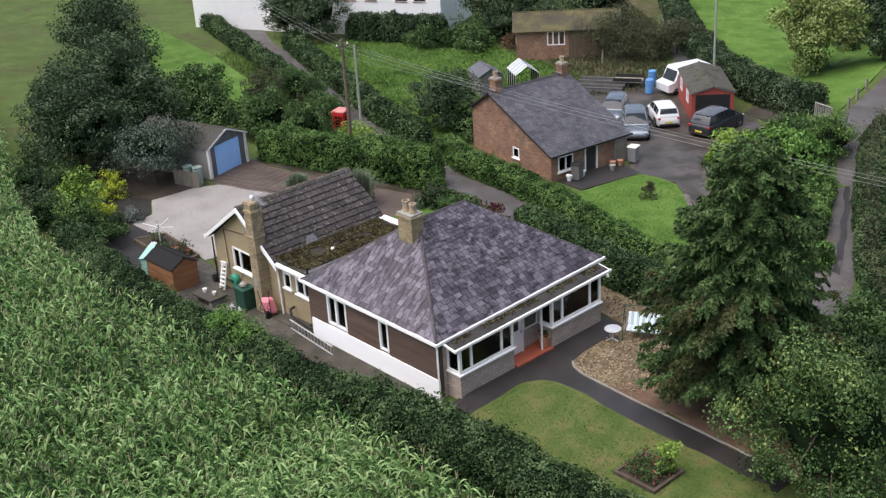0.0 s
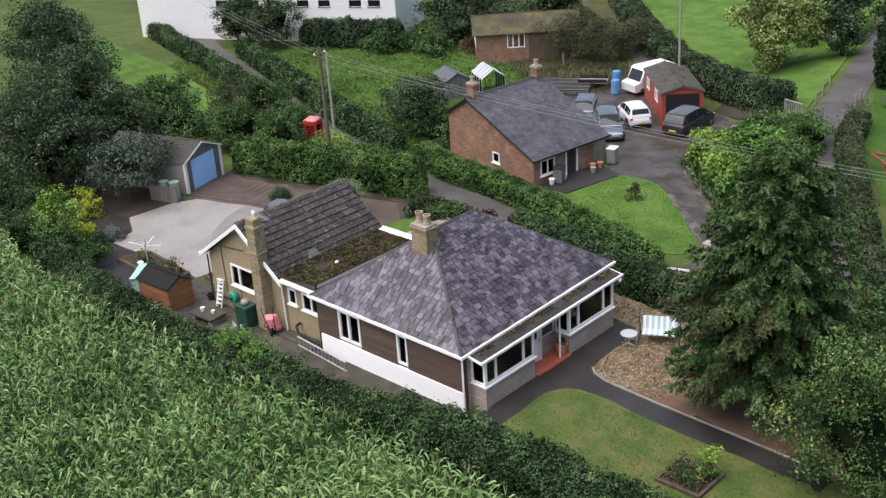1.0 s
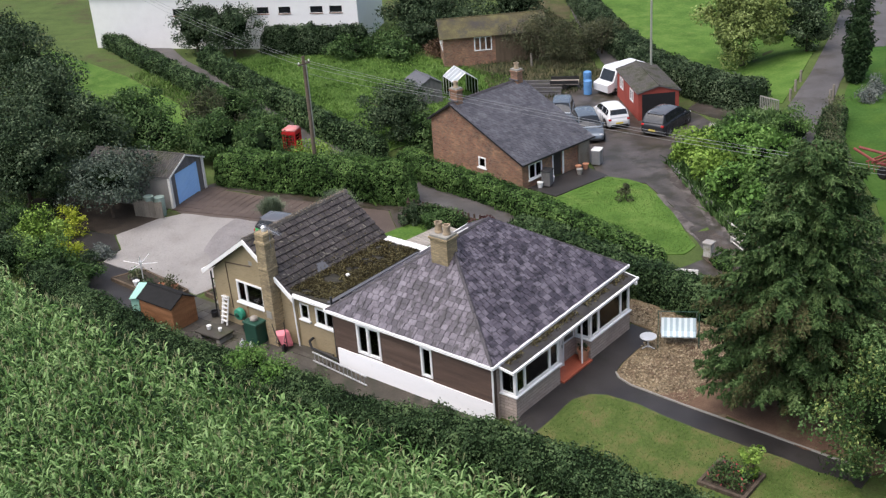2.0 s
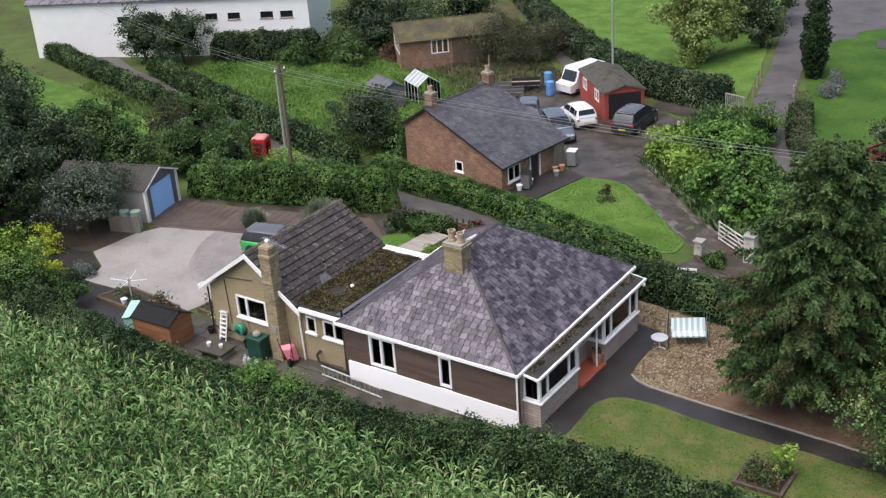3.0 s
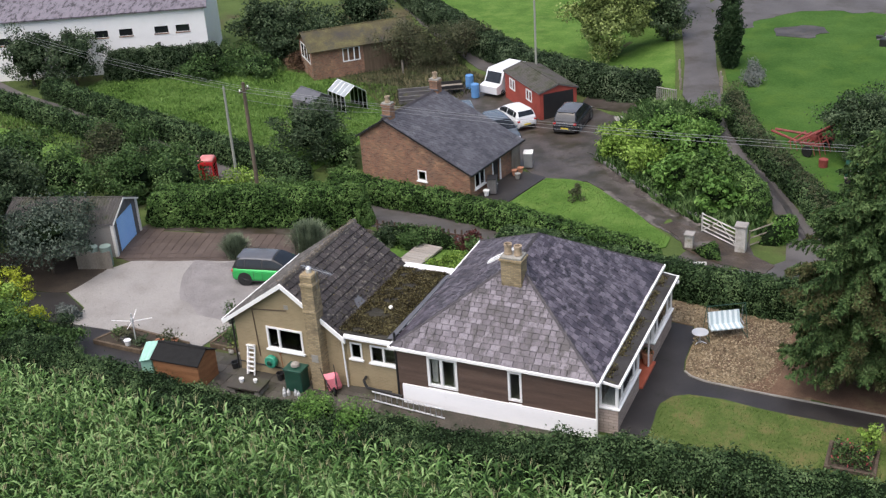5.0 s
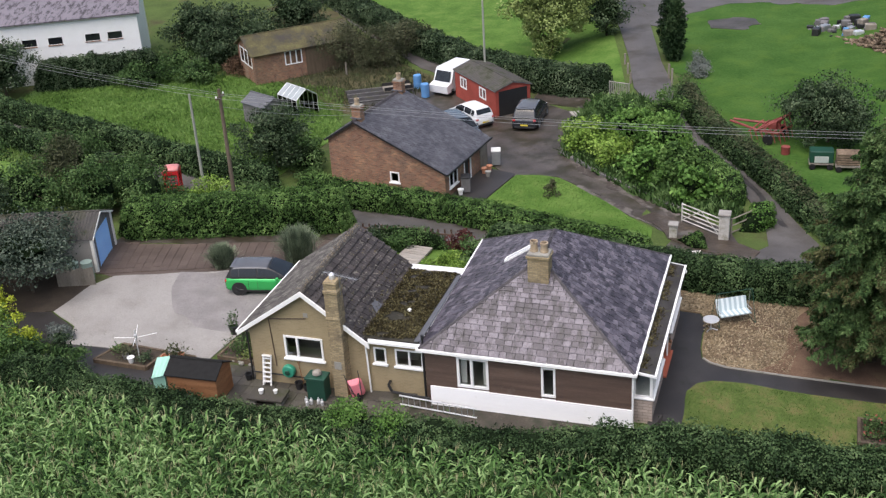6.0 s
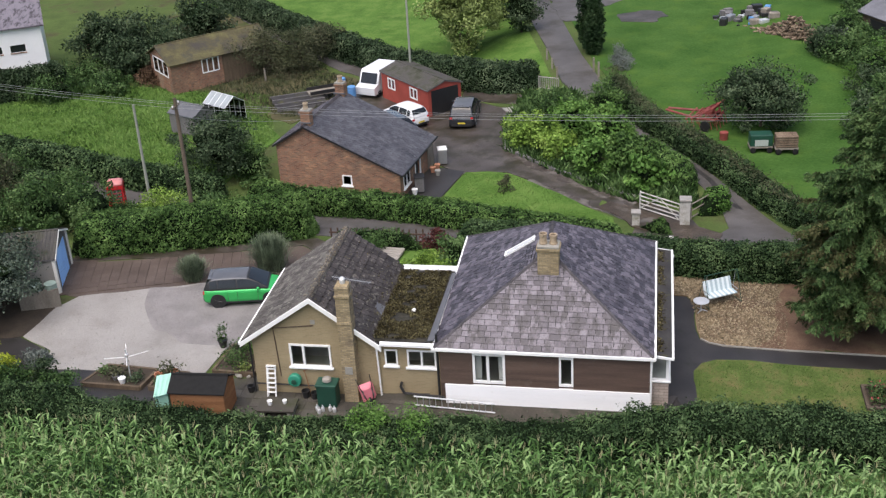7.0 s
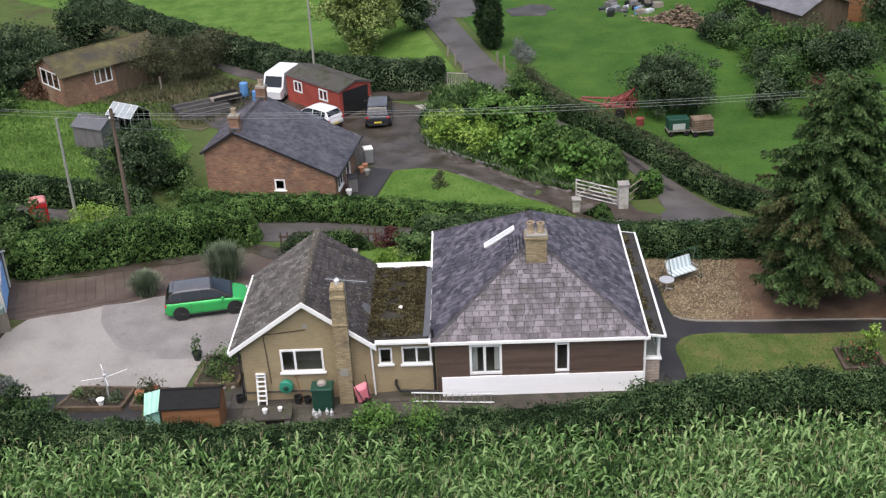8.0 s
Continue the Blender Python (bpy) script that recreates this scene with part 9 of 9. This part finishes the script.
bushes([
    ("border_shrub", -27.4, -1.2, 1.7, 1.2, "leaf_mid", 30, 90, 0.13, "leafy green shrub in the border by the maize", "shrub"),
    ("border_shrub", -29.6, -0.6, 1.9, 1.3, "leaf_bright", 32, 90, 0.13, "bright green shrub in the border by the maize", "shrub"),
    ("border_shrub", -33.6, -1.0, 2.2, 1.5, "leaf_dark", 40, 120, 0.14, "dark green shrub in the border by the maize", "shrub"),
    ("border_shrub", -30.7, -2.0, 1.9, 1.3, "leaf_hedge", 36, 120, 0.13, "dark green shrub in the border by the maize", "shrub"),
    ("border_shrub", -36.6, -0.2, 2.4, 1.6, "leaf_mid", 40, 120, 0.15, "green shrub in the border by the maize", "shrub"),
    ("scrub", -46.2, 49.6, 5.2, 2.6, "leaf_dark", 70, 110, 0.2, "dark tree beside the white building", "tree"),
    ("scrub", -43.4, 47.6, 3.4, 2.0, "leaf_dark", 50, 110, 0.18, "dark scrub beside the white building", "bush"),
    ("bracken", -40.6, 47.0, 1.4, 1.5, "bracken", 40, 110, 0.16, "dead brown bracken beside the hut", "bush"),
    ("bracken", -38.6, 48.6, 1.3, 1.2, "bracken", 34, 110, 0.16, "dead brown bracken beside the hut", "bush"),
    ("golden_shrub", -29.0, 0.6, 1.5, 0.75, "leaf_gold", 22, 80, 0.12, "bright golden-leaved shrub beside the drive", "shrub"),
    ("golden_shrub", -31.8, 2.6, 1.9, 0.8, "leaf_gold", 22, 80, 0.12, "bright golden-leaved shrub beside the drive", "shrub"),
    ("border_shrub", -31.7, 0.6, 2.2, 1.5, "leaf_lime", 36, 100, 0.14, "yellow-green shrub in the border", "shrub"),
    ("border_shrub", -34.0, 0.9, 2.0, 1.4, "leaf_mid", 34, 100, 0.14, "leafy green shrub in the border", "shrub"),
    ("lavender", -27.6, 1.9, 0.8, 0.6, "leaf_grey", 14, 80, 0.1, "grey-green lavender mound beside the drive", "shrub"),
    ("border_shrub", -26.2, 0.0, 1.2, 0.8, "leaf_dark", 18, 80, 0.12, "low dark shrub beside the soil bed", "shrub"),
    ("border_shrub", -25.4, -1.0, 1.4, 0.9, "leaf_mid", 20, 80, 0.12, "low green shrub beside the soil bed", "shrub"),
    ("lane_shrub", -30.6, 18.6, 1.2, 1.1, "leaf_mid", 34, 90, 0.13, "green wild shrub before the telephone box", "shrub"),
    ("lane_shrub", -34.0, 18.6, 2.4, 1.3, "leaf_mid", 40, 100, 0.14, "green wild shrub beside the telephone box", "shrub"),
    ("bank_shrub", -3.6, 35.4, 2.4, 1.6, "leaf_bright", 40, 100, 0.14, "green shrub on the bank beside the lane", "shrub"),
    ("farm_bush", 12.2, 47.0, 1.8, 1.6, "leaf_dark", 34, 90, 0.18, "dark bush at the field edge", "bush"),
    ("farm_bush", 15.9, 42.8, 2.2, 1.6, "leaf_fresh", 44, 90, 0.18, "fresh green bush at the field edge", "bush"),
    ("farm_bush", 19.5, 38.0, 4.0, 2.4, "leaf_dark", 50, 90, 0.18, "dark bush at the field edge", "bush"),
    ("farm_bush", 16.6, 31.5, 2.8, 1.8, "leaf_red", 44, 90, 0.18, "dark red-leaved bush at the field edge", "bush"),
    ("farm_bush", 15.6, 54.0, 2.4, 1.8, "leaf_mid", 40, 90, 0.18, "green bush beside the log pile", "bush"),
    ("apple_tree", -31.9, 5.6, 3.9, 2.5, "leaf_grey_dark", 60, 170, 0.14, "spreading apple tree beside the garage", "tree"),
    ("dark_tree", -36.6, 3.2, 6.6, 3.3, "leaf_dark", 120, 150, 0.16, "large dark leafy tree beside the maize", "tree"),
    ("dark_tree", -40.5, 5.2, 6.4, 3.2, "leaf_dark", 110, 130, 0.17, "large dark leafy tree beside the maize", "tree"),
    ("dark_tree", -43.5, 9.5, 6.2, 3.2, "leaf_dark", 100, 120, 0.18, "dark leafy tree behind the garage", "tree"),
    ("dark_tree", -38.8, 9.4, 5.0, 2.6, "leaf_dark", 80, 120, 0.17, "dark leafy tree behind the garage", "tree"),
    ("garage_bush", -37.8, 13.6, 3.8, 2.3, "leaf_mid", 60, 110, 0.16, "leafy bush behind the garage", "bush"),
    ("garage_bush", -34.8, 16.2, 3.3, 2.1, "leaf_mid", 60, 120, 0.16, "rounded green bush behind the tall hedge", "bush"),
    ("garage_bush", -32.0, 17.3, 2.9, 1.7, "leaf_mid", 46, 120, 0.15, "rounded green bush behind the tall hedge", "bush"),
    ("verge_tree", -38.6, 18.6, 3.9, 1.9, "leaf_olive", 50, 130, 0.13, "rounded grey-green tree beside the lane", "tree"),
    ("verge_tree", -43.0, 15.8, 4.0, 2.3, "leaf_mid", 60, 110, 0.17, "leafy tree beside the grass strip", "tree"),
    ("verge_tree", -49.0, 13.0, 6.0, 3.0, "leaf_dark", 80, 100, 0.2, "dark tree beside the grass strip", "tree"),
    ("verge_tree", -56.0, 16.0, 6.5, 3.4, "leaf_dark", 80, 100, 0.2, "dark tree beside the grass strip", "tree"),
    ("verge_tree", -66.0, 20.0, 7.0, 3.6, "leaf_dark", 80, 90, 0.22, "dark tree beside the grass strip", "tree"),
    ("lane_shrub", -28.3, 18.9, 2.2, 1.5, "leaf_lime", 34, 90, 0.13, "yellow-green wild shrub beside the pole", "shrub"),
    ("lane_shrub", -25.9, 18.5, 2.1, 1.5, "leaf_mid", 34, 90, 0.13, "green wild shrub beside the pole", "shrub"),
    ("lane_shrub", -23.3, 17.9, 1.9, 1.3, "leaf_bright", 28, 90, 0.13, "green wild shrub beside the lane", "shrub"),
    ("garden_tree", -27.6, 26.2, 4.3, 2.5, "leaf_dark", 80, 130, 0.15, "rounded dark green tree in the cottage garden", "tree"),
    ("garden_tree", -25.4, 25.6, 2.6, 1.4, "leaf_mid", 34, 100, 0.14, "green bush beside the cottage wall", "bush"),
    ("bank_shrub", -8.4, 31.7, 2.0, 1.4, "leaf_lime", 44, 70, 0.2, "yellow-green shrub on the bank beside the drive", "shrub"),
    ("bank_shrub", -6.5, 30.2, 1.9, 1.4, "leaf_lime", 40, 65, 0.21, "green shrub on the bank beside the drive", "shrub"),
    ("bank_shrub", -5.6, 32.8, 2.5, 1.8, "leaf_fresh", 60, 75, 0.22, "tall green shrub on the bank", "shrub"),
    ("bank_shrub", -3.0, 31.2, 2.9, 1.9, "leaf_fresh", 60, 75, 0.22, "tall green shrub on the bank", "shrub"),
    ("bank_shrub", -3.9, 28.2, 2.0, 1.5, "leaf_fresh", 44, 60, 0.25, "green shrub on the bank beside the drive", "shrub"),
    ("bank_shrub", -1.9, 28.0, 2.1, 1.4, "leaf_bright", 48, 65, 0.24, "green shrub on the bank", "shrub"),
    ("bank_shrub", -0.6, 24.9, 1.9, 1.3, "leaf_fresh", 40, 45, 0.3, "large-leaved fresh green shrub behind the gate", "shrub"),
    ("bank_shrub", -7.0, 36.0, 1.6, 1.3, "leaf_mid", 30, 90, 0.14, "green shrub on the bank", "shrub"),
    ("lawn_shrub", -8.9, 24.6, 1.1, 0.4, "leaf_olive", 12, 60, 0.1, "small brownish bush on the cottage lawn", "shrub"),
    ("apple_tree", 6.6, 33.8, 4.0, 2.7, "leaf_dark", 110, 170, 0.15, "dark leafy apple tree in the field", "tree"),
    ("field_tree", -15.6, 53.6, 7.2, 3.1, "leaf_pale", 120, 170, 0.21, "pale green broad-leaved tree in the field", "tree"),
    ("dark_tree", -14.6, 62.5, 6.0, 3.2, "leaf_dark", 70, 100, 0.22, "dark tree beside the lane", "tree"),
    ("dark_tree", -11.3, 56.0, 4.2, 1.8, "leaf_dark", 40, 90, 0.2, "dark bush beside the lane", "bush"),
    ("hut_tree", -31.6, 48.6, 4.2, 2.6, "leaf_olive", 60, 110, 0.13, "sparse olive-grey tree before the hut", "tree"),
    ("hut_tree", -28.8, 49.8, 3.6, 2.2, "leaf_olive", 50, 110, 0.13, "sparse olive-grey tree beside the hut", "tree"),
    ("hut_tree", -28.0, 52.8, 3.2, 2.2, "leaf_olive", 44, 100, 0.14, "olive-grey scrub beside the hut", "tree"),
    ("scrub", -41.5, 50.5, 3.6, 2.4, "leaf_dark", 50, 90, 0.2, "dark scrub beside the hut", "bush"),
    ("scrub", -44.6, 51.4, 4.6, 2.8, "leaf_dark", 60, 90, 0.2, "dark scrub before the white building", "bush"),
    ("scrub", -40.0, 57.0, 5.0, 3.0, "leaf_dark", 60, 90, 0.22, "dark tree behind the hut", "tree"),
    ("scrub", -46.5, 47.2, 1.8, 2.2, "leaf_mid", 40, 100, 0.18, "tall green weeds in the cottage garden", "bush"),
    ("scrub", -47.6, 42.4, 1.8, 2.2, "leaf_mid", 40, 100, 0.18, "tall green weeds in the cottage garden", "bush"),
    ("scrub", -43.6, 44.0, 1.5, 1.8, "leaf_mid", 34, 100, 0.18, "tall green weeds in the cottage garden", "bush"),
    ("lane_tree", -61.0, 36.4, 5.0, 2.6, "leaf_dark", 60, 100, 0.2, "dark tree beside the far lane", "tree"),
    ("lane_tree", -68.0, 42.5, 5.2, 2.6, "leaf_dark", 60, 90, 0.2, "dark tree beside the far lane", "tree"),
    ("farm_bush", 14.0, 50.0, 2.2, 1.8, "leaf_mid", 40, 90, 0.18, "green bush at the field edge", "bush"),
    ("farm_bush", 14.6, 46.0, 2.0, 1.6, "leaf_mid", 44, 90, 0.18, "green bush at the field edge", "bush"),
    ("farm_bush", 17.4, 41.0, 3.0, 2.2, "leaf_mid", 50, 90, 0.18, "green bush at the field edge", "bush"),
    ("farm_bush", 14.6, 36.4, 2.8, 1.7, "leaf_mid", 44, 90, 0.18, "green bush at the field edge", "bush"),
    ("farm_bush", 12.8, 33.0, 2.6, 1.4, "leaf_dark", 40, 90, 0.16, "dark bush at the field edge", "bush"),
    ("farm_bush", 20.6, 42.6, 1.6, 1.3, "leaf_grey", 40, 90, 0.16, "grey-green bush beside the farm shed", "bush"),
    ("farm_tree", 26.0, 44.0, 6.0, 3.2, "leaf_dark", 70, 90, 0.22, "dark tree beside the farm shed", "tree"),
    ("farm_tree", 16.0, 61.0, 5.0, 2.8, "leaf_dark", 60, 90, 0.22, "dark tree behind the scrap heap", "tree"),
    ("farm_bush", 24.5, 42.0, 3.4, 2.4, "leaf_mid", 50, 90, 0.18, "green bush at the field edge", "bush"),
    ("farm_bush", 13.2, 48.4, 1.6, 1.3, "leaf_grey", 30, 90, 0.16, "grey-green bush beside the log pile", "bush"),
    ("lane_tree", -57.4, 37.6, 5.0, 2.4, "leaf_dark", 60, 100, 0.2, "dark tree beside the far lane", "tree"),
    ("rear_shrub", -14.9, 14.5, 1.0, 0.7, "leaf_mid", 24, 80, 0.11, "leafy climber before the trellis", "shrub"),
    ("rear_shrub", -16.4, 14.3, 1.2, 0.8, "leaf_dark", 24, 80, 0.11, "dark leafy shrub before the trellis", "shrub"),
    ("rear_shrub", -11.6, 11.8, 1.1, 0.8, "leaf_lime", 22, 80, 0.11, "yellow-green shrub behind the flat roof", "shrub"),
    ("farm_bush", 13.0, 45.2, 1.6, 1.6, "leaf_mid", 36, 90, 0.16, "green bush at the field edge", "bush"),
    ("farm_bush", 14.8, 42.2, 2.2, 1.8, "leaf_mid", 40, 90, 0.16, "green bush at the field edge", "bush"),
    ("farm_bush", 14.6, 39.4, 2.0, 1.7, "leaf_dark", 40, 90, 0.16, "dark bush at the field edge", "bush"),
    ("farm_bush", 24.6, 46.0, 3.0, 2.2, "leaf_mid", 46, 90, 0.16, "green bush before the cart shed", "bush"),
    ("lane_bush", -41.6, 23.6, 2.9, 1.9, "leaf_mid", 60, 110, 0.14, "rounded green bush beside the far lane", "bush"),
    ("lane_bush", -36.0, 21.5, 2.0, 1.9, "leaf_mid", 50, 110, 0.15, "spreading ferny bush beside the lane", "bush"),
    ("verge_shrub", -2.6, 45.6, 1.0, 0.8, "leaf_grey", 20, 70, 0.12, "grey-green shrub beside the lane", "shrub"),
    ("verge_shrub", -2.9, 47.6, 1.2, 0.8, "leaf_grey", 20, 70, 0.12, "grey-green shrub beside the lane", "shrub"),
])
for x, y, h, r in ((-5.3, 50.4, 6.8, 0.95), (-4.9, 49.2, 4.8, 0.75)):
    spruce("cypress_tree", x, y, h, r, "narrow dark green columnar cypress beside the lane", "cypress", "cypress", 0.12, 0.03, 30, int(h * 10), 0.0, 0.34, 0.8, 0.5, nn=16)


# ---- paving pieces ----
paving = bpy.data.objects["block_paving_bed"]
bm = B()
box(bm, -0.236, 0.236, -0.236, 0.236, -0.03, 0.016, bevel=0.01)
me = bpy.data.meshes.new("paving_block")
bm.to_mesh(me)
bm.free()
me.materials.append(M["block"])
rnd = random.Random(2)
ca, sa = math.cos(radians(16.7)), math.sin(radians(16.7))
for i in range(26):
    for j in range(9):
        u, v = i * 0.48, j * 0.48
        x, y = -29.6 + u * ca - v * sa, 8.35 + u * sa + v * ca
        if y > 12.9 and x > -21:
            continue
        if y < 8.0 + (x + 28.75) * 0.308 + 0.25 or y > 11.6 + (x + 30.6) * 0.26 or x < -30.0 - (y - 8.2) * 0.2 or x > -18.4:
            continue
        ob = new("paving_block", me)
        ob.parent = paving
        ob.matrix_basis = pose(x, y, ground_z(x, y) + 0.01 + rnd.uniform(-0.006, 0.006), rnd.uniform(-0.8, 0.8), rnd.uniform(-0.8, 0.8), 16.7)
# patio slabs
patio = bpy.data.objects["patio_ground"]
bm = B()
box(bm, -0.29, 0.29, -0.29, 0.29, -0.03, 0.03, bevel=0.008)
me = bpy.data.meshes.new("patio_slab")
bm.to_mesh(me)
bm.free()
me.materials.append(M["slab"])
for i in range(20):
    for j in range(5):
        x, y = -20.7 + i * 0.6, -1.6 + j * 0.6
        if y > 0.25 and x > -17.0:
            continue
        ob = new("patio_slab", me)
        ob.parent = patio
        ob.matrix_basis = pose(x, y, ground_z(x, y) - 0.005 + rnd.uniform(-0.006, 0.006), rnd.uniform(-0.7, 0.7), rnd.uniform(-0.7, 0.7), 0)
